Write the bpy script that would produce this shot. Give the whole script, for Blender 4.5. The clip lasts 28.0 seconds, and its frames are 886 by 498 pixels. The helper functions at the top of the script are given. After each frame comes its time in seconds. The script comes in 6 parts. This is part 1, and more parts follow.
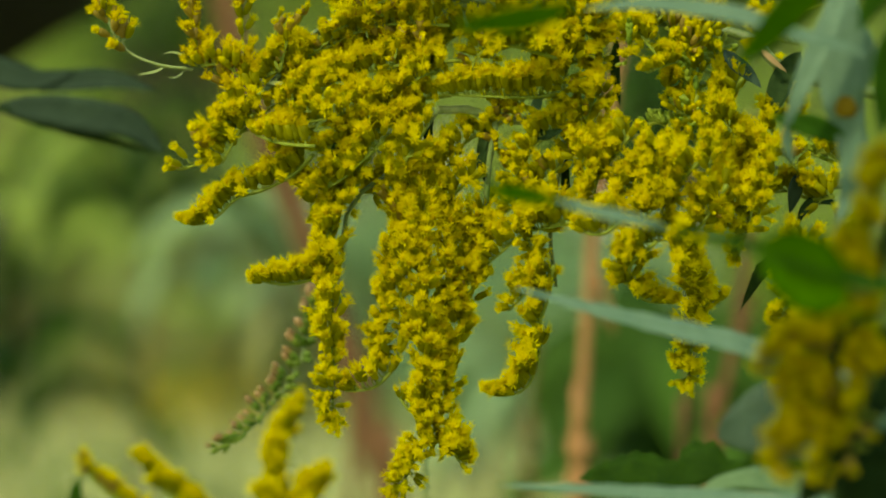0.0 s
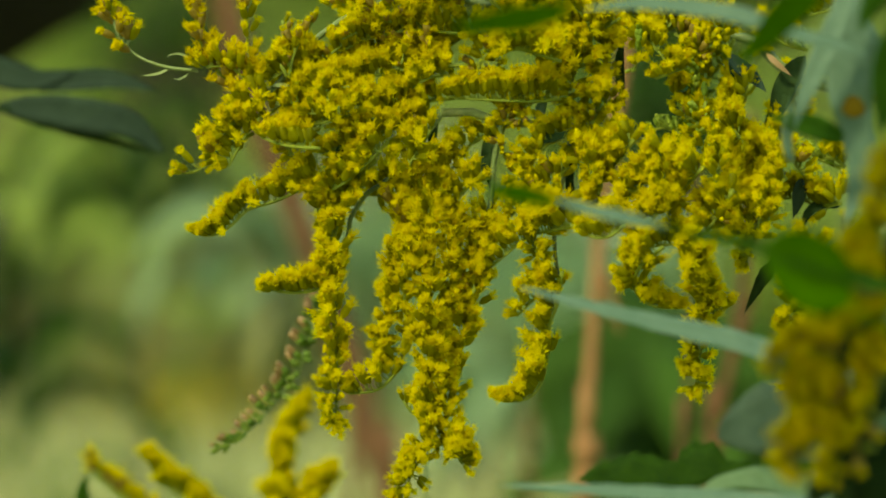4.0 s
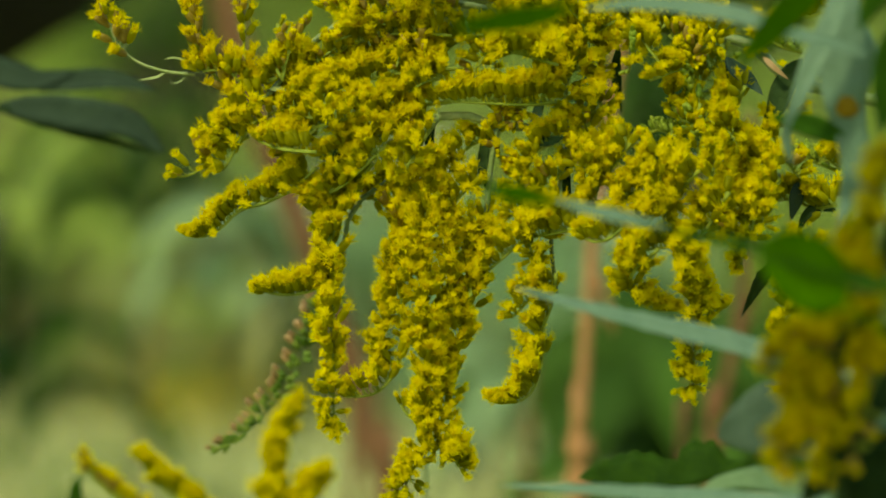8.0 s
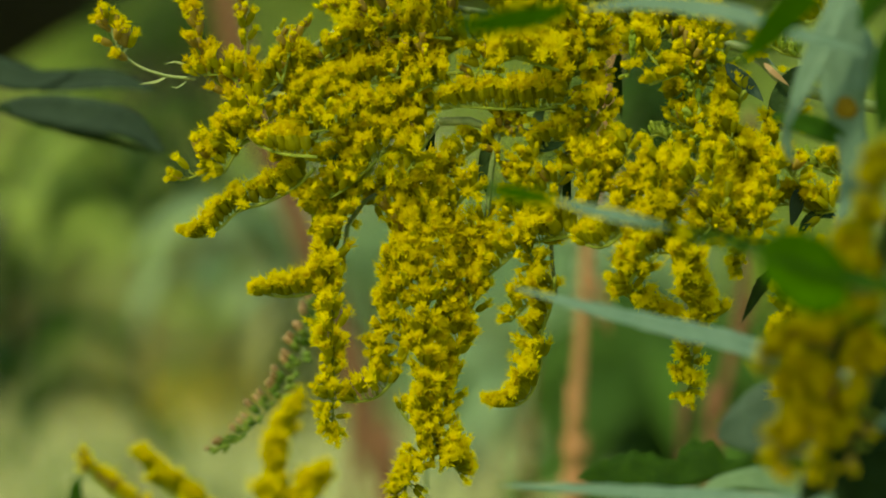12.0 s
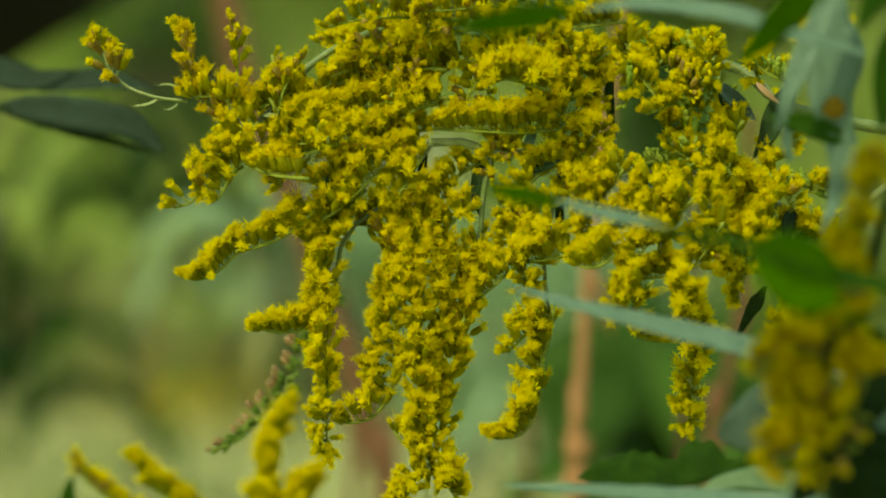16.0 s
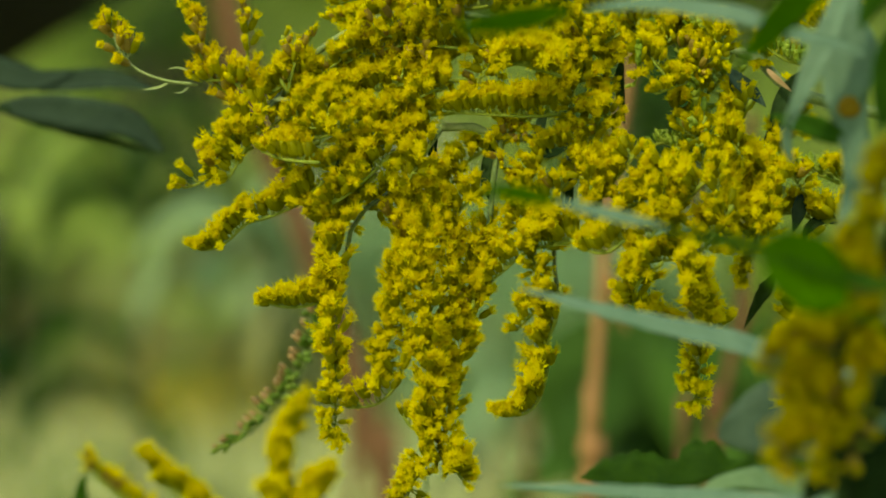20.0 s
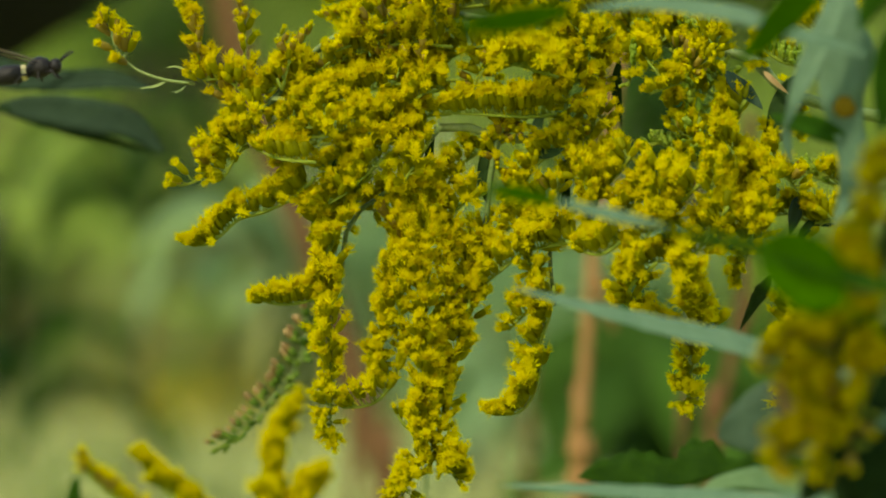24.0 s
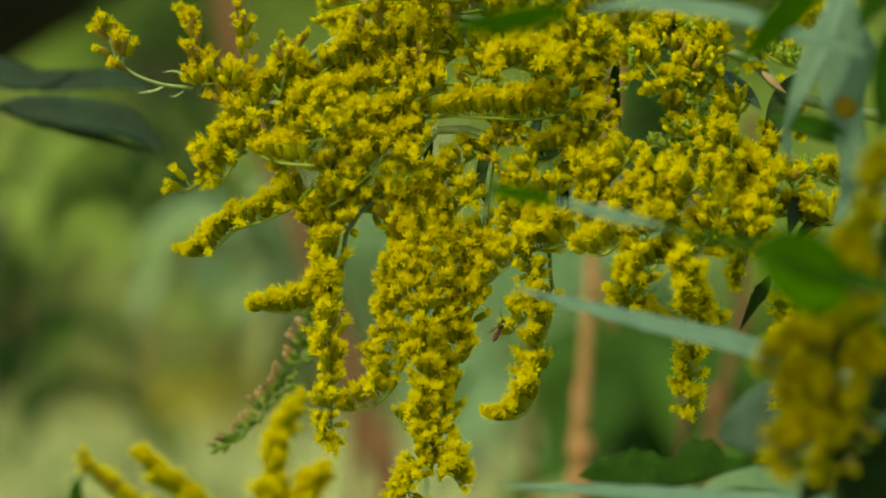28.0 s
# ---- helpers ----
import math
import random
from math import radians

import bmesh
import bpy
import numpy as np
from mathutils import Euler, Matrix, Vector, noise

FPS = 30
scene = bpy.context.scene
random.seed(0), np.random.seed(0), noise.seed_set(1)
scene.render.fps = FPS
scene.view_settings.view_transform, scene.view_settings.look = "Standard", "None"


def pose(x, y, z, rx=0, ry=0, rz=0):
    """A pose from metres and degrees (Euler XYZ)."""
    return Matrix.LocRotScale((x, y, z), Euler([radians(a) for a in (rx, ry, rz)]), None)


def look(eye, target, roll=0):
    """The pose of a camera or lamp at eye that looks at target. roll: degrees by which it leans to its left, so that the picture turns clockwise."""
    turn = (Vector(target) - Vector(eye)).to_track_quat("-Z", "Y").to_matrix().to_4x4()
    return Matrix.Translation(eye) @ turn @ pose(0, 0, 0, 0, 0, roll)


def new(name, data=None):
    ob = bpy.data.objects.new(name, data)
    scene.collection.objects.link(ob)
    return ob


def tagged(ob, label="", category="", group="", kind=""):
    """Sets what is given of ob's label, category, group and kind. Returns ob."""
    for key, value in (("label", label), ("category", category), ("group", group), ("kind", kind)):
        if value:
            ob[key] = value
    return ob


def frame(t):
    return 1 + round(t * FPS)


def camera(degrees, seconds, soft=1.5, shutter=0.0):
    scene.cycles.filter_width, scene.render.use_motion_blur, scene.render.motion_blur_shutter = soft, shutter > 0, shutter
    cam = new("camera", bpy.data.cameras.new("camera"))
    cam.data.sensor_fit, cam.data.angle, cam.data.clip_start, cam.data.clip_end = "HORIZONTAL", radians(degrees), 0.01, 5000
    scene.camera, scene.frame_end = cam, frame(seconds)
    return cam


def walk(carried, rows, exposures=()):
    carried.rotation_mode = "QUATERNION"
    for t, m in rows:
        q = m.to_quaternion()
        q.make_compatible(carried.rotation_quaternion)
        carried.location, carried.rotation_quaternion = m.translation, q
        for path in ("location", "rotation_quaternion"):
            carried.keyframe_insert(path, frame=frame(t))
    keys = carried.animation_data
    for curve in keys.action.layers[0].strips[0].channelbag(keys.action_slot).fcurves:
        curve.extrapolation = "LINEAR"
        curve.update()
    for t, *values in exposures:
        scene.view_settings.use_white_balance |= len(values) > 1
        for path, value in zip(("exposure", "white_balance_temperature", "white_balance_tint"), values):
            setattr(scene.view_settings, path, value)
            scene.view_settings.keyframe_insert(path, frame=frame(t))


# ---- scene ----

EXPOSURES = [(0.0, 0.70, 8400, -7), (28.0, 0.70, 8400, -7)]

# The camera stands still on a tripod; a long lens with a wide aperture, focused on the goldenrod.
cam = camera(10, 28.0, soft=1.95)
cam.data.dof.use_dof = True
cam.data.dof.focus_distance = 1.434
cam.data.dof.aperture_fstop = 8.6
walk(cam, [(0.0, pose(0, 0, 1.3, 90, 0, 0)), (28.0, pose(0, 0, 1.3, 90, 0, 0))],
     exposures=EXPOSURES)

# ---- sky and sun ----
world = bpy.data.worlds.new("sky")
scene.world = world
world.use_nodes = True
sky = world.node_tree.nodes.new("ShaderNodeTexSky")
sky.sky_type = "NISHITA"
sky.sun_disc = False
SUN_EL, SUN_AZ = 47, -142
sky.sun_elevation, sky.sun_rotation = radians(SUN_EL), radians(SUN_AZ)
back = world.node_tree.nodes["Background"]
back.inputs[1].default_value = 0.195
world.node_tree.links.new(sky.outputs[0], back.inputs[0])
sun = new("sun", bpy.data.lights.new("sun", "SUN"))
sun.data.energy, sun.data.angle, sun.data.color = 1.92, radians(4.0), (1.0, 0.95, 0.86)
to_sun = Vector((math.sin(radians(SUN_AZ)) * math.cos(radians(SUN_EL)), math.cos(radians(SUN_AZ)) * math.cos(radians(SUN_EL)), math.sin(radians(SUN_EL))))
sun.matrix_world = look(to_sun * 50, (0, 0, 0))


# ---- materials ----
def shader(name, dark, light, scale, rough=0.55, through_light=0.0, tint=None, bump=0.0, fine=6.0, vary=0.0, gloss=0.4, metal=0.0):
    """A surface that wanders between two colours at two scales; leaves and petals also let light through."""
    m = bpy.data.materials.new(name)
    m.use_nodes = True
    nt = m.node_tree
    n, l = nt.nodes, nt.links
    bsdf, out = n["Principled BSDF"], n["Material Output"]
    where = n.new("ShaderNodeTexCoord")
    big, small = n.new("ShaderNodeTexNoise"), n.new("ShaderNodeTexNoise")
    big.inputs["Scale"].default_value, small.inputs["Scale"].default_value = scale, scale * fine
    big.inputs["Detail"].default_value = small.inputs["Detail"].default_value = 4
    for t in (big, small):
        l.new(where.outputs["Object"], t.inputs["Vector"])
    mix = n.new("ShaderNodeMath")
    mix.operation = "MULTIPLY_ADD"
    mix.inputs[1].default_value = 0.5
    half = n.new("ShaderNodeMath")
    half.operation = "MULTIPLY"
    half.inputs[1].default_value = 0.5
    l.new(small.outputs["Fac"], half.inputs[0])
    l.new(big.outputs["Fac"], mix.inputs[0])
    l.new(half.outputs[0], mix.inputs[2])
    last = mix
    if vary:
        info = n.new("ShaderNodeObjectInfo")
        add = n.new("ShaderNodeMath")
        add.operation = "MULTIPLY_ADD"
        add.inputs[1].default_value = vary
        off = n.new("ShaderNodeMath")
        off.operation = "SUBTRACT"
        off.inputs[1].default_value = vary / 2
        l.new(info.outputs["Random"], add.inputs[0])
        l.new(mix.outputs[0], add.inputs[2])
        l.new(add.outputs[0], off.inputs[0])
        last = off
    ramp = n.new("ShaderNodeValToRGB")
    ramp.color_ramp.elements[0].position, ramp.color_ramp.elements[1].position = 0.32, 0.68
    ramp.color_ramp.elements[0].color, ramp.color_ramp.elements[1].color = (*dark, 1), (*light, 1)
    l.new(last.outputs[0], ramp.inputs[0])
    l.new(ramp.outputs[0], bsdf.inputs["Base Color"])
    bsdf.inputs["Roughness"].default_value = rough
    bsdf.inputs["Specular IOR Level"].default_value = gloss
    bsdf.inputs["Metallic"].default_value = metal
    if bump:
        b = n.new("ShaderNodeBump")
        b.inputs["Strength"].default_value, b.inputs["Distance"].default_value = bump, 0.3 / scale
        l.new(small.outputs["Fac"], b.inputs["Height"])
        l.new(b.outputs[0], bsdf.inputs["Normal"])
    if through_light:
        tr, blend = n.new("ShaderNodeBsdfTranslucent"), n.new("ShaderNodeMixShader")
        tr.inputs["Color"].default_value = (*(tint or light), 1)
        blend.inputs[0].default_value = through_light
        l.new(bsdf.outputs[0], blend.inputs[1])
        l.new(tr.outputs[0], blend.inputs[2])
        l.new(blend.outputs[0], out.inputs["Surface"])
    return m


petal_mat = shader("yellow_petal", (0.620, 0.510, 0.002), (0.785, 0.670, 0.003), 900, 0.6, 0.6, (0.86, 0.81, 0.002), vary=0.5, gloss=0.08)
floret_mat = shader("yellow_floret", (0.59, 0.45, 0.002), (0.735, 0.59, 0.003), 1200, 0.6, 0.58, (0.83, 0.73, 0.002), vary=0.5, gloss=0.08)
cup_mat = shader("green_involucre", (0.15, 0.165, 0.006), (0.32, 0.315, 0.012), 700, 0.6, 0.52, (0.64, 0.61, 0.008), bump=0.3, vary=0.8, gloss=0.1)
bud_mat = shader("green_bud", (0.15, 0.24, 0.02), (0.30, 0.39, 0.045), 700, 0.55, 0.25, (0.4, 0.5, 0.05), bump=0.2, vary=0.5, gloss=0.15)
small_bud_mat = shader("young_bud", (0.08, 0.15, 0.018), (0.18, 0.26, 0.04), 700, 0.6, 0.2, (0.15, 0.28, 0.03), bump=0.2, vary=0.5, gloss=0.1)
brown_mat = shader("faded_brown", (0.20, 0.15, 0.012), (0.34, 0.25, 0.022), 700, 0.7, 0.3, (0.5, 0.34, 0.02), bump=0.3, vary=0.6)
pink_mat = shader("pinkish_bract", (0.20, 0.13, 0.04), (0.36, 0.23, 0.09), 700, 0.6, 0.2, bump=0.2, vary=0.7)
stalk_mat = shader("green_stalk", (0.07, 0.12, 0.02), (0.18, 0.24, 0.065), 220, 0.5, 0.0, bump=0.3)
spray_stalk_mat = shader("spray_stalk", (0.16, 0.22, 0.02), (0.30, 0.36, 0.05), 220, 0.6, 0.2, (0.4, 0.42, 0.04), bump=0.2, gloss=0.1)
pale_stalk_mat = shader("pale_stalk", (0.15, 0.21, 0.06), (0.28, 0.33, 0.12), 180, 0.6, 0.0, bump=0.2, gloss=0.15)
lobed_leaf_mat = shader("lobed_leaf", (0.009, 0.032, 0.002), (0.030, 0.078, 0.004), 120, 0.7, 0.3, (0.05, 0.17, 0.004), bump=0.2, gloss=0.08)
leaf_mat = shader("green_leaf", (0.018, 0.065, 0.003), (0.045, 0.125, 0.007), 90, 0.7, 0.35, (0.06, 0.22, 0.005), bump=0.15, gloss=0.08)
dark_leaf_mat = shader("dark_leaf", (0.014, 0.035, 0.008), (0.035, 0.07, 0.016), 90, 0.7, 0.2, (0.03, 0.08, 0.008), bump=0.25, gloss=0.1)
# Near-black green with shade put into the colour.
shade_leaf_mat = shader("shade_dark_leaf", (0.008, 0.020, 0.004), (0.018, 0.038, 0.008), 90, 0.8, 0.1, (0.02, 0.05, 0.005), bump=0.25, gloss=0.05)
pale_leaf_mat = shader("pale_leaf_underside", (0.11, 0.19, 0.08), (0.17, 0.27, 0.12), 70, 0.65, 0.3, (0.2, 0.4, 0.08), bump=0.2, gloss=0.15)
blue_leaf_mat = shader("bluish_leaf", (0.11, 0.20, 0.12), (0.18, 0.29, 0.18), 70, 0.65, 0.3, (0.12, 0.28, 0.11), bump=0.2, gloss=0.2)
vivid_leaf_mat = shader("vivid_leaf", (0.042, 0.13, 0.001), (0.08, 0.21, 0.003), 80, 0.7, 0.45, (0.07, 0.23, 0.002), bump=0.1, gloss=0.05)
slate_leaf_mat = shader("slate_leaf", (0.018, 0.036, 0.018), (0.034, 0.060, 0.029), 60, 0.7, 0.2, (0.035, 0.085, 0.02), bump=0.1, gloss=0.12)
grey_leaf_mat = shader("grey_leaf", (0.036, 0.068, 0.038), (0.062, 0.105, 0.058), 60, 0.7, 0.2, (0.08, 0.16, 0.07), bump=0.15, gloss=0.15)
russet_mat = shader("russet_stem", (0.10, 0.052, 0.022), (0.18, 0.092, 0.04), 60, 0.8, bump=0.3, gloss=0.1)
spot_mat = shader("rust_spot", (0.14, 0.095, 0.005), (0.25, 0.16, 0.01), 400, 0.8, bump=0.3, gloss=0.1)
straw_mat = shader("dry_stem", (0.23, 0.115, 0.042), (0.39, 0.205, 0.085), 60, 0.8, bump=0.3, gloss=0.1)
# Bark painted near black: the shade on the leaning trunk is in its colour.
shade_bark_mat = shader("shade_dark_bark", (0.006, 0.007, 0.005), (0.02, 0.02, 0.014), 14, 0.9, bump=0.6, gloss=0.1)
trunk_mat = shader("tree_bark", (0.05, 0.04, 0.03), (0.12, 0.10, 0.07), 6, 0.9, bump=0.6)
soil_mat = shader("meadow_soil", (0.25, 0.28, 0.085), (0.44, 0.42, 0.155), 0.35, 0.95, bump=0.4, fine=30)
grass_mat = shader("meadow_grass", (0.24, 0.275, 0.08), (0.43, 0.415, 0.15), 0.5, 0.7, 0.35, (0.34, 0.4, 0.1), vary=0.3, gloss=0.1)
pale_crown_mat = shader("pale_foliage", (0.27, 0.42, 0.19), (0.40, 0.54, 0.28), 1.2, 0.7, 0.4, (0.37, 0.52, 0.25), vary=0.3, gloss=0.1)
# Foliage in two copies: sun put into the lime, shade into the dark green.
sunlit_crown_mat = shader("sunlit_foliage", (0.26, 0.36, 0.07), (0.42, 0.52, 0.13), 1.2, 0.7, 0.4, (0.4, 0.54, 0.08), vary=0.3, gloss=0.1)
shade_crown_mat = shader("shade_foliage", (0.022, 0.060, 0.007), (0.050, 0.115, 0.013), 1.2, 0.7, 0.25, (0.04, 0.12, 0.01), vary=0.3, gloss=0.1)
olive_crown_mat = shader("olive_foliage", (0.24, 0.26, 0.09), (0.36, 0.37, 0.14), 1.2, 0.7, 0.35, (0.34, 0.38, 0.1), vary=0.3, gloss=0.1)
yellow_patch_mat = shader("far_yellow_bloom", (0.40, 0.36, 0.04), (0.65, 0.52, 0.06), 1.2, 0.7, 0.35, (0.6, 0.5, 0.04), vary=0.3, gloss=0.1)
wasp_dark_mat = shader("wasp_shell", (0.006, 0.005, 0.005), (0.022, 0.017, 0.015), 900, 0.5, bump=0.4, gloss=0.25)
wasp_rust_mat = shader("wasp_rust", (0.07, 0.022, 0.012), (0.15, 0.05, 0.025), 900, 0.4, bump=0.2, gloss=0.5)
wasp_band_mat = shader("wasp_band", (0.45, 0.38, 0.18), (0.65, 0.56, 0.30), 900, 0.45)
bee_brown_mat = shader("bee_fur", (0.05, 0.028, 0.014), (0.13, 0.075, 0.035), 1500, 0.8, bump=0.6, gloss=0.1)
bee_tan_mat = shader("bee_tail", (0.13, 0.07, 0.03), (0.26, 0.15, 0.07), 900, 0.6, bump=0.3, gloss=0.2)
wing_mat = shader("wasp_wing", (0.10, 0.07, 0.04), (0.22, 0.16, 0.10), 900, 0.25, 0.6, (0.4, 0.33, 0.25), gloss=0.7)


# ---- mesh helpers ----
def finish(bm, name, mats, smooth=True):
    me = bpy.data.meshes.new(name)
    bmesh.ops.recalc_face_normals(bm, faces=bm.faces)
    bm.to_mesh(me)
    bm.free()
    for m in mats:
        me.materials.append(m)
    if smooth:
        me.shade_smooth()
    return me


def part(name, me, parent, at=(0, 0, 0), label="", turn=None):
    """One mesh as a part of a thing, at a place given in world metres (the parent is not yet turned)."""
    ob = new(name, me)
    ob.parent = parent
    base = parent.location if parent.parent is None else parent.location + parent.parent.location
    m = Matrix.Translation(Vector(at) - base)
    ob.matrix_basis = m @ turn if turn is not None else m
    if label:
        ob["label"] = label
    return ob


def thing(name, at, label, category, group=""):
    e = new(name)
    e.location = at
    e.empty_display_size = 0.02
    return tagged(e, label, category, group)


def spline(pts, step):
    """Points along a smooth curve through pts."""
    p = [Vector(q) for q in pts]
    if len(p) == 2:
        p = [p[0], (p[0] + p[1]) / 2, p[1]]
    ends = [2 * p[0] - p[1]] + p + [2 * p[-1] - p[-2]]
    out = []
    for i in range(1, len(ends) - 2):
        a, b, c, d = ends[i - 1:i + 3]
        k = max(1, round((c - b).length / step))
        for j in range(k):
            t = j / k
            out.append(0.5 * (2 * b + (c - a) * t + (2 * a - 5 * b + 4 * c - d) * t * t + (3 * b - 3 * c + d - a) * t ** 3))
    return out + [p[-1]]


def tube(bm, pts, r0, r1, sides=7, mat=0, knob=0.0):
    """A tapered tube along points, closed at both ends."""
    rings, n = [], len(pts)
    for i, p in enumerate(pts):
        d = (pts[min(i + 1, n - 1)] - pts[max(i - 1, 0)])
        d = d.normalized() if d.length > 1e-9 else Vector((0, 0, 1))
        u = d.cross(Vector((0.13, 1, 0.07))).normalized()
        v = d.cross(u)
        r = (r0 + (r1 - r0) * i / max(1, n - 1)) * (1 + knob * (0.5 + 0.5 * math.sin(i * 1.9)))
        rings.append([bm.verts.new(p + r * (u * math.cos(a) + v * math.sin(a))) for a in (2 * math.pi * k / sides for k in range(sides))])
    for a, b in zip(rings, rings[1:]):
        for k in range(sides):
            bm.faces.new((a[k], a[(k + 1) % sides], b[(k + 1) % sides], b[k])).material_index = mat
    for ring in (rings[0], rings[-1]):
        bm.faces.new(ring).material_index = mat


def lathe(bm, profile, sides, mat, m=Matrix(), ridge=0.0):
    """A body of revolution round z from (radius, height) pairs."""
    rings = [[bm.verts.new(m @ Vector((r * (1 + ridge * (k % 2)) * math.cos(2 * math.pi * k / sides), r * (1 + ridge * (k % 2)) * math.sin(2 * math.pi * k / sides), z)))
              for k in range(sides)] for r, z in profile]
    for a, b in zip(rings, rings[1:]):
        for k in range(sides):
            bm.faces.new((a[k], a[(k + 1) % sides], b[(k + 1) % sides], b[k])).material_index = mat
    bm.faces.new(rings[0]).material_index = mat
    bm.faces.new(rings[-1]).material_index = mat


def strip(bm, pts, widths, side, mat):
    """A thin two-sided ribbon with a little thickness."""
    up, down = [], []
    for p, w in zip(pts, widths):
        up.append((bm.verts.new(p - side * w), bm.verts.new(p + side * w)))
    for a, b in zip(up, up[1:]):
        bm.faces.new((a[0], a[1], b[1], b[0])).material_index = mat


# ---- goldenrod flower heads: cup of bracts, ray florets, disc florets ----
def head_mesh(seed, opened):
    """opened 1: full bloom; 0.4: rays just showing; 0: closed bud. About 5 mm high."""
    rng = random.Random(seed)
    bm = bmesh.new()
    r = 0.00112 * rng.uniform(0.88, 1.12)
    h = 0.0046 * rng.uniform(0.88, 1.1)
    if opened == 0:
        lathe(bm, [(r * 0.3, 0), (r * 0.68, h * 0.15), (r * 0.84, h * 0.4), (r * 0.78, h * 0.7)], 8, 1, ridge=0.22)
        lathe(bm, [(r * 0.72, h * 0.66), (r * 0.7, h * 0.85), (r * 0.5, h * 1.0), (r * 0.18, h * 1.12)], 8, 0, ridge=0.25)
        return bm
    lathe(bm, [(r * 0.3, 0), (r * 0.8, h * 0.14), (r * 1.05, h * 0.42), (r * 1.0, h * 0.7), (r * 0.92, h * 0.92)], 8, 1, ridge=0.15)
    for i in range(7):  # free tips of the bracts
        a, z = rng.uniform(0, 6.28), h * rng.uniform(0.2, 0.75)
        o = Vector((math.cos(a), math.sin(a), 0))
        strip(bm, [o * r * 1.0 + Vector((0, 0, z)), o * r * 1.17 + Vector((0, 0, z + 0.0007)), o * r * 1.22 + Vector((0, 0, z + 0.0014))], [0.00032, 0.0003, 0.00002], Vector((-o.y, o.x, 0)), 1)
    rays = rng.randint(9, 13)
    for i in range(rays):  # narrow ray florets, some upright, some bent out
        a = 2 * math.pi * (i + rng.uniform(-0.4, 0.4)) / rays
        o = Vector((math.cos(a), math.sin(a), 0))
        out = (0.2 + 0.8 * opened) * rng.uniform(0.45, 1.5)
        length = rng.uniform(0.0019, 0.0033) * (0.4 + 0.6 * opened)
        pts, p, el = [], o * r * 0.75 + Vector((0, 0, h * 0.86)), radians(84 - 20 * out)
        for k in range(4):
            pts.append(p.copy())
            p = p + (o * math.cos(el) + Vector((0, 0, math.sin(el)))) * length / 3
            el -= radians(19 * out)
        strip(bm, pts, [0.00013, 0.00025, 0.00023, 0.00007], Vector((-o.y, o.x, 0)), 0)
    for i in range(rng.randint(4, 6)):  # disc florets with five lobes and a long style
        a, q = rng.uniform(0, 6.28), r * rng.uniform(0.1, 0.8)
        lean = Vector((math.cos(a) * q, math.sin(a) * q, 0))
        top = h + 0.0014 * (0.3 + 0.7 * opened) * rng.uniform(0.5, 1.4)
        lathe(bm, [(0.00018, 0), (0.00022, (top - h) * 0.7), (0.00034, (top - h) + 0.0004)], 4, 2, Matrix.Translation(lean + Vector((0, 0, h * 0.85))))
        tip = lean * 1.35 + Vector((0, 0, top + 0.0003))
        for k in range(5):
            b = 2 * math.pi * k / 5 + a
            o = Vector((math.cos(b), math.sin(b), 0))
            strip(bm, [tip + o * 0.00015, tip + o * 0.0006 + Vector((0, 0, 0.00035)), tip + o * 0.0011 + Vector((0, 0, 0.0003))], [0.00012, 0.00012, 0.00003], Vector((-o.y, o.x, 0)), 0)
        tube(bm, [tip, tip + Vector((lean.x * 0.7, lean.y * 0.7, 0.0019 * opened * rng.uniform(0.5, 1.3)))], 0.00009, 0.00005, 4, 0)
    return bm


def bud_mesh(seed):
    """A closed cylindrical bud: green cup below, pinkish folded bracts above."""
    rng = random.Random(seed)
    bm = bmesh.new()
    r, h = 0.00088 * rng.uniform(0.9, 1.1), 0.0050 * rng.uniform(0.85, 1.1)
    lathe(bm, [(r * 0.4, 0), (r * 0.95, h * 0.12), (r * 1.08, h * 0.35), (r * 1.05, h * 0.52)], 8, 1, ridge=0.1)
    lathe(bm, [(r * 0.95, h * 0.50), (r * 1.02, h * 0.6), (r * 0.96, h * 0.85), (r * 0.7, h * 0.97), (r * 0.2, h * 1.02)], 8, 0, ridge=0.12)
    return bm


TIPS = {"pink": pink_mat, "green": small_bud_mat, "bud": bud_mat, "aged": floret_mat, "gold": floret_mat}
HEADS = {}
# Orange florets on brown cups: orange sprays, and the near plume's painted shade.
for kind, opened, cup in (("open", 1.0, cup_mat), ("half", 0.7, cup_mat), ("bud", 0, bud_mat), ("shut", 0, cup_mat), ("faded", 0.2, brown_mat), ("gold", 0.9, cup_mat), ("aged", 0.8, brown_mat), ("pink", -1, small_bud_mat), ("green", 0, small_bud_mat)):
    HEADS[kind] = [finish(bud_mesh(i) if opened < 0 else head_mesh(i * 7 + len(kind), opened), "flower_head_" + kind,
                          [TIPS.get(kind, petal_mat), cup, TIPS.get(kind, floret_mat)]) for i in range(5)]
MIXES = {"open": "open open open half half", "mix": "open open half shut half", "half": "open half shut shut faded", "bud": "bud bud bud bud half",
         "shut": "shut faded half shut", "faded": "faded faded shut half", "brownish": "half shut faded faded half shut", "pink": "pink", "green": "green", "buds": "bud", "bright": "open", "aged": "aged aged half aged faded", "loose": "gold gold half shut gold shut", "young": "bud bud half open shut"}


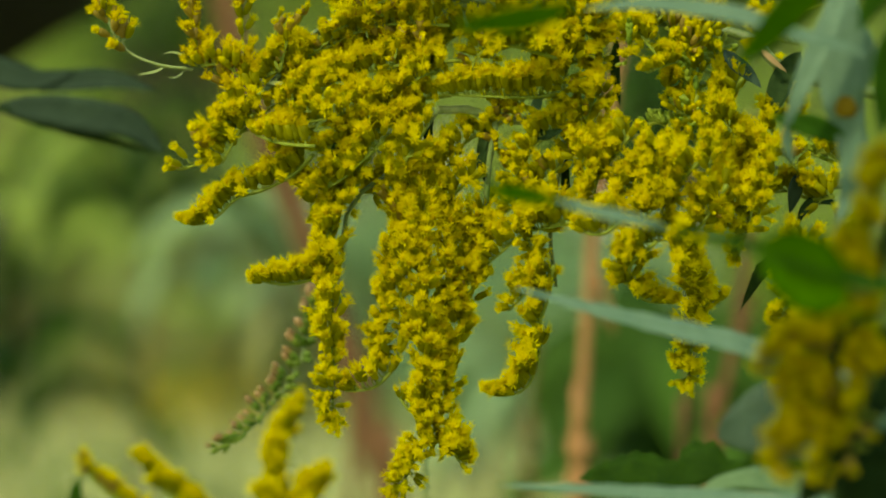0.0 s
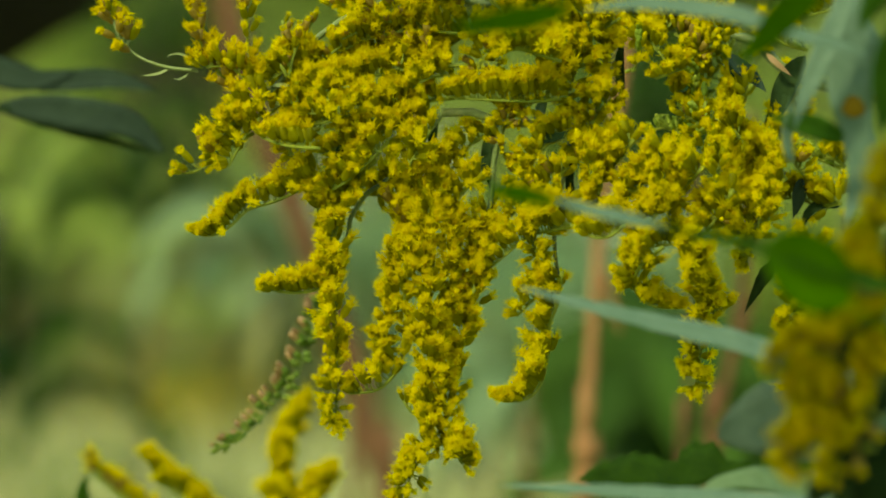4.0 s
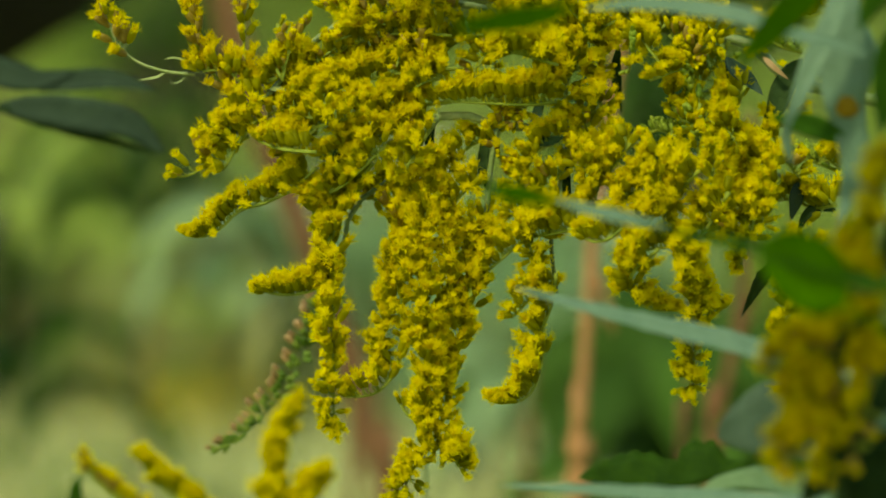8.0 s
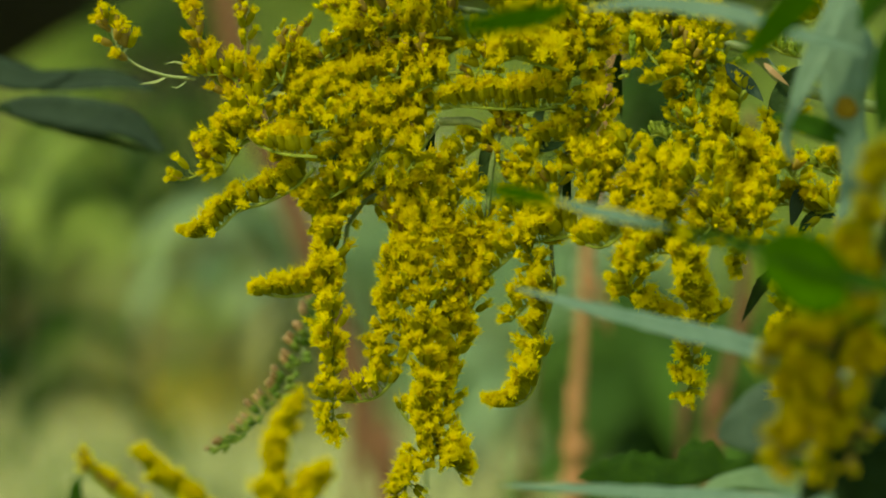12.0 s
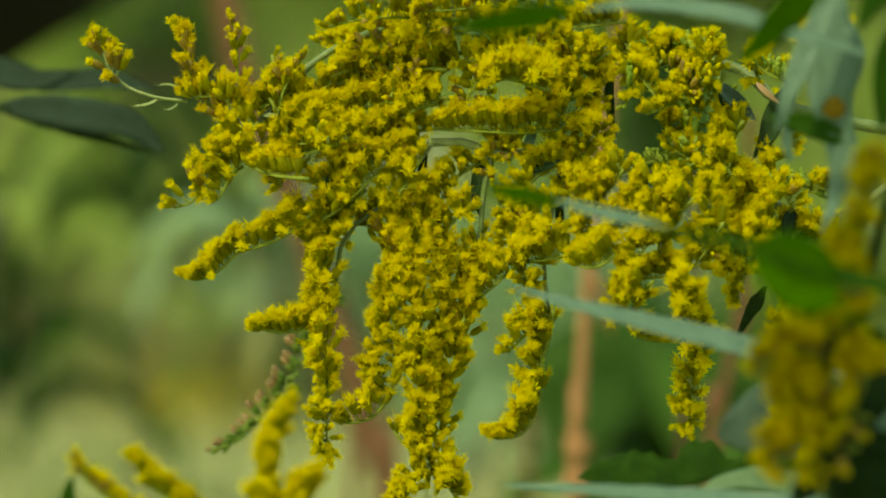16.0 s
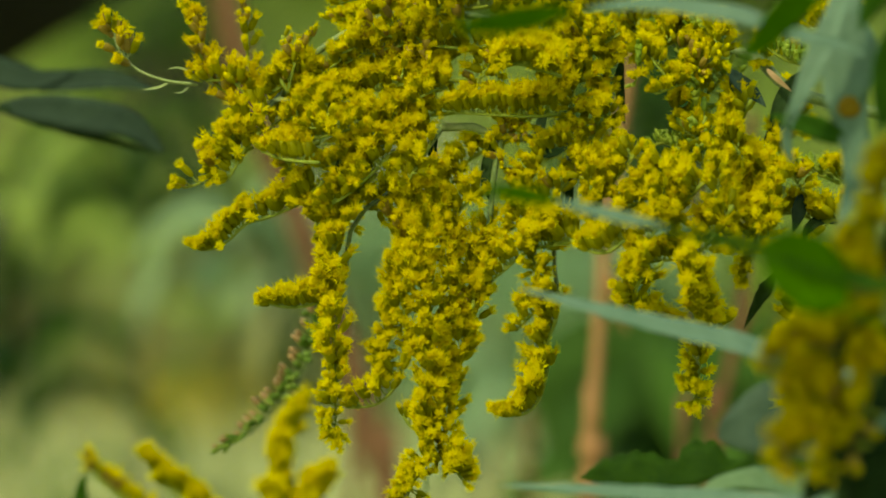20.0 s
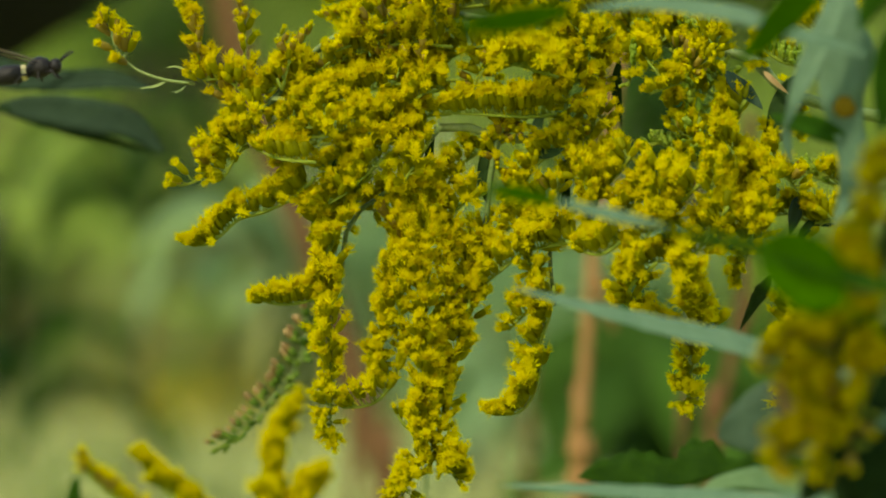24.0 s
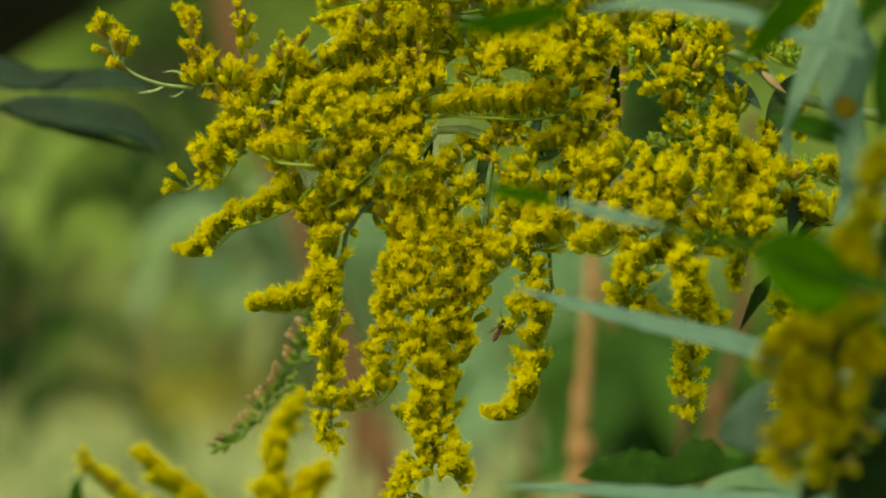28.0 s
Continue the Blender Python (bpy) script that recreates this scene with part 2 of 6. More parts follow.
def bulge(p):
    """The panicle bulges towards the open side in two places: the branch is carried nearer along the line of sight."""
    near = sum(k * math.exp(-((p[0] - x) / w) ** 2 - ((p[2] - z) / h) ** 2) for k, x, z, w, h in ((0.032, 0.066, 1.306, 0.030, 0.024), (0.014, -0.032, 1.334, 0.018, 0.014)))
    return Vector((0, 0, 1.3)).lerp(Vector(p), 1 - near / 1.434)


def raceme(plant, pts, n, facing=(0, -0.4, 1), spread=0.5, mix="open", size=1.0, start=0.08, stalk=0.0006, reach=0.0035, seed=0, label="", mat=None, gather=0.35, taper=0.35):
    """A flowering branch: a tapered stalk and n heads on short stalklets, turned towards facing and scattered by spread."""
    rng = random.Random(seed + n * 13 + round(pts[0][0] * 1e5) % 997)
    n, size = round(n * 1.22), size * 0.93
    if plant == rod:
        pts = [bulge(p) for p in pts]
        if pts[-1].x < -0.052 and pts[-1].z > 1.316:  # the outer sprays are loose, with larger heads
            n, size, mix = round(n * 0.72), size * 1.12, "loose" if mix == "open" else mix
    origin = Vector(pts[0])
    curve = [p - origin for p in spline(pts, 0.0025)]
    bm = bmesh.new()
    tube(bm, curve[:max(3, round(len(curve) * 0.95))], stalk, stalk * 0.5, 7)
    kinds = MIXES[mix].split()
    spots = []
    up = Vector((facing[0], facing[1] * 0.75, facing[2])).normalized()
    m = len(curve) - 1
    for i in range(n + n // 6):
        s = rng.uniform(0.86, 1.0) if i >= n else start + (1 - start) * (i + rng.uniform(-0.4, 0.4)) / max(1, n - 1)
        s = min(1.0, max(0.0, s)) * 0.955
        j = min(m, int(s * m))
        p = curve[j].lerp(curve[min(m, j + 1)], s * m - j)
        along = (curve[min(m, j + 2)] - curve[max(0, j - 2)]).normalized()
        d = up + Vector((rng.gauss(0, 1), rng.gauss(0, 1), rng.gauss(0, 1))) * spread
        d -= along * d.dot(along) * 0.6
        if d.length < 0.2:
            d = up.copy()
        w = max(0.0, (s - 0.72) / 0.28)
        d = (d.normalized() * (1 - 0.4 * w) + along * (gather * rng.uniform(0.3, 1.4) * (1 - w) + 1.1 * w) + Vector((0, 0, 0.45 * (1 - w)))).normalized()
        far = reach * rng.uniform(0.25, 1.0) * (1 - taper * s) * (1 - 0.5 * w)
        base = p + d * far
        knee = p + (d * 0.5 + along * 0.15) * far
        tube(bm, [p, knee, base], 0.00028, 0.00022, 5)
        spots.append((base, d, rng.choice(kinds), size * rng.uniform(0.85, 1.12) * (1 - 0.15 * s - 0.35 * w), rng.uniform(0, 360)))
    ob = part("raceme", finish(bm, "raceme_stalk", [mat or spray_stalk_mat]), plant, origin, label)
    for base, d, kind, k, spin in spots:
        h = new("flower_head", HEADS[kind][rng.randrange(5)])
        h.parent = ob
        h.matrix_basis = Matrix.Translation(base) @ d.to_track_quat("Z", "Y").to_matrix().to_4x4() @ pose(0, 0, 0, 0, 0, spin) @ Matrix.Scale(k, 4)
    if plant == rod:
        racemes.append(ob)
        branch_middle[ob.name] = curve[2 * len(curve) // 3].copy()
    return ob


def stem(plant, pts, r0, r1, mat, name="stem", label="", knob=0.12):
    origin = Vector(pts[0])
    bm = bmesh.new()
    tube(bm, [p - origin for p in spline(pts, 0.006)], r0, r1, 9, knob=knob)
    return part(name, finish(bm, name, [mat]), plant, origin, label)


def leaf(plant, pts, half, mat, name="leaf", facing=(0, -1, 0.35), fold=0.25, teeth=0, tooth=0.25, lobes=(), label="", shape=None, spots=(), under=None):
    """A leaf with thickness along a curved midrib: half is its half-width, teeth its saw edge, fold the dip at the rib."""
    origin = Vector(pts[0])
    curve = [p - origin for p in spline(pts, max(0.0015, half / 8) if teeth < 20 else 0.0005)]
    n = len(curve)
    bm = bmesh.new()
    face = Vector(facing).normalized()
    rows = []
    for i, p in enumerate(curve):
        s = i / (n - 1)
        d = (curve[min(i + 1, n - 1)] - curve[max(i - 1, 0)]).normalized()
        side = d.cross(face).normalized()
        nor = side.cross(d).normalized()
        w = half * (shape(s) if shape else math.sin(math.pi * min(1, s ** 0.75)) ** 0.8)
        w1 = w2 = max(w, half * 0.015)
        if under:
            w2 = max(half * under(s), half * 0.015)
        if teeth:
            saw = (s * teeth) % 1.0
            w1 *= 1 - tooth * saw
            w2 *= 1 - tooth * ((s * teeth + 0.4) % 1.0)
        for at, width, depth in lobes:
            cut = 1 - depth * math.exp(-((s - at) / width) ** 2)
            w1 *= cut
            w2 *= 1 - (1 - cut) * 0.8
        wave = 0.06 * half * math.sin(i * 0.9)
        rows.append([(p + side * w1 * q + nor * (fold * abs(q) * w1 + wave * q * q)) if q > 0 else (p + side * w2 * q + nor * (fold * abs(q) * w2 - wave * q * q)) for q in (-1, -0.5, 0, 0.5, 1)])
    thick = 0.00022
    top = [[bm.verts.new(v) for v in r] for r in rows]
    bot = [[bm.verts.new(v - face * thick * (0.3 if k in (0, 4) else 2.4 if k == 2 else 1)) for k, v in enumerate(r)] for r in rows]
    for a, b in zip(range(n - 1), range(1, n)):
        for k in range(4):
            bm.faces.new((top[a][k], top[a][k + 1], top[b][k + 1], top[b][k]))
            bm.faces.new((bot[a][k], bot[b][k], bot[b][k + 1], bot[a][k + 1]))
        for k in (0, 4):
            bm.faces.new((top[a][k], top[b][k], bot[b][k], bot[a][k]))
    ob = part(name, finish(bm, name, [mat]), plant, origin, label)
    for s, q, r in spots:  # rust spots sit on the face
        p = curve[int(s * (n - 1))] + face * 0.0004
        bm = bmesh.new()
        bmesh.ops.create_icosphere(bm, subdivisions=2, radius=r)
        for v in bm.verts:
            v.co = v.co * (1 + 0.25 * noise.noise(v.co * 900))
            v.co.y *= 0.2
        sp = new("rust_spot", finish(bm, "rust_spot", [spot_mat]))
        sp.parent = ob
        sp.location = p + Vector((q, 0, 0))
        sp["label"] = "raised orange-brown rust spot"
    return ob



def table(*pairs):
    """A width along a leaf, straight from one (place, width) to the next."""
    at, width = zip(*pairs)
    return lambda s: float(np.interp(s, at, width))


# ---- the setting: meadow and wood edge ----
def ground_sheet():
    bm = bmesh.new()
    n = 60
    xs = [math.copysign(abs(i / n) ** 2.5, i) * 900 for i in range(-n, n + 1)]
    grid = [[bm.verts.new((x, y + 20, 0.0 if abs(x) < 0.5 and abs(y + 18) < 3 else 0.12 * noise.noise((x * 0.12, y * 0.12, 0)) - 0.06)) for x in xs] for y in xs]
    for a, b in zip(grid, grid[1:]):
        for k in range(2 * n):
            bm.faces.new((a[k], a[k + 1], b[k + 1], b[k]))
    return tagged(new("ground", finish(bm, "ground", [soil_mat])), "sunlit green meadow reaching to the wood edge", "ground", kind="structure")


ground_sheet()


def quads(name, faces, mat):
    """Many small leaf-shaped faces as one mesh: each is (centre, along, across)."""
    v, f = [], []
    for c, a, b in faces:
        i = len(v)
        v += [c - a, c - a * 0.2 + b, c + a, c - a * 0.2 - b]
        f.append((i, i + 1, i + 2, i + 3))
    me = bpy.data.meshes.new(name)
    me.from_pydata([tuple(p) for p in v], [], f)
    me.materials.append(mat)
    return me


def meadow():
    rng = random.Random(5)
    faces = []
    for _ in range(16000):
        y = rng.uniform(13, 44)
        x = rng.uniform(-0.11, 0.11) * (y + 6)
        h = rng.uniform(0.05, 0.14)
        a = Vector((rng.gauss(0, 0.25), rng.gauss(0, 0.25), 1)).normalized() * h * 0.5
        b = Vector((rng.gauss(0, 1), rng.gauss(0, 1), 0)).normalized() * rng.uniform(0.006, 0.016)
        faces.append((Vector((x, y, h * 0.45 - 0.05)), a, b))
    for _ in range(26000):
        y = rng.uniform(-2.5, 13)
        x = rng.uniform(-2.4, 2.4) + rng.uniform(-0.1, 0.1) * y
        h = rng.uniform(0.12, 0.34)
        a = Vector((rng.gauss(0, 0.25), rng.gauss(0, 0.25), 1)).normalized() * h * 0.5
        b = Vector((rng.gauss(0, 1), rng.gauss(0, 1), 0)).normalized() * rng.uniform(0.003, 0.007)
        faces.append((Vector((x, y, h * 0.45 - 0.05)), a, b))
    return tagged(new("meadow_grass", quads("meadow_grass", faces, grass_mat)), "sunlit pale green meadow grass on the ground", "grass", kind="stuff")


meadow()


def shrub(x, y, height, width, mat, label, leaves=2800, size=0.085, seed=1, low=0.0, name="shrub", lean=0.0):
    """Stems from the ground, forked limbs, and a ragged crown of many leaves in clumps."""
    rng = random.Random(seed)
    t = thing(name, (x, y, 0), label, {"tree": "tree", "goldenrod_clump": "goldenrod"}.get(name, "shrub"))
    clumps = []
    stems = 1 if name == "tree" else 4
    for i in range(stems):
        bm = bmesh.new()
        a = rng.uniform(0, 6.28)
        top = Vector((math.cos(a) * width * 0.25 + lean, math.sin(a) * width * 0.25, height * rng.uniform(0.7, 0.95)))
        foot = Vector((math.cos(a) * 0.06 * (stems > 1), math.sin(a) * 0.06 * (stems > 1), -0.1))
        curve = spline([foot, foot.lerp(top, 0.4) + Vector((rng.gauss(0, 0.05), 0, 0)) * width, top], height / 10)
        tube(bm, curve, 0.018 * height * (1.6 if stems == 1 else 0.7), 0.004 * height, 8, knob=0.15)
        for p in curve[2 if not low else 4:]:
            for _ in range(2):
                r = Vector((rng.gauss(0, 1), rng.gauss(0, 1), rng.uniform(-0.2, 0.9))).normalized()
                end = p + r * width * rng.uniform(0.2, 0.5)
                end.z = max(end.z, low + 0.15)
                tube(bm, [p, p.lerp(end, 0.5) + Vector((0, 0, 0.04 * height)), end], 0.006 * height, 0.002 * height, 5)
                clumps.append((end, width * rng.uniform(0.12, 0.24)))
        part("stem" if stems > 1 else "trunk", finish(bm, "limbs", [trunk_mat]), t, (x, y, 0))
    faces = []
    for i in range(leaves):
        c, r = rng.choice(clumps)
        d = Vector((rng.gauss(0, 1), rng.gauss(0, 1), rng.gauss(0, 0.8)))
        p = c + d.normalized() * r * rng.random() ** 0.4
        p.z = max(p.z, low + 0.05)
        a = Vector((rng.gauss(0, 1), rng.gauss(0, 1), rng.gauss(0, 0.5) - 0.3)).normalized() * size * rng.uniform(0.6, 1.3)
        b = a.cross(Vector((rng.gauss(0, 1), rng.gauss(0, 1), rng.gauss(0, 1) + 1.2))).normalized() * a.length * 0.42
        faces.append((p, a, b))
    part("crown", quads("crown", faces, mat), t, (x, y, 0))
    return t


def at_depth(u, y):
    """The x at depth y on the line that passes u metres beside the goldenrod."""
    return u * y / 1.434


PALE, LIME, DEEP, OLIVE = "pale mint-green leafy shrub in the sun", "leafy shrub with full sun put into its lime green", "leafy shrub with shade put into its dark green", "olive-green shrub at the wood edge"
# Lime shrubs carry sunlight in their colour, dark ones the shade between.
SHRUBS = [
    (-0.1222, 39.5, 1.7, 0.54, shade_crown_mat, DEEP, 0),
    (-0.1046, 40.5, 1.85, 0.95, sunlit_crown_mat, LIME, 0),
    (-0.1014, 42, 2.8, 1.25, sunlit_crown_mat, LIME, 0),
    (-0.0878, 41.5, 2.12, 0.46, shade_crown_mat, DEEP, 0),
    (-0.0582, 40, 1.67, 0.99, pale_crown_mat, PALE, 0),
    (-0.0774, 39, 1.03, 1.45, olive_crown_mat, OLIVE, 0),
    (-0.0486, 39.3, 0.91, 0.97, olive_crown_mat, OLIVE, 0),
    (-0.0294, 43, 2.98, 1.81, sunlit_crown_mat, LIME, 0),
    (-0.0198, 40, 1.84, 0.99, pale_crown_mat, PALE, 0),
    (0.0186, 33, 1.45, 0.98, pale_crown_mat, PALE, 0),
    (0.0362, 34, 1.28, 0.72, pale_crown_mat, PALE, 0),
    (0.0106, 43, 2.98, 1.6, sunlit_crown_mat, LIME, 0),
    (0.0634, 22, 0.96, 0.68, shade_crown_mat, DEEP, 0),
    (0.0634, 42, 2.94, 1.35, shade_crown_mat, DEEP, 0),
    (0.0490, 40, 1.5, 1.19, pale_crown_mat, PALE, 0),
    (0.0986, 40, 2.86, 1.39, sunlit_crown_mat, LIME, 0),
    (0.0810, 41, 1.33, 1.02, sunlit_crown_mat, LIME, 0),
    (0.1210, 42, 2.94, 1.35, sunlit_crown_mat, LIME, 0),
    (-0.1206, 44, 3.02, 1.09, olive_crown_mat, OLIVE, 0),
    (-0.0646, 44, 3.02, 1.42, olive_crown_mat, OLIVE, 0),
    (-0.0735, 43.4, 4.5, 1.5, shade_crown_mat, DEEP, 2.95)]
shrub(at_depth(-0.0735, 37.0), 37.0, 0.20, 0.8, yellow_patch_mat, "low clump of far yellow goldenrod in the meadow", leaves=900, size=0.04, seed=71, name="goldenrod_clump")
for i, (u, y, height, width, mat, label, low) in enumerate(SHRUBS):
    shrub(at_depth(u, y), y, height, width, mat, label, seed=40 + i, low=low, leaves=1300 if low else 2800)
for i in range(13):
    rng = random.Random(900 + i)
    shrub(-16 + i * 2.7 + rng.uniform(-0.8, 0.8), 54 + rng.uniform(-3, 5), rng.uniform(9, 13), 5.5, shade_crown_mat,
          "tall dark broadleaf tree of the wood behind the meadow", leaves=6500, size=0.28, seed=300 + i, name="tree", low=0.4)
for i in range(11):
    rng = random.Random(700 + i)
    shrub(-6.6 + i * 1.32 + rng.uniform(-0.4, 0.4), 48 + rng.uniform(-1.2, 2.5), rng.uniform(5.2, 6.8), 3.2, (olive_crown_mat, sunlit_crown_mat, shade_crown_mat, sunlit_crown_mat)[i % 4],
          "tall leafy shrub of the wood edge behind the meadow", leaves=5200, size=0.17, seed=700 + i, low=0.1)
for i, (x, y) in enumerate(((-9, -7), (-3, -11), (5, -9), (12, -5), (-14, 3), (15, 6))):
    shrub(x, y, 8.5, 5, shade_crown_mat, "tall dark broadleaf tree of the wood edge", leaves=2200, size=0.22, seed=500 + i, name="tree", low=1.2)


def old_tree():
    """A leaning trunk that crosses the corner of the view and carries its crown high above it."""
    t = thing("leaning_tree", (-0.660, 2.5, 0), "leaning tree trunk with rough bark, shade put into its near-black colour", "tree")
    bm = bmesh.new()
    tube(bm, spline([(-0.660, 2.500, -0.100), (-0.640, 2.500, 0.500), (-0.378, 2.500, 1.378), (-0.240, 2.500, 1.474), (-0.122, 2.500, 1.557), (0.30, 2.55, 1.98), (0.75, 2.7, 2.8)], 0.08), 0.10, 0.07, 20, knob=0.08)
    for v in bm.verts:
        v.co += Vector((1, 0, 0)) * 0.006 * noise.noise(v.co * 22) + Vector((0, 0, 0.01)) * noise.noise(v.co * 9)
    part("trunk", finish(bm, "trunk", [shade_bark_mat]), t, (0, 0, 0))
    rng = random.Random(12)
    faces = []
    for k in range(7):
        bm = bmesh.new()
        end = Vector((0.75 + rng.uniform(-0.9, 1.3), 2.9 + rng.uniform(-0.4, 1.2), 3.3 + rng.uniform(0, 1.4)))
        tube(bm, spline([Vector((0.73, 2.69, 2.75)), Vector((0.75, 2.7, 2.8)).lerp(end, 0.5) + Vector((0, 0, 0.2)), end], 0.12), 0.035, 0.008, 8, knob=0.1)
        part("limb", finish(bm, "limb", [shade_bark_mat]), t, (0, 0, 0))
        for _ in range(160):
            p = end + Vector((rng.gauss(0, 0.3), rng.gauss(0, 0.3), rng.gauss(0, 0.22)))
            a = Vector((rng.gauss(0, 1), rng.gauss(0, 1), rng.gauss(0, 0.5) - 0.3)).normalized() * 0.05
            faces.append((p, a, a.cross(Vector((rng.gauss(0, 1), rng.gauss(0, 1), 1.2))).normalized() * 0.022))
    part("crown", quads("crown", faces, shade_crown_mat), t, (0, 0, 0))
    return t


old_tree()

# ---- dry stems behind the goldenrod ----
DRY = "dry reddish-brown upright plant stem without leaves"
dry_stems = []


def dry_stem(pts, r0, r1, twig=None, mat=straw_mat):
    foot = Vector(pts[0])
    t = thing("dry_stem", (foot.x, foot.y, 0), DRY, "plant stem", "dry stems behind the goldenrod")
    stem(t, [(foot.x + 0.01, foot.y + 0.02, -0.02), (foot.x, foot.y, 0.6)] + pts, r0, r1, mat, "stalk")
    for k in range(3):  # swollen joints
        p, q = Vector(pts[0]).lerp(Vector(pts[1]), 0.2 + 0.3 * k), (Vector(pts[1]) - Vector(pts[0])).normalized()
        bm = bmesh.new()
        tube(bm, [q * d for d in (-0.004, -0.002, 0.0, 0.002, 0.004)], r0 * 1.02, r0 * 1.02, 9, knob=0.22)
        part("joint", finish(bm, "joint", [mat]), t, p)
    if twig:
        stem(t, twig, 0.0016, 0.0008, mat, "twig")
    dry_stems.append(t)
    return t


dry_stem([(0.0505, 1.9000, 1.1921), (0.0517, 1.9000, 1.2345), (0.0543, 1.9000, 1.2769), (0.0577, 1.9000, 1.3172), (0.0632, 1.9000, 1.3532), (0.0666, 1.9000, 1.3765), (0.0681, 1.9000, 1.4062)], 0.0044, 0.0020, [(0.0560, 1.9000, 1.2917), (0.0606, 1.9000, 1.2832), (0.0638, 1.9000, 1.2684)])
dry_stem([(0.1025, 1.9500, 1.1892), (0.1062, 1.9500, 1.2349), (0.1118, 1.9500, 1.2610), (0.1158, 1.9500, 1.2872), (0.1177, 1.9500, 1.3133), (0.1188, 1.9500, 1.3524)], 0.0020, 0.0018, [(0.1112, 1.9500, 1.2567), (0.1162, 1.9500, 1.2698), (0.1188, 1.9500, 1.2828)], russet_mat)
dry_stem([(0.0916, 1.9500, 1.1892), (0.0931, 1.9500, 1.2262), (0.0953, 1.9500, 1.2567), (0.0966, 1.9500, 1.2785), (0.0975, 1.9500, 1.3307)], 0.0016, 0.0012, None, russet_mat)
dry_stem([(-0.0252, 2.4000, 1.1637), (-0.0332, 2.4000, 1.1985), (-0.0386, 2.4000, 1.2306), (-0.0520, 2.4000, 1.2681), (-0.0653, 2.4000, 1.3056), (-0.0880, 2.4000, 1.3619), (-0.1005, 2.4000, 1.4074), (-0.1050, 2.4000, 1.4342)], 0.0030, 0.0068, None, russet_mat)
dry_stem([(-0.0403, 2.2000, 1.1750), (-0.0373, 2.2000, 1.2119), (-0.0354, 2.2000, 1.2315), (-0.0368, 2.2000, 1.2610)], 0.0016, 0.0010, None, russet_mat)
dry_stem([(0.0383, 2.2000, 1.1750), (0.0358, 2.2000, 1.2119), (0.0373, 2.2000, 1.2364), (0.0408, 2.2000, 1.2708)], 0.0014, 0.0010, None, russet_mat)



def tall_weed(pts, leaves, half, mat, stem_mat, label, seed):
    """An upright weed between the goldenrod and the meadow: a thin stem with drooping narrow leaves."""
    rng = random.Random(seed)
    foot = Vector(pts[0])
    t = thing("tall_weed", (foot.x, foot.y, 0), label, "weed", "weeds behind the goldenrod")
    stem(t, [(foot.x + 0.02, foot.y + 0.03, -0.02), (foot.x + 0.01, foot.y, 0.6)] + pts, 0.0028, 0.0014, stem_mat)
    curve = spline(pts, 0.01)
    for k in range(leaves):
        p = curve[int((0.1 + 0.88 * k / leaves) * (len(curve) - 1))]
        a = k * 2.4 + rng.uniform(-0.4, 0.4)
        w, n = Vector((math.cos(a), math.sin(a) * 0.7, 0)), rng.uniform(0.05, 0.09)
        leaf(t, [p, p + w * n * 0.4 + Vector((0, 0, n * 0.3)), p + w * n * 0.8 + Vector((0, 0, n * 0.1)), p + w * n - Vector((0, 0, n * 0.3))], half, mat, facing=(0.1, -0.7, 0.7), fold=0.2)
    return t


WEED = "tall slender weed with drooping narrow leaves behind the goldenrod"
DARK_WEED, PALE_WEED = "tall weed behind the goldenrod, shade put into its dark green leaves", "tall weed with pale mint-green leaves behind the goldenrod"
LIME_WEED = "tall weed behind the goldenrod, sun put into its lime-green leaves"
tall_weed([(-0.2524, 3.0000, 1.1129), (-0.2507, 3.0000, 1.1798), (-0.2531, 3.0000, 1.2334), (-0.2491, 3.0000, 1.2769)], 4, 0.005, leaf_mat, russet_mat, WEED, 3)
tall_weed([(-0.1966, 3.3000, 1.0941), (-0.1922, 3.3000, 1.1678), (-0.1937, 3.3000, 1.2414), (-0.1893, 3.3000, 1.3004)], 6, 0.005, leaf_mat, russet_mat, WEED, 5)
tall_weed([(0.0254, 3.0000, 1.1129), (0.0295, 3.0000, 1.1798), (0.0281, 3.0000, 1.2334), (0.0301, 3.0000, 1.2669)], 5, 0.004, grey_leaf_mat, russet_mat, WEED, 9)

# Lit and shaded blotches of the background, painted as lime and dark weeds.
tall_weed([(-0.2310, 2.9000, 1.2906), (-0.2278, 2.9000, 1.3133), (-0.2343, 2.9000, 1.3359), (-0.2310, 2.9000, 1.3618)], 7, 0.007, sunlit_crown_mat, stalk_mat, LIME_WEED, 20)
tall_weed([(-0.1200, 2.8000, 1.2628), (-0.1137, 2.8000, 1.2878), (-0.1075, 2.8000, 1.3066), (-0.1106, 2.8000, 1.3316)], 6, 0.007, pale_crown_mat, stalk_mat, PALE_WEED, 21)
tall_weed([(-0.1570, 3.1000, 1.2450), (-0.1605, 3.1000, 1.2727), (-0.1553, 3.1000, 1.2969), (-0.1501, 3.1000, 1.3176)], 5, 0.007, sunlit_crown_mat, stalk_mat, LIME_WEED, 22)
tall_weed([(-0.1669, 2.7000, 1.3063), (-0.1684, 2.7000, 1.3304), (-0.1639, 2.7000, 1.3485), (-0.1654, 2.7000, 1.3666)], 6, 0.007, shade_crown_mat, stalk_mat, DARK_WEED, 23)
tall_weed([(-0.2271, 2.7000, 1.2039), (-0.2253, 2.7000, 1.2280), (-0.2302, 2.7000, 1.2521), (-0.2271, 2.7000, 1.2762)], 5, 0.006, shade_crown_mat, stalk_mat, DARK_WEED, 24)
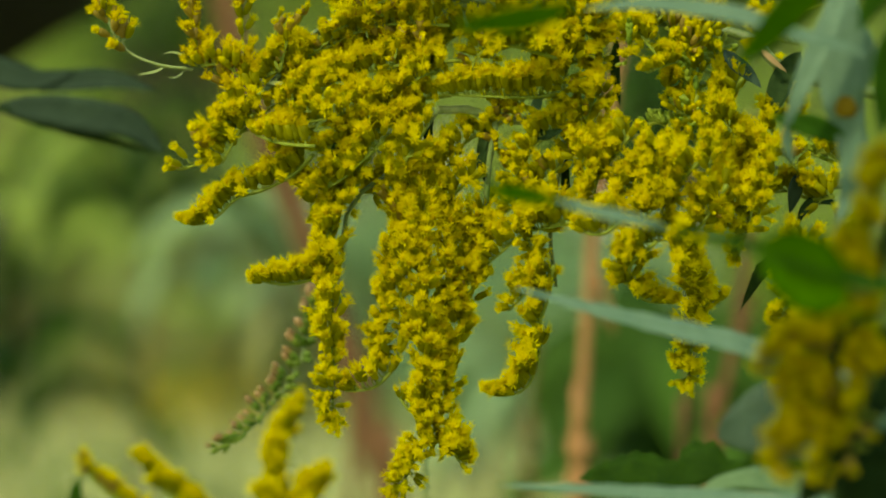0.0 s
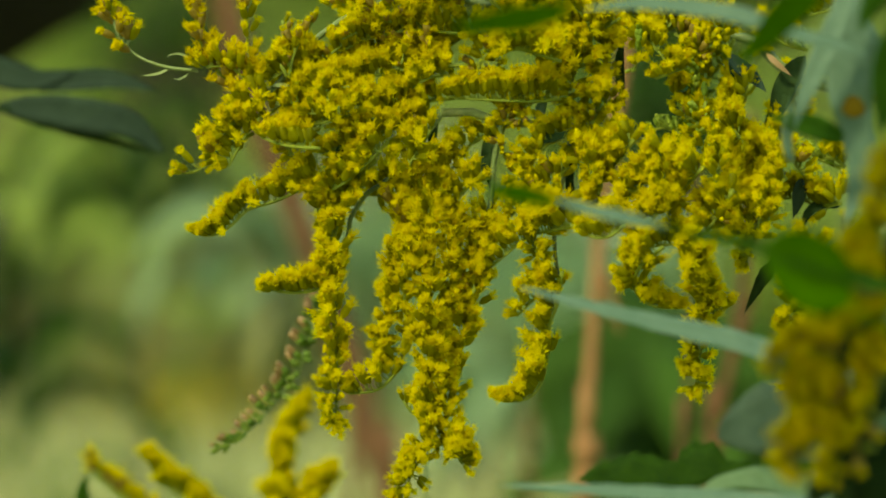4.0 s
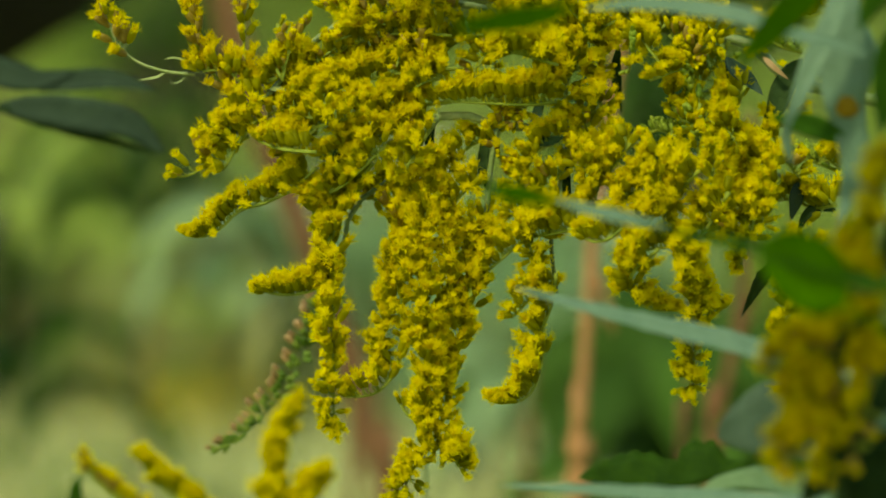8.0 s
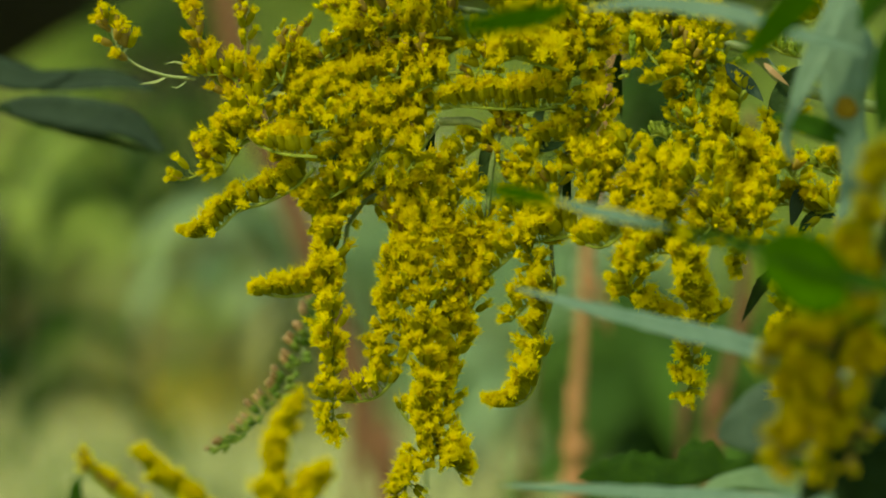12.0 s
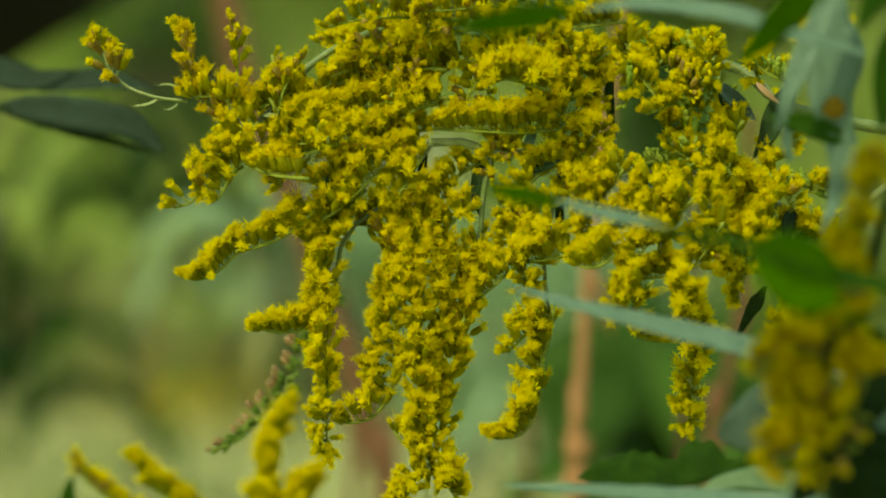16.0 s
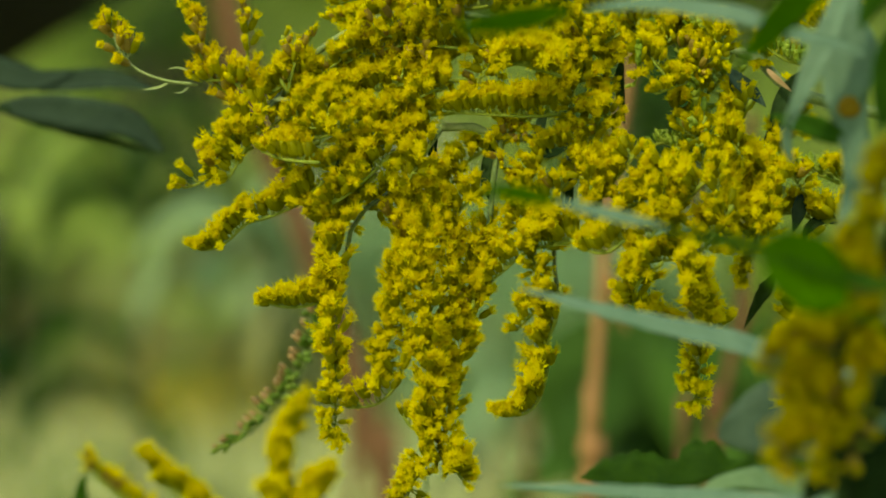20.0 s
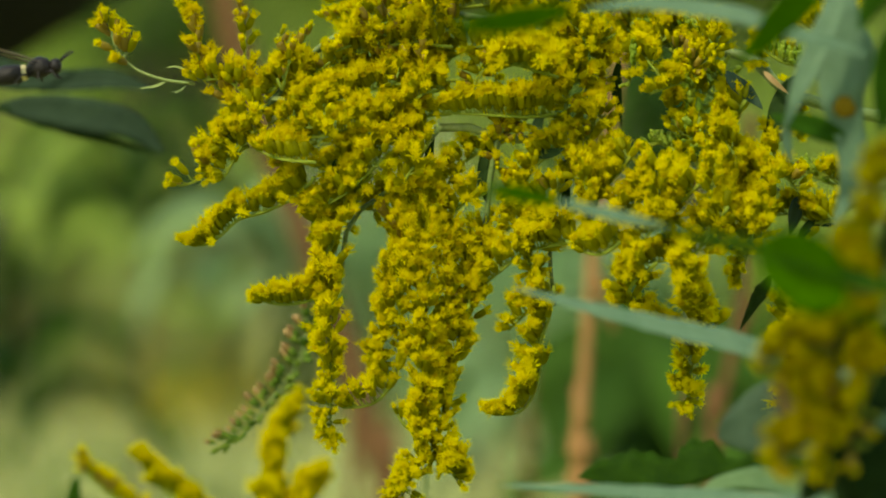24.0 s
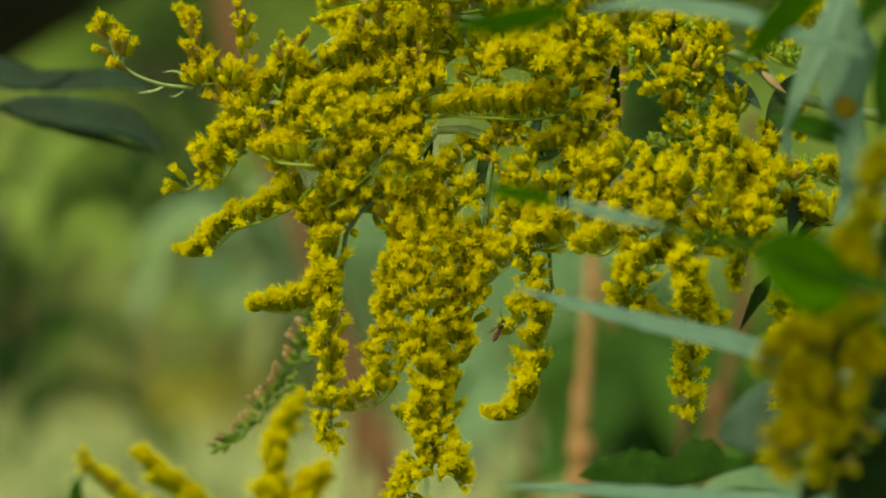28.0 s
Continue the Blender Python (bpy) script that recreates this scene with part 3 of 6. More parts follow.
tall_weed([(0.1062, 2.6000, 1.2017), (0.1033, 2.6000, 1.2249), (0.1091, 2.6000, 1.2423), (0.1062, 2.6000, 1.2655)], 8, 0.018, shade_crown_mat, stalk_mat, DARK_WEED, 25)
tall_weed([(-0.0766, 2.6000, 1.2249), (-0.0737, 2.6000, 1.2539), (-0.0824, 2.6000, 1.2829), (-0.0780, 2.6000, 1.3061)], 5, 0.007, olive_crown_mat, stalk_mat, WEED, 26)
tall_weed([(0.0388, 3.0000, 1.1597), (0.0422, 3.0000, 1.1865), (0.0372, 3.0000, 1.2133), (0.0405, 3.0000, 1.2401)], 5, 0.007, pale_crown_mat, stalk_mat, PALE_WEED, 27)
tall_weed([(0.0946, 2.6000, 1.3583), (0.0989, 2.6000, 1.3699), (0.1004, 2.6000, 1.3786), (0.0975, 2.6000, 1.3902)], 4, 0.007, shade_crown_mat, stalk_mat, DARK_WEED, 28)
tall_weed([(0.1216, 2.5000, 1.1720), (0.1202, 2.5000, 1.1943), (0.1230, 2.5000, 1.2166), (0.1188, 2.5000, 1.2417)], 9, 0.018, shade_crown_mat, stalk_mat, DARK_WEED, 33)
tall_weed([(0.0806, 2.4000, 1.1396), (0.0825, 2.4000, 1.1610), (0.0779, 2.4000, 1.1798), (0.0806, 2.4000, 1.1985)], 5, 0.010, shade_crown_mat, stalk_mat, DARK_WEED, 42)

# ---- the goldenrod in focus ----
racemes, branch_middle = [], {}
rod = thing("goldenrod", (0.32, 1.50, 0), "drooping goldenrod panicle crowded with small bright yellow flower heads", "goldenrod")
stem(rod, [(0.32, 1.50, -0.02), (0.325, 1.50, 0.5), (0.31, 1.49, 1.0), (0.26, 1.47, 1.31)] + [(0.1908, 1.4540, 1.3407), (0.1512, 1.4480, 1.3389), (0.1152, 1.4420, 1.3166), (0.0964, 1.4500, 1.3202), (0.0840, 1.4580, 1.3236), (0.0644, 1.4580, 1.3281), (0.0364, 1.4440, 1.3337), (0.0154, 1.4340, 1.3350), (0.0074, 1.4340, 1.3378), (-0.0014, 1.4340, 1.3376)], 0.0042, 0.0011, pale_stalk_mat, "stem", "pale green hairy main stem")
stem(rod, [(0.1512, 1.4480, 1.3389), (0.1252, 1.4460, 1.3421), (0.0993, 1.4440, 1.3485), (0.0878, 1.4540, 1.3589), (0.0725, 1.4560, 1.3616), (0.0595, 1.4560, 1.3639), (0.0416, 1.4560, 1.3643), (0.0253, 1.4560, 1.3660), (0.0026, 1.4560, 1.3708), (-0.0136, 1.4500, 1.3705), (-0.0248, 1.4420, 1.3665), (-0.0359, 1.4380, 1.3595), (-0.0455, 1.4360, 1.3482), (-0.0550, 1.4340, 1.3378), (-0.0646, 1.4340, 1.3266)], 0.0018, 0.0008, stalk_mat, "side_stem", "pale green side stem")
stem(rod, [(-0.0014, 1.4340, 1.3376), (-0.0022, 1.4340, 1.3362), (-0.0087, 1.4360, 1.3274), (-0.0151, 1.4360, 1.3197), (-0.0231, 1.4370, 1.3143), (-0.0271, 1.4370, 1.3079), (-0.0285, 1.4370, 1.2953)], 0.0009, 0.0006, stalk_mat, "side_stem")
stem(rod, [(0.0154, 1.4340, 1.3350), (0.0134, 1.4340, 1.3226), (0.0125, 1.4340, 1.3114), (0.0098, 1.4340, 1.3018), (0.0086, 1.4340, 1.2906)], 0.0009, 0.0006, stalk_mat, "side_stem")
stem(rod, [(0.0362, 1.4360, 1.3335), (0.0330, 1.4360, 1.3194), (0.0306, 1.4340, 1.3034), (0.0322, 1.4340, 1.2874)], 0.0009, 0.0005, stalk_mat, "side_stem")
stem(rod, [(0.0644, 1.4580, 1.3281), (0.0658, 1.4520, 1.3131), (0.0669, 1.4420, 1.2986), (0.0715, 1.4360, 1.2809)], 0.0009, 0.0005, stalk_mat, "side_stem")

UP, VIEW, LEFT, RIGHT = (0, -0.35, 1), (0, -0.45, 0.9), (-0.7, -0.4, 0.8), (0.7, -0.4, 0.8)
# far left sprays
raceme(rod, [(-0.0703, 1.4340, 1.3494), (-0.0791, 1.4340, 1.3504), (-0.0871, 1.4340, 1.3533), (-0.0922, 1.4340, 1.3581), (-0.0943, 1.4340, 1.3634), (-0.0967, 1.4340, 1.3666)], 19, (-0.25, -0.3, 1), 0.65, "aged", 1.1, 0.58, 0.00055, 0.0030, taper=0.0, mat=pale_stalk_mat)
raceme(rod, [(-0.0550, 1.4340, 1.3378), (-0.0622, 1.4340, 1.3466), (-0.0675, 1.4340, 1.3522), (-0.0694, 1.4320, 1.3569), (-0.0691, 1.4340, 1.3626), (-0.0735, 1.4340, 1.3714)], 30, (-0.2, -0.5, 1), 0.6, "aged", 1.0, 0.25, reach=0.0034)
raceme(rod, [(-0.0536, 1.4370, 1.3403), (-0.0552, 1.4370, 1.3499), (-0.0564, 1.4370, 1.3579), (-0.0564, 1.4360, 1.3643), (-0.0575, 1.4360, 1.3731)], 16, (0.0, -0.5, 1), 0.6, "aged", 0.95, 0.1, reach=0.0036)
raceme(rod, [(-0.0502, 1.4340, 1.3418), (-0.0566, 1.4320, 1.3465), (-0.0613, 1.4300, 1.3504), (-0.0702, 1.4320, 1.3500)], 18, UP, 0.5, "open", 1.05, 0.2)
raceme(rod, [(-0.0454, 1.4340, 1.3482), (-0.0438, 1.4320, 1.3553), (-0.0406, 1.4320, 1.3609), (-0.0382, 1.4320, 1.3649)], 7, UP, 0.5, "faded", 0.95, 0.1)
raceme(rod, [(-0.0454, 1.4340, 1.3482), (-0.0486, 1.4340, 1.3546), (-0.0462, 1.4340, 1.3610), (-0.0470, 1.4340, 1.3642)], 4, UP, 0.5, "faded", 0.9, 0.2)
raceme(rod, [(-0.0550, 1.4340, 1.3322), (-0.0614, 1.4340, 1.3286), (-0.0662, 1.4340, 1.3254), (-0.0703, 1.4340, 1.3218), (-0.0746, 1.4340, 1.3206)], 9, (-0.2, -0.4, 1), 0.45, "half", 1.05, 0.15, reach=0.0052)
raceme(rod, [(-0.0550, 1.4340, 1.3378), (-0.0606, 1.4340, 1.3338), (-0.0638, 1.4340, 1.3290), (-0.0650, 1.4340, 1.3226)], 14, LEFT, 0.5, "half", 1.0, 0.1)
raceme(rod, [(-0.0358, 1.4340, 1.3242), (-0.0414, 1.4340, 1.3186), (-0.0502, 1.4340, 1.3142), (-0.0574, 1.4340, 1.3120), (-0.0614, 1.4340, 1.3082), (-0.0654, 1.4340, 1.3053), (-0.0692, 1.4340, 1.3045), (-0.0730, 1.4340, 1.3050)], 58, (-0.1, -0.4, 1), 0.42, "open", 1.1, 0.1, reach=0.0026)
raceme(rod, [(-0.0357, 1.4300, 1.3273), (-0.0453, 1.4290, 1.3281), (-0.0525, 1.4300, 1.3305)], 22, UP, 0.5, "open", 1.1, 0.1)
raceme(rod, [(-0.0502, 1.4330, 1.3433), (-0.0565, 1.4310, 1.3385), (-0.0605, 1.4300, 1.3334), (-0.0632, 1.4300, 1.3305)], 26, UP, 0.5, "open", 1.0, 0.05)
raceme(rod, [(-0.0526, 1.4330, 1.3369), (-0.0568, 1.4310, 1.3318), (-0.0594, 1.4300, 1.3270), (-0.0619, 1.4300, 1.3225)], 22, (-0.2, -0.5, 1), 0.5, "mix", 1.0, 0.05)
raceme(rod, [(-0.0359, 1.4380, 1.3531), (-0.0407, 1.4370, 1.3518), (-0.0455, 1.4360, 1.3495), (-0.0503, 1.4360, 1.3466)], 24, (-0.15, -0.3, 1), 0.35, "open", 1.15, 0.05)
# upper left mass
raceme(rod, [(0.0026, 1.4349, 1.3610), (-0.0103, 1.4365, 1.3619), (-0.0231, 1.4374, 1.3595), (-0.0343, 1.4376, 1.3539), (-0.0440, 1.4376, 1.3491)], 52, (0, -0.4, 0.9), 0.7, "open", 1.05)
raceme(rod, [(0.0058, 1.4354, 1.3514), (-0.0071, 1.4370, 1.3507), (-0.0215, 1.4378, 1.3483), (-0.0343, 1.4381, 1.3443), (-0.0456, 1.4378, 1.3395)], 56, (0, -0.4, 0.9), 0.7, "open", 1.05)
raceme(rod, [(0.0026, 1.4354, 1.3418), (-0.0103, 1.4373, 1.3403), (-0.0231, 1.4381, 1.3379), (-0.0359, 1.4381, 1.3347), (-0.0504, 1.4376, 1.3314)], 56, (0, -0.4, 0.9), 0.7, "open", 1.05)
raceme(rod, [(-0.0022, 1.4349, 1.3370), (-0.0151, 1.4368, 1.3330), (-0.0263, 1.4376, 1.3287), (-0.0367, 1.4374, 1.3255)], 40, (0, -0.4, 0.9), 0.7, "mix", 1.05)
raceme(rod, [(0.0074, 1.4436, 1.3662), (-0.0071, 1.4485, 1.3681), (-0.0217, 1.4520, 1.3650), (-0.0299, 1.4540, 1.3683)], 36, UP, 0.5, "half", 1.0)
raceme(rod, [(-0.0038, 1.4374, 1.3547), (-0.0151, 1.4431, 1.3557), (-0.0281, 1.4460, 1.3518), (-0.0377, 1.4448, 1.3469)], 36, VIEW, 0.5, "half", 1.0)
raceme(rod, [(0.0121, 1.4323, 1.3609), (0.0026, 1.4419, 1.3581), (-0.0071, 1.4448, 1.3469), (-0.0135, 1.4448, 1.3356)], 40, VIEW, 0.6, "mix", 1.0)
raceme(rod, [(0.0187, 1.4436, 1.3743), (0.0058, 1.4485, 1.3729), (-0.0071, 1.4500, 1.3722), (-0.0233, 1.4500, 1.3705), (-0.0363, 1.4520, 1.3690)], 46, VIEW, 0.6, "half", 1.0)
raceme(rod, [(-0.0134, 1.4340, 1.3690), (-0.0231, 1.4360, 1.3643), (-0.0295, 1.4360, 1.3587), (-0.0383, 1.4360, 1.3514)], 13, LEFT, 0.5, "faded", 0.95)
# first hanging raceme, its arm and the small cross raceme
raceme(rod, [(-0.0150, 1.4340, 1.3306), (-0.0214, 1.4320, 1.3241), (-0.0286, 1.4310, 1.3177), (-0.0342, 1.4320, 1.3153), (-0.0382, 1.4340, 1.3178)], 40, VIEW, 0.55, "mix", 1.05)
raceme(rod, [(-0.0198, 1.4340, 1.3242), (-0.0275, 1.4340, 1.3154), (-0.0314, 1.4340, 1.3034), (-0.0323, 1.4340, 1.2906), (-0.0314, 1.4340, 1.2778), (-0.0310, 1.4340, 1.2650), (-0.0310, 1.4340, 1.2538), (-0.0307, 1.4340, 1.2461)], 105, (-0.1, -0.65, 0.85), 0.5, "open", 1.08, 0.02, reach=0.0044, taper=0.3, gather=-0.3)
raceme(rod, [(-0.0231, 1.4370, 1.3178), (-0.0295, 1.4370, 1.3082), (-0.0311, 1.4370, 1.2986)], 30, LEFT, 0.5, "mix", 1.0)
raceme(rod, [(-0.0294, 1.4340, 1.2978), (-0.0318, 1.4340, 1.2922), (-0.0382, 1.4330, 1.2886), (-0.0458, 1.4320, 1.2878), (-0.0532, 1.4320, 1.2894)], 46, (-0.05, -0.4, 1), 0.42, "open", 1.05, 0.05, reach=0.0024)
raceme(rod, [(-0.0126, 1.4340, 1.2682), (-0.0150, 1.4340, 1.2630), (-0.0198, 1.4340, 1.2589), (-0.0275, 1.4340, 1.2579)], 15, (-0.1, -0.4, 1), 0.35, "open", 1.05, 0.05, reach=0.0050)
# the broad middle racemes
raceme(rod, [(-0.0038, 1.4340, 1.3338), (-0.0070, 1.4300, 1.3281), (-0.0102, 1.4290, 1.3225), (-0.0063, 1.4376, 1.3202)], 20, VIEW, 0.5, "open", 1.15)
raceme(rod, [(-0.0070, 1.4340, 1.3002), (-0.0110, 1.4340, 1.3042), (-0.0134, 1.4340, 1.3090), (-0.0163, 1.4340, 1.3154)], 12, (-0.4, -0.4, 1), 0.4, "faded", 1.05, 0.1)
raceme(rod, [(-0.0070, 1.4340, 1.3226), (-0.0115, 1.4360, 1.3098), (-0.0135, 1.4360, 1.2970), (-0.0143, 1.4360, 1.2841), (-0.0170, 1.4360, 1.2745), (-0.0151, 1.4360, 1.2657)], 74, (-0.2, -0.65, 0.85), 0.5, "open", 1.05, 0.05, gather=-0.3)
raceme(rod, [(-0.0022, 1.4340, 1.3226), (-0.0051, 1.4320, 1.3081), (-0.0062, 1.4310, 1.2938), (-0.0051, 1.4310, 1.2794), (-0.0046, 1.4320, 1.2650), (-0.0051, 1.4320, 1.2522), (-0.0062, 1.4320, 1.2426), (-0.0099, 1.4320, 1.2346), (-0.0142, 1.4320, 1.2259)], 135, (0, -0.65, 0.85), 0.5, "open", 1.08, 0.03, reach=0.0052, taper=0.2, gather=-0.3)
raceme(rod, [(0.0098, 1.4340, 1.3098), (0.0077, 1.4360, 1.3002), (0.0077, 1.4360, 1.2889), (0.0050, 1.4360, 1.2761), (0.0022, 1.4360, 1.2649), (0.0002, 1.4350, 1.2537), (-0.0026, 1.4340, 1.2458), (0.0018, 1.4330, 1.2420), (0.0042, 1.4330, 1.2388)], 96, (0.15, -0.65, 0.85), 0.5, "open", 1.05, 0.05, reach=0.0042, gather=-0.3)
raceme(rod, [(-0.0078, 1.4320, 1.3066), (-0.0099, 1.4310, 1.2970), (-0.0115, 1.4310, 1.2874), (-0.0126, 1.4320, 1.2794)], 34, (-0.1, -0.65, 0.85), 0.5, "open", 1.05, 0.0, gather=-0.3)
raceme(rod, [(0.0010, 1.4330, 1.3066), (0.0013, 1.4320, 1.2970), (0.0018, 1.4320, 1.2874), (0.0002, 1.4320, 1.2794)], 34, (0.1, -0.65, 0.85), 0.5, "open", 1.05, 0.0, gather=-0.3)
raceme(rod, [(-0.0006, 1.4330, 1.2442), (0.0018, 1.4320, 1.2418), (0.0032, 1.4320, 1.2406), (0.0044, 1.4320, 1.2384)], 24, (0.2, -0.6, 0.8), 0.5, "open", 1.1, 0.0, reach=0.0036, taper=0.1)
raceme(rod, [(-0.0022, 1.4330, 1.2746), (-0.0010, 1.4320, 1.2666), (-0.0014, 1.4320, 1.2586), (-0.0022, 1.4320, 1.2506)], 28, (0.1, -0.65, 0.85), 0.5, "open", 1.05, 0.0, gather=-0.3)
raceme(rod, [(0.0081, 1.4300, 1.2874), (0.0026, 1.4382, 1.2806), (-0.0055, 1.4394, 1.2761), (-0.0122, 1.4394, 1.2748)], 32, UP, 0.4, "half", 1.1, 0.0, reach=0.0040)
raceme(rod, [(0.0125, 1.4340, 1.3194), (0.0058, 1.4340, 1.3162), (0.0010, 1.4330, 1.3090), (-0.0006, 1.4320, 1.3018)], 30, VIEW, 0.6, "mix", 1.05)
raceme(rod, [(-0.0070, 1.4340, 1.2514), (-0.0099, 1.4340, 1.2530), (-0.0122, 1.4340, 1.2562)], 3, (-0.2, -0.3, 1), 0.3, "mix", 1.0)
raceme(rod, [(0.0138, 1.4380, 1.3323), (0.0074, 1.4380, 1.3290), (0.0026, 1.4380, 1.3242), (0.0010, 1.4380, 1.3162)], 26, VIEW, 0.6, "mix", 0.95)
raceme(rod, [(0.0125, 1.4360, 1.3114), (0.0098, 1.4360, 1.3066), (0.0087, 1.4360, 1.2986), (0.0093, 1.4340, 1.2906)], 16, RIGHT, 0.5, "mix", 0.95)
# upper middle
raceme(rod, [(0.0322, 1.4240, 1.3518), (0.0253, 1.4170, 1.3535), (0.0199, 1.4140, 1.3548), (0.0154, 1.4140, 1.3535)], 40, VIEW, 0.5, "bright", 1.35, 0.1)
raceme(rod, [(0.0322, 1.4340, 1.3418), (0.0233, 1.4300, 1.3409), (0.0121, 1.4290, 1.3413), (-0.0006, 1.4290, 1.3419)], 40, UP, 0.3, "bright", 1.1, 0.05, reach=0.0046)
raceme(rod, [(0.0282, 1.4360, 1.3643), (0.0186, 1.4340, 1.3610), (0.0106, 1.4340, 1.3530), (0.0074, 1.4360, 1.3450)], 36, VIEW, 0.6, "half", 1.0)
raceme(rod, [(0.0411, 1.4380, 1.3635), (0.0330, 1.4360, 1.3595), (0.0282, 1.4340, 1.3498), (0.0234, 1.4340, 1.3402), (0.0186, 1.4340, 1.3338)], 44, VIEW, 0.6, "half", 1.0)
raceme(rod, [(0.0250, 1.4370, 1.3467), (0.0186, 1.4360, 1.3386), (0.0154, 1.4360, 1.3306), (0.0170, 1.4360, 1.3226)], 28, VIEW, 0.55, "half", 1.0)
raceme(rod, [(0.0362, 1.4360, 1.3335), (0.0282, 1.4340, 1.3290), (0.0234, 1.4340, 1.3226), (0.0186, 1.4340, 1.3146)], 34, VIEW, 0.6, "mix", 1.0)
# the hook and its neighbours
raceme(rod, [(0.0378, 1.4340, 1.3058), (0.0306, 1.4340, 1.3042), (0.0233, 1.4320, 1.3026), (0.0161, 1.4310, 1.2966), (0.0105, 1.4310, 1.2922)], 50, (0, -0.5, 1), 0.5, "open", 1.05, 0.05, reach=0.0042)
raceme(rod, [(0.0346, 1.4360, 1.3130), (0.0282, 1.4340, 1.3090), (0.0250, 1.4340, 1.3018), (0.0265, 1.4330, 1.2938)], 38, VIEW, 0.6, "mix", 1.05)
raceme(rod, [(0.0322, 1.4340, 1.2938), (0.0306, 1.4340, 1.2842), (0.0285, 1.4340, 1.2786), (0.0282, 1.4340, 1.2698), (0.0262, 1.4340, 1.2621), (0.0227, 1.4340, 1.2580), (0.0176, 1.4340, 1.2570), (0.0126, 1.4340, 1.2588)], 60, (-0.5, -0.5, 0.85), 0.42, "open", 1.1, 0.02, reach=0.0026)
raceme(rod, [(0.0306, 1.4350, 1.2906), (0.0258, 1.4340, 1.2874), (0.0217, 1.4330, 1.2834), (0.0193, 1.4330, 1.2810)], 18, UP, 0.5, "open", 1.0)
raceme(rod, [(0.0346, 1.4360, 1.3226), (0.0298, 1.4360, 1.3178), (0.0234, 1.4350, 1.3130), (0.0178, 1.4340, 1.3082)], 34, VIEW, 0.6, "half", 1.0)
# right half
raceme(rod, [(0.0491, 1.4380, 1.3652), (0.0410, 1.4360, 1.3595), (0.0362, 1.4360, 1.3498), (0.0346, 1.4360, 1.3386)], 44, VIEW, 0.6, "open", 1.05)
raceme(rod, [(0.0541, 1.4429, 1.3690), (0.0545, 1.4480, 1.3640), (0.0560, 1.4500, 1.3600)], 20, VIEW, 0.6, "mix", 1.0)
raceme(rod, [(0.0700, 1.4480, 1.3672), (0.0630, 1.4480, 1.3632), (0.0566, 1.4480, 1.3590)], 22, VIEW, 0.5, "half", 1.0)
raceme(rod, [(0.0739, 1.4449, 1.3621), (0.0713, 1.4490, 1.3578), (0.0695, 1.4510, 1.3514), (0.0691, 1.4510, 1.3449)], 26, VIEW, 0.6, "young", 0.95)
raceme(rod, [(0.0816, 1.4449, 1.3598), (0.0786, 1.4490, 1.3535), (0.0722, 1.4500, 1.3455), (0.0697, 1.4500, 1.3341), (0.0673, 1.4500, 1.3244)], 50, VIEW, 0.6, "young", 1.05)
raceme(rod, [(0.0856, 1.4310, 1.3465), (0.0830, 1.4422, 1.3404), (0.0816, 1.4460, 1.3324), (0.0833, 1.4460, 1.3228), (0.0784, 1.4460, 1.3131)], 60, VIEW, 0.6, "open", 1.1)
raceme(rod, [(0.0952, 1.4310, 1.3200), (0.0904, 1.4434, 1.3259), (0.0882, 1.4472, 1.3212), (0.0849, 1.4472, 1.3115), (0.0817, 1.4472, 1.3034)], 50, VIEW, 0.6, "open", 1.1)
raceme(rod, [(0.0442, 1.4338, 1.3450), (0.0411, 1.4384, 1.3339), (0.0379, 1.4400, 1.3243), (0.0411, 1.4400, 1.3162)], 46, VIEW, 0.6, "half", 1.0)
raceme(rod, [(0.0537, 1.4318, 1.3305), (0.0492, 1.4396, 1.3243), (0.0444, 1.4412, 1.3179), (0.0428, 1.4412, 1.3098)], 40, VIEW, 0.6, "mix", 1.0)
raceme(rod, [(0.0632, 1.4310, 1.3276), (0.0590, 1.4434, 1.3195), (0.0526, 1.4466, 1.3147), (0.0486, 1.4466, 1.3066)], 48, VIEW, 0.6, "open", 1.05)
raceme(rod, [(0.0727, 1.4290, 1.3225), (0.0670, 1.4434, 1.3163), (0.0607, 1.4472, 1.3099), (0.0543, 1.4472, 1.3018)], 54, VIEW, 0.6, "open", 1.1)
raceme(rod, [(0.0807, 1.4290, 1.3161), (0.0767, 1.4434, 1.3082), (0.0704, 1.4472, 1.3018), (0.0591, 1.4478, 1.3002), (0.0527, 1.4478, 1.2977)], 56, UP, 0.55, "open", 1.1)
raceme(rod, [(0.0506, 1.4340, 1.3058), (0.0464, 1.4300, 1.3026), (0.0424, 1.4290, 1.3021), (0.0389, 1.4290, 1.3033)], 18, UP, 0.35, "open", 1.1, 0.0)
raceme(rod, [(0.0610, 1.4340, 1.3002), (0.0538, 1.4340, 1.2938), (0.0534, 1.4340, 1.2874), (0.0586, 1.4340, 1.2834), (0.0666, 1.4340, 1.2829)], 50, (-0.1, -0.9, 0.7), 0.5, "open", 1.05)
raceme(rod, [(0.0690, 1.4340, 1.3002), (0.0701, 1.4340, 1.2922), (0.0722, 1.4340, 1.2842), (0.0717, 1.4340, 1.2730), (0.0704, 1.4340, 1.2650), (0.0698, 1.4340, 1.2580)], 62, (0, -0.9, 0.5), 0.5, "open", 1.2, 0.02, gather=-0.55)
raceme(rod, [(0.0722, 1.4340, 1.2858), (0.0754, 1.4340, 1.2818), (0.0791, 1.4340, 1.2834)], 12, UP, 0.5, "mix", 1.0)
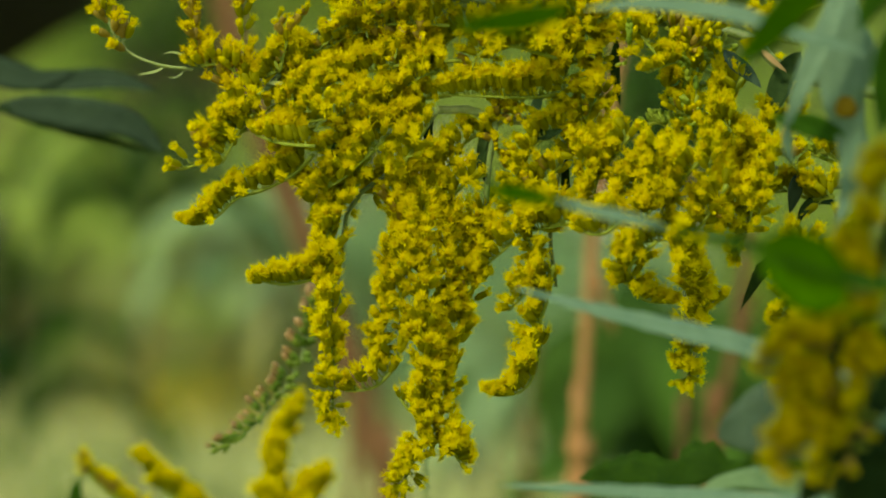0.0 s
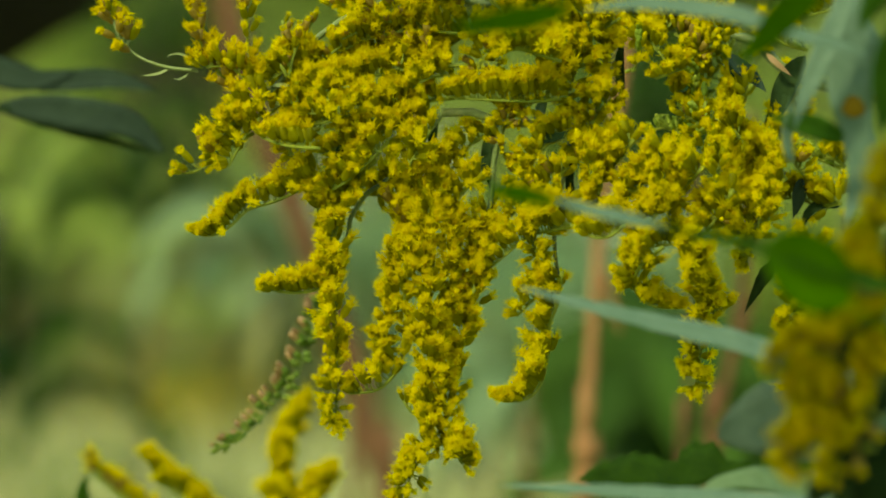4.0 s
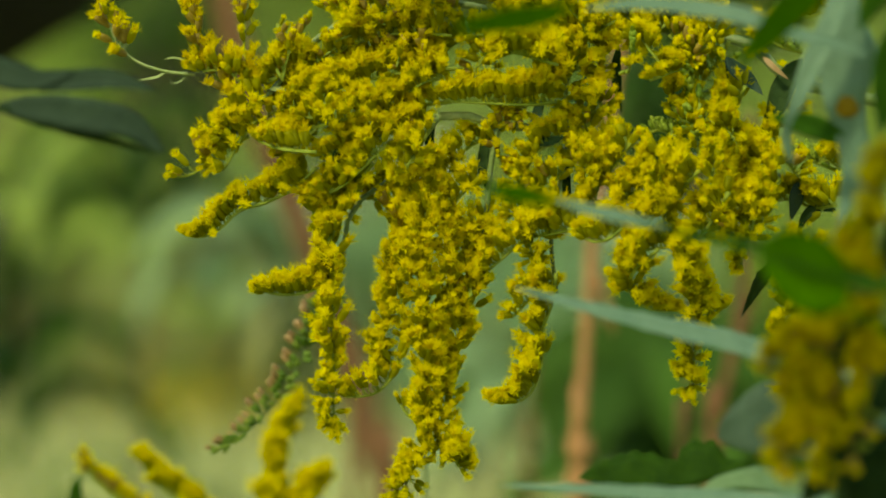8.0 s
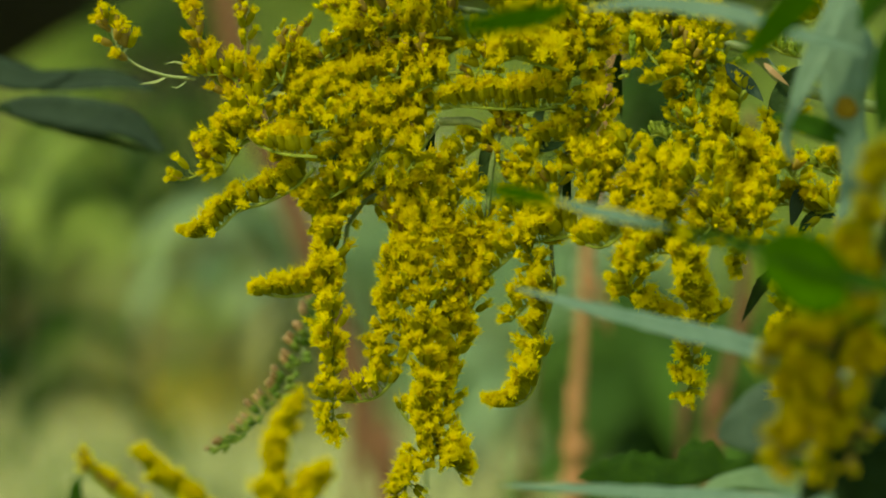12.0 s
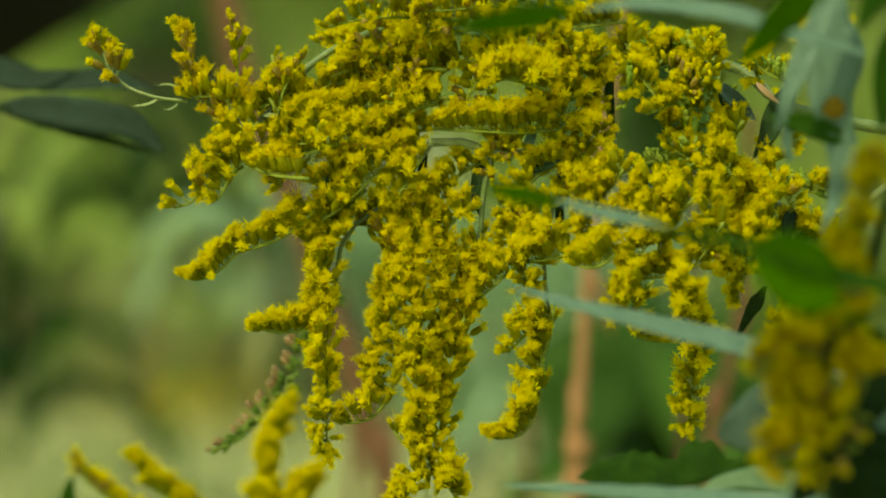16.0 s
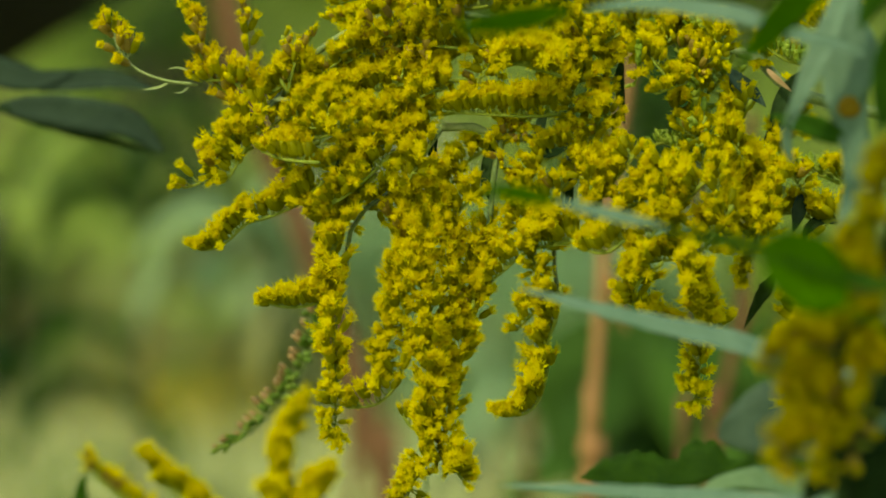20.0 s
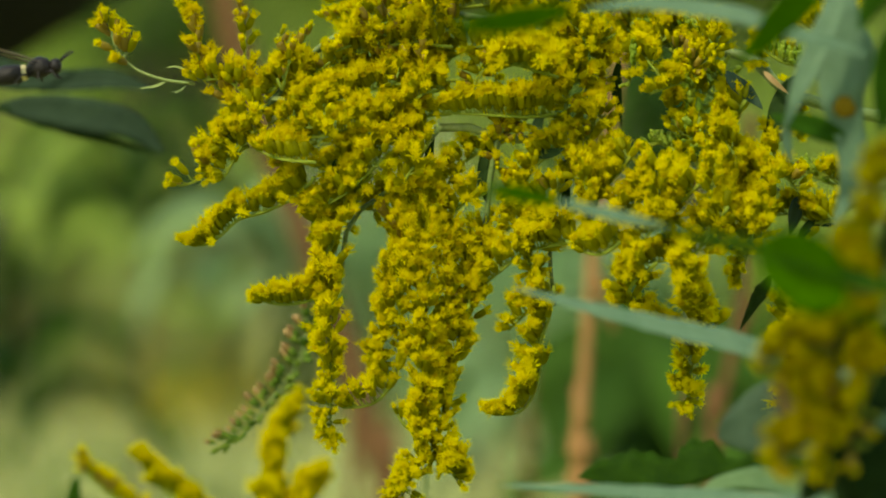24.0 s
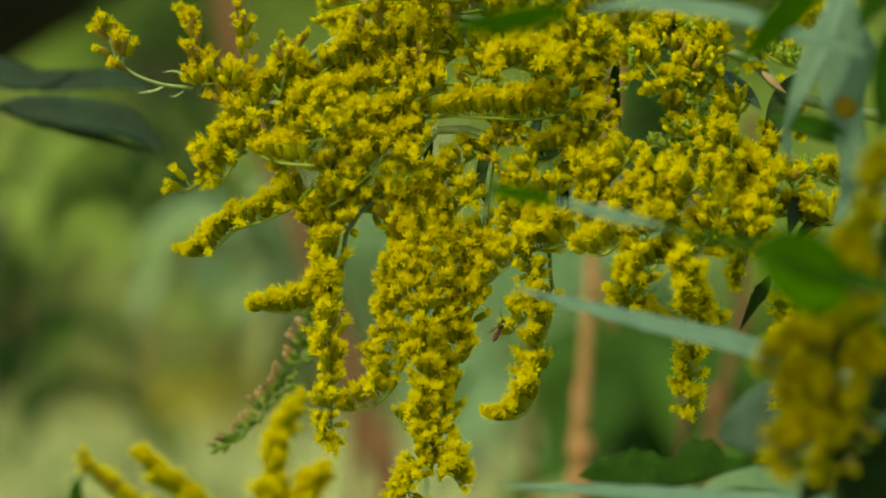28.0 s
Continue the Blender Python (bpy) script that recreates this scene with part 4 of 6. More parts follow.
raceme(rod, [(0.0952, 1.4310, 1.3200), (0.0895, 1.4422, 1.3130), (0.0881, 1.4460, 1.3050), (0.0849, 1.4460, 1.2953)], 40, VIEW, 0.6, "mix", 1.05)
raceme(rod, [(0.1113, 1.4330, 1.3130), (0.1056, 1.4422, 1.3122), (0.0994, 1.4460, 1.3147), (0.0946, 1.4460, 1.3139)], 30, UP, 0.45, "open", 1.05, 0.0)
raceme(rod, [(0.1037, 1.4380, 1.3034), (0.1019, 1.4360, 1.2938), (0.0987, 1.4360, 1.2841), (0.0963, 1.4360, 1.2745)], 48, VIEW, 0.65, "open", 1.05)
raceme(rod, [(0.1120, 1.4420, 1.3066), (0.1151, 1.4400, 1.3002), (0.1134, 1.4400, 1.2905), (0.1102, 1.4400, 1.2809)], 36, VIEW, 0.6, "bud", 1.0)
raceme(rod, [(0.1053, 1.4380, 1.2809), (0.1029, 1.4380, 1.2713), (0.1013, 1.4380, 1.2616), (0.1037, 1.4380, 1.2520)], 36, VIEW, 0.65, "open", 1.05)
raceme(rod, [(0.1157, 1.4476, 1.3696), (0.1100, 1.4580, 1.3685), (0.1043, 1.4580, 1.3669)], 12, UP, 0.5, "open", 1.1)
raceme(rod, [(0.1118, 1.4394, 1.3226), (0.1058, 1.4452, 1.3252), (0.0996, 1.4484, 1.3260), (0.0947, 1.4484, 1.3241)], 40, UP, 0.5, "buds", 0.75)
raceme(rod, [(0.1133, 1.4380, 1.3226), (0.1101, 1.4380, 1.3250), (0.1077, 1.4380, 1.3255)], 7, UP, 0.5, "open", 1.0)
raceme(rod, [(0.0662, 1.4430, 1.3324), (0.0617, 1.4514, 1.3345), (0.0560, 1.4514, 1.3326)], 26, UP, 0.5, "buds", 0.7, reach=0.0022)
raceme(rod, [(0.0779, 1.4356, 1.3634), (0.0701, 1.4415, 1.3671), (0.0639, 1.4450, 1.3689), (0.0574, 1.4450, 1.3682)], 26, UP, 0.6, "bud", 0.9)
raceme(rod, [(0.1018, 1.4340, 1.3562), (0.0954, 1.4340, 1.3578), (0.0906, 1.4340, 1.3610)], 18, UP, 0.6, "bud", 0.9)
raceme(rod, [(0.0542, 1.4456, 1.3728), (0.0415, 1.4525, 1.3715), (0.0318, 1.4560, 1.3708), (0.0221, 1.4550, 1.3684)], 40, VIEW, 0.6, "mix", 1.0)
raceme(rod, [(0.0729, 1.4330, 1.3417), (0.0718, 1.4424, 1.3324), (0.0742, 1.4424, 1.3227)], 24, VIEW, 0.6, "bud", 0.9)

raceme(rod, [(0.0485, 1.4440, 1.3630), (0.0453, 1.4400, 1.3556), (0.0440, 1.4400, 1.3468)], 26, VIEW, 0.55, "mix", 1.0)
# the panicle goes on above; its last four racemes, unseen, are added for shade
raceme(rod, [(0.0553, 1.4420, 1.3626), (0.0584, 1.4300, 1.3570), (0.0618, 1.4280, 1.3524)], 18, VIEW, 0.6, "mix", 1.0)
raceme(rod, [(0.0540, 1.4400, 1.3609), (0.0540, 1.4320, 1.3561), (0.0523, 1.4300, 1.3506)], 11, VIEW, 0.6, "young", 1.0)
raceme(rod, [(0.0676, 1.4400, 1.3519), (0.0632, 1.4300, 1.3499), (0.0583, 1.4280, 1.3480)], 12, VIEW, 0.6, "mix", 1.0)
raceme(rod, [(0.0646, 1.4400, 1.3612), (0.0689, 1.4320, 1.3577), (0.0715, 1.4300, 1.3525)], 16, VIEW, 0.6, "shut", 1.0)
raceme(rod, [(0.0768, 1.4400, 1.3596), (0.0729, 1.4320, 1.3569), (0.0688, 1.4300, 1.3547)], 12, VIEW, 0.6, "shut", 1.0)
raceme(rod, [(0.0315, 1.4380, 1.3756), (0.0185, 1.4300, 1.3768), (0.0057, 1.4240, 1.3756), (-0.0070, 1.4220, 1.3747)], 26, VIEW, 0.6, "half", 1.05)
raceme(rod, [(0.0186, 1.4380, 1.3820), (0.0057, 1.4280, 1.3822), (-0.0070, 1.4220, 1.3803), (-0.0196, 1.4200, 1.3778)], 26, VIEW, 0.6, "half", 1.05)
raceme(rod, [(0.0058, 1.4400, 1.3757), (-0.0102, 1.4320, 1.3761), (-0.0229, 1.4260, 1.3750), (-0.0325, 1.4260, 1.3726)], 22, VIEW, 0.6, "half", 1.05)
raceme(rod, [(0.0508, 1.4420, 1.3806), (0.0377, 1.4320, 1.3809), (0.0264, 1.4240, 1.3796), (0.0152, 1.4220, 1.3795)], 24, VIEW, 0.6, "half", 1.05)
stem(rod, [(0.0416, 1.4560, 1.3643), (0.0349, 1.4480, 1.3745), (0.0186, 1.4400, 1.3805), (0.0026, 1.4380, 1.3820)], 0.0010, 0.0006, stalk_mat, "side_stem")
# short side sprays that fill the heart of the panicle
spray_rng = random.Random(77)
GAPS = ((-0.003, 0.016, 1.316, 1.344), (0.022, 0.038, 1.328, 1.346), (0.048, 0.067, 1.336, 1.360), (0.034, 0.044, 1.302, 1.324))
for row in range(5):
    for k in range(11):
        x0 = -0.040 + k * 0.0132 + spray_rng.uniform(-0.004, 0.004)
        z0 = 1.372 - row * 0.0125 + spray_rng.uniform(-0.004, 0.004) - 0.0006 * abs(k - 3) ** 1.5
        y0 = 1.434 + spray_rng.uniform(-0.002, 0.020)
        if (x0 < -0.028 and z0 > 1.356) or any(a < x0 < b and e < z0 < f for a, b, e, f in GAPS):
            continue
        a = radians(spray_rng.uniform(200, 330))
        n = spray_rng.uniform(0.007, 0.012)
        raceme(rod, [(x0, y0, z0), (x0 + n * 0.5 * math.cos(a), y0 - 0.002, z0 + n * 0.5 * math.sin(a) + 0.001), (x0 + n * math.cos(a), y0 - 0.003, z0 + n * math.sin(a))],
               13, (spray_rng.uniform(-0.5, 0.5), -0.5, 0.9), 0.55, spray_rng.choice(("half", "mix", "open")), 1.0, 0.0, seed=row * 9 + k)

for k in range(26):
    x0, z0 = spray_rng.uniform(-0.046, 0.002), spray_rng.uniform(1.332, 1.362)
    y0 = 1.434 + spray_rng.uniform(-0.002, 0.014)
    if x0 < -0.028 and z0 > 1.350:
        z0 -= 0.014
    a = radians(spray_rng.uniform(150, 290))
    n = spray_rng.uniform(0.006, 0.011)
    raceme(rod, [(x0, y0 + 0.012, z0 + 0.002), (x0 + n * 0.5 * math.cos(a), y0, z0 + n * 0.5 * math.sin(a) + 0.001), (x0 + n * math.cos(a), y0 - 0.002, z0 + n * math.sin(a))],
           9, (spray_rng.uniform(-0.6, 0.4), -0.4, 0.9), 0.6, spray_rng.choice(("half", "mix", "half")), 1.0, 0.2, seed=200 + k)

# narrow drooping leaves of the goldenrod
leaf(rod, [(-0.0026, 1.4380, 1.3367), (-0.0043, 1.4360, 1.3306), (-0.0032, 1.4360, 1.3242), (-0.0013, 1.4360, 1.3178)], 0.0015, dark_leaf_mat, facing=(0.6, -1, 0), fold=0.6)
leaf(rod, [(0.0141, 1.4380, 1.3345), (0.0125, 1.4370, 1.3290), (0.0115, 1.4360, 1.3226), (0.0122, 1.4360, 1.3170)], 0.0019, dark_leaf_mat, facing=(-0.5, -1, 0), fold=0.5)
leaf(rod, [(0.0242, 1.4360, 1.3322), (0.0281, 1.4320, 1.3302), (0.0321, 1.4300, 1.3308), (0.0351, 1.4300, 1.3327)], 0.0019, dark_leaf_mat, facing=(0, -1, 0.5), fold=0.4)
leaf(rod, [(0.0282, 1.4360, 1.3426), (0.0266, 1.4350, 1.3386), (0.0258, 1.4340, 1.3346), (0.0278, 1.4340, 1.3322)], 0.0016, blue_leaf_mat, facing=(0.3, -1, 0))
leaf(rod, [(0.0355, 1.4400, 1.3243), (0.0347, 1.4380, 1.3178), (0.0356, 1.4380, 1.3114), (0.0363, 1.4380, 1.3050)], 0.0014, dark_leaf_mat, facing=(0.5, -1, 0), fold=0.5)
leaf(rod, [(0.0503, 1.4500, 1.3584), (0.0492, 1.4500, 1.3519), (0.0498, 1.4500, 1.3455), (0.0511, 1.4500, 1.3390)], 0.0016, dark_leaf_mat, facing=(0.4, -1, 0), fold=0.5)
leaf(rod, [(0.0803, 1.4360, 1.3546), (0.0826, 1.4340, 1.3506), (0.0868, 1.4380, 1.3475), (0.0908, 1.4380, 1.3438)], 0.0026, grey_leaf_mat, facing=(0.2, -1, 0.4), fold=0.5)
leaf(rod, [(0.0811, 1.4370, 1.3539), (0.0819, 1.4360, 1.3506), (0.0827, 1.4360, 1.3482), (0.0856, 1.4360, 1.3479)], 0.0020, dark_leaf_mat, facing=(0.2, -1, 0.1))
leaf(rod, [(0.0910, 1.4400, 1.3548), (0.0932, 1.4380, 1.3523), (0.0956, 1.4380, 1.3502), (0.0980, 1.4380, 1.3483)], 0.0009, pink_mat, name="dry_leaf", label="dry pinkish withered leaf")
leaf(rod, [(0.1023, 1.4420, 1.3541), (0.0975, 1.4420, 1.3468), (0.0943, 1.4420, 1.3388), (0.0903, 1.4420, 1.3331)], 0.0034, dark_leaf_mat, facing=(-0.3, -1, 0), fold=0.3)
leaf(rod, [(0.1117, 1.4380, 1.3111), (0.1067, 1.4360, 1.3117), (0.1027, 1.4360, 1.3090), (0.1006, 1.4360, 1.3042)], 0.0018, dark_leaf_mat, facing=(0, -1, 0.6), fold=0.4)
leaf(rod, [(0.1011, 1.4360, 1.3191), (0.0999, 1.4340, 1.3154), (0.0992, 1.4340, 1.3114), (0.0983, 1.4340, 1.3078)], 0.0022, slate_leaf_mat, facing=(0.3, -1, 0), fold=0.4)
leaf(rod, [(0.0938, 1.4400, 1.2966), (0.0913, 1.4400, 1.2921), (0.0884, 1.4400, 1.2873), (0.0848, 1.4400, 1.2806)], 0.0027, dark_leaf_mat, facing=(-0.4, -1, 0), fold=0.4, teeth=5, tooth=0.2, shape=table((0, 0.2), (0.25, 0.9), (0.5, 0.7), (1, 0.03)))
leaf(rod, [(-0.0775, 1.4340, 1.3507), (-0.0807, 1.4340, 1.3488), (-0.0835, 1.4340, 1.3482), (-0.0864, 1.4340, 1.3478)], 0.0004, pale_stalk_mat, name="bract")
leaf(rod, [(-0.0703, 1.4340, 1.3506), (-0.0735, 1.4340, 1.3533), (-0.0762, 1.4340, 1.3542), (-0.0791, 1.4340, 1.3536)], 0.0004, pale_stalk_mat, name="bract")
leaf(rod, [(-0.0727, 1.4340, 1.3490), (-0.0739, 1.4340, 1.3478), (-0.0755, 1.4340, 1.3469), (-0.0775, 1.4340, 1.3472)], 0.0003, stalk_mat, name="bract")
leaf(rod, [(-0.0293, 1.4280, 1.3285), (-0.0302, 1.4260, 1.3264), (-0.0302, 1.4260, 1.3248), (-0.0296, 1.4260, 1.3224)], 0.0014, dark_leaf_mat, facing=(0.5, -1, 0))
leaf(rod, [(0.0234, 1.4380, 1.3635), (0.0202, 1.4360, 1.3611), (0.0162, 1.4360, 1.3591), (0.0130, 1.4360, 1.3578)], 0.0018, leaf_mat, facing=(0, -1, 0.4), fold=0.4)
leaf(rod, [(0.0427, 1.4380, 1.3627), (0.0402, 1.4360, 1.3611), (0.0378, 1.4360, 1.3591), (0.0365, 1.4360, 1.3570)], 0.0010, leaf_mat)
leaf(rod, [(-0.0406, 1.4340, 1.3418), (-0.0438, 1.4340, 1.3442), (-0.0470, 1.4340, 1.3453), (-0.0502, 1.4340, 1.3450)], 0.0010, pale_stalk_mat, name="bract")

# ---- a bud raceme of another goldenrod just behind ----
bud_rod = thing("goldenrod", (-0.006, 1.58, 0), "goldenrod branch with closed green and pinkish buds", "goldenrod")
stem(bud_rod, [(-0.006, 1.58, -0.02), (-0.006, 1.58, 0.5), (-0.005, 1.58, 1.0)] + [(-0.0056, 1.5800, 1.2191), (-0.0060, 1.5800, 1.2543), (-0.0076, 1.5800, 1.2961), (-0.0164, 1.5600, 1.3204), (-0.0230, 1.5560, 1.3176), (-0.0290, 1.5540, 1.3106), (-0.0306, 1.5520, 1.2984), (-0.0318, 1.5500, 1.2863)], 0.0012, 0.0006, stalk_mat)
BUD_CURVE = [(-0.0318, 1.5500, 1.2863), (-0.0388, 1.5280, 1.2797), (-0.0408, 1.5200, 1.2722), (-0.0440, 1.5200, 1.2632), (-0.0508, 1.5200, 1.2538), (-0.0598, 1.5200, 1.2444), (-0.0712, 1.5200, 1.2382)]
bud_raceme = raceme(bud_rod, BUD_CURVE, 28, (-0.75, -0.3, 0.9), 0.14, "pink", 1.3, 0.02, reach=0.0028, mat=stalk_mat, label="green raceme of pinkish closed buds", gather=0.25, taper=0.5)
raceme(bud_rod, BUD_CURVE, 34, (0.1, -0.8, -0.1), 0.3, "green", 1.15, 0.05, reach=0.0026, mat=stalk_mat, gather=0.3, taper=0.5)

# ---- blurred goldenrod tips in front, low ----
low_rod = thing("goldenrod", (-0.06, 1.28, 0), "young goldenrod plant with upright yellow-tipped racemes in front", "goldenrod")
stem(low_rod, [(-0.06, 1.28, -0.02), (-0.062, 1.28, 0.6), (-0.05, 1.28, 1.1)] + [(-0.0491, 1.2800, 1.2187), (-0.0470, 1.2800, 1.2259)], 0.0030, 0.0016, stalk_mat)
raceme(low_rod, [(-0.0691, 1.2800, 1.2259), (-0.0784, 1.2800, 1.2337), (-0.0855, 1.2800, 1.2393), (-0.0897, 1.2800, 1.2439), (-0.0914, 1.2800, 1.2490)], 54, (0.2, -0.4, 1), 0.5, "brownish", 0.85, 0.02, reach=0.0018, taper=0.2)
raceme(low_rod, [(-0.0577, 1.2800, 1.2273), (-0.0648, 1.2800, 1.2350), (-0.0708, 1.2800, 1.2393), (-0.0754, 1.2800, 1.2444), (-0.0763, 1.2800, 1.2482)], 70, (0.2, -0.4, 1), 0.55, "mix", 0.9, 0.02, reach=0.0024, taper=0.2)
raceme(low_rod, [(-0.0448, 1.2800, 1.2259), (-0.0434, 1.2800, 1.2359), (-0.0426, 1.2800, 1.2444), (-0.0401, 1.2800, 1.2530), (-0.0366, 1.2800, 1.2604), (-0.0348, 1.2800, 1.2633)], 110, (-0.1, -0.4, 1), 0.6, "mix", 0.9, 0.02, reach=0.0034, taper=0.6, gather=0.6)
raceme(low_rod, [(-0.0377, 1.2800, 1.2244), (-0.0363, 1.2800, 1.2330), (-0.0337, 1.2800, 1.2382), (-0.0306, 1.2800, 1.2416), (-0.0291, 1.2800, 1.2430)], 70, (0.1, -0.5, 1), 0.6, "open", 0.95, 0.02, reach=0.0026, taper=0.3)
leaf(low_rod, [(-0.0928, 1.2800, 1.2302), (-0.0931, 1.2800, 1.2359), (-0.0928, 1.2800, 1.2402), (-0.0917, 1.2800, 1.2430)], 0.0022, leaf_mat, facing=(0.5, -1, 0))
stem(low_rod, [(-0.0470, 1.2800, 1.2259), (-0.0577, 1.2800, 1.2273), (-0.0691, 1.2800, 1.2259)], 0.0012, 0.0009, stalk_mat, "side_stem")

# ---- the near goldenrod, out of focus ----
near_rod = thing("goldenrod", (0.122, 1.2, 0), "upright goldenrod plume close by, shade put into its ochre-yellow heads", "goldenrod")
stem(near_rod, [(0.122, 1.2, -0.02), (0.120, 1.2, 0.6)] + [(0.0945, 1.2000, 1.2305), (0.0953, 1.2000, 1.2412), (0.0969, 1.2000, 1.2546), (0.0985, 1.2000, 1.2680), (0.1019, 1.2000, 1.2841), (0.1052, 1.2000, 1.3001), (0.1093, 1.2000, 1.3149), (0.1119, 1.2000, 1.3283)], 0.0024, 0.0014, shade_leaf_mat)
# Amber, brown and shut heads put the plume's shade into its colour.
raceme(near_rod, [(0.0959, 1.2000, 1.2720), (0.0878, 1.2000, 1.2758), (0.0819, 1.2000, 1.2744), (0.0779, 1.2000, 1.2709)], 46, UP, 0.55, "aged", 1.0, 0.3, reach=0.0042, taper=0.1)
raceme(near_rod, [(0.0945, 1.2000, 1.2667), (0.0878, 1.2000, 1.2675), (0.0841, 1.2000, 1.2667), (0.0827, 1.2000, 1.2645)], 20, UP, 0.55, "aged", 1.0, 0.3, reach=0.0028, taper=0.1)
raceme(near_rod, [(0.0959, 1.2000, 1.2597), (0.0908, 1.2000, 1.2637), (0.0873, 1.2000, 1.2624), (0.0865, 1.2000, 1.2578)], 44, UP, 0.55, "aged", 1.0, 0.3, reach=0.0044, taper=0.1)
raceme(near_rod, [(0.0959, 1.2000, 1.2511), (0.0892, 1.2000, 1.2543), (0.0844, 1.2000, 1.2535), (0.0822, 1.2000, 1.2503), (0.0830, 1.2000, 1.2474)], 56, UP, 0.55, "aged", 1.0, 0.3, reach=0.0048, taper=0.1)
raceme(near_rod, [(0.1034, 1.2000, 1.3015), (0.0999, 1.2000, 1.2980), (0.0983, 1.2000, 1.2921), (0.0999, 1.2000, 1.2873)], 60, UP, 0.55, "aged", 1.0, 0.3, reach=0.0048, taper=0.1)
raceme(near_rod, [(0.1079, 1.2000, 1.3082), (0.1042, 1.2000, 1.3066), (0.1018, 1.2000, 1.3036), (0.1007, 1.2000, 1.3001)], 34, UP, 0.55, "brownish", 1.0, 0.3, reach=0.004, taper=0.1)
raceme(near_rod, [(0.1099, 1.2000, 1.3229), (0.1066, 1.2000, 1.3195), (0.1042, 1.2000, 1.3142), (0.1028, 1.2000, 1.3095)], 34, UP, 0.55, "brownish", 1.0, 0.3, reach=0.004, taper=0.1)
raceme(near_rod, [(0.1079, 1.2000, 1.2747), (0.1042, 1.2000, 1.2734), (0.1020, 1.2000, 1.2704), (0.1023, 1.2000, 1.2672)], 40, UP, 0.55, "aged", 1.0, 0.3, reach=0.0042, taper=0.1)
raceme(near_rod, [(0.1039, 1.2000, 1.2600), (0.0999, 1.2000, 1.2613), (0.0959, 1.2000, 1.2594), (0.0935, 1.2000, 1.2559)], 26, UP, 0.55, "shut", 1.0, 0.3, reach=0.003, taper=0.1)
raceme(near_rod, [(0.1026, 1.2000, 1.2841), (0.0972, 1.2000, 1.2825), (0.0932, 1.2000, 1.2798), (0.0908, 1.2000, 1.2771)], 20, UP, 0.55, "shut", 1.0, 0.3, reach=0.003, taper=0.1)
raceme(near_rod, [(0.1012, 1.2000, 1.2533), (0.0959, 1.2000, 1.2533), (0.0918, 1.2000, 1.2506), (0.0900, 1.2000, 1.2468)], 26, UP, 0.55, "brownish", 1.0, 0.3, reach=0.0034, taper=0.1)
# Near-black leaves stand in for the shaded gaps between the racemes.
leaf(near_rod, [(0.1061, 1.2250, 1.2844), (0.0992, 1.2250, 1.2847), (0.0924, 1.2250, 1.2811), (0.0880, 1.2250, 1.2757)], 0.0048, shade_leaf_mat, facing=(0.2, -1, 0.2))
leaf(near_rod, [(0.1108, 1.2250, 1.2776), (0.1040, 1.2250, 1.2779), (0.0972, 1.2250, 1.2743), (0.0928, 1.2250, 1.2688)], 0.0048, shade_leaf_mat, facing=(0.2, -1, 0.2))
leaf(near_rod, [(0.1026, 1.2250, 1.2619), (0.0958, 1.2250, 1.2621), (0.0890, 1.2250, 1.2586), (0.0846, 1.2250, 1.2531)], 0.0048, shade_leaf_mat, facing=(0.2, -1, 0.2))
leaf(near_rod, [(0.1122, 1.2250, 1.2578), (0.1054, 1.2250, 1.2580), (0.0985, 1.2250, 1.2545), (0.0942, 1.2250, 1.2490)], 0.0048, shade_leaf_mat, facing=(0.2, -1, 0.2))
leaf(near_rod, [(0.1047, 1.2250, 1.2468), (0.0979, 1.2250, 1.2471), (0.0910, 1.2250, 1.2436), (0.0867, 1.2250, 1.2381)], 0.0048, shade_leaf_mat, facing=(0.2, -1, 0.2))
leaf(near_rod, [(0.1136, 1.2250, 1.2468), (0.1067, 1.2250, 1.2471), (0.0999, 1.2250, 1.2436), (0.0955, 1.2250, 1.2381)], 0.0048, shade_leaf_mat, facing=(0.2, -1, 0.2))
leaf(near_rod, [(0.0992, 1.2250, 1.2755), (0.0924, 1.2250, 1.2758), (0.0856, 1.2250, 1.2723), (0.0812, 1.2250, 1.2668)], 0.0048, shade_leaf_mat, facing=(0.2, -1, 0.2))

# ---- broad and narrow leaves in front of the goldenrod, on a herb that stands beside the view ----
herb = thing("herb", (0.21, 1.24, 0), "tall weed with narrow grey-green and vivid green leaves", "herb")
stem(herb, [(0.21, 1.24, -0.02), (0.212, 1.24, 0.6), (0.205, 1.24, 1.1)] + [(0.1406, 1.2400, 1.2642), (0.1378, 1.2400, 1.3000), (0.1351, 1.2400, 1.3403), (0.1323, 1.2400, 1.3818), (0.1295, 1.2400, 1.4440)], 0.0030, 0.0020, stalk_mat)
SLIM = lambda s: math.sin(math.pi * (0.06 + 0.94 * s)) ** 0.7
grey_blade = leaf(herb, [(0.1437, 1.2800, 1.2630), (0.1175, 1.2900, 1.2670), (0.0865, 1.3000, 1.2723), (0.0734, 1.3000, 1.2761), (0.0603, 1.3000, 1.2791), (0.0386, 1.3000, 1.2845), (0.0186, 1.3000, 1.2900)], 0.0036, blue_leaf_mat, name="blade", facing=(0.1, -1, 0.8), fold=0.2, shape=SLIM, label="narrow grey-green leaf blade")
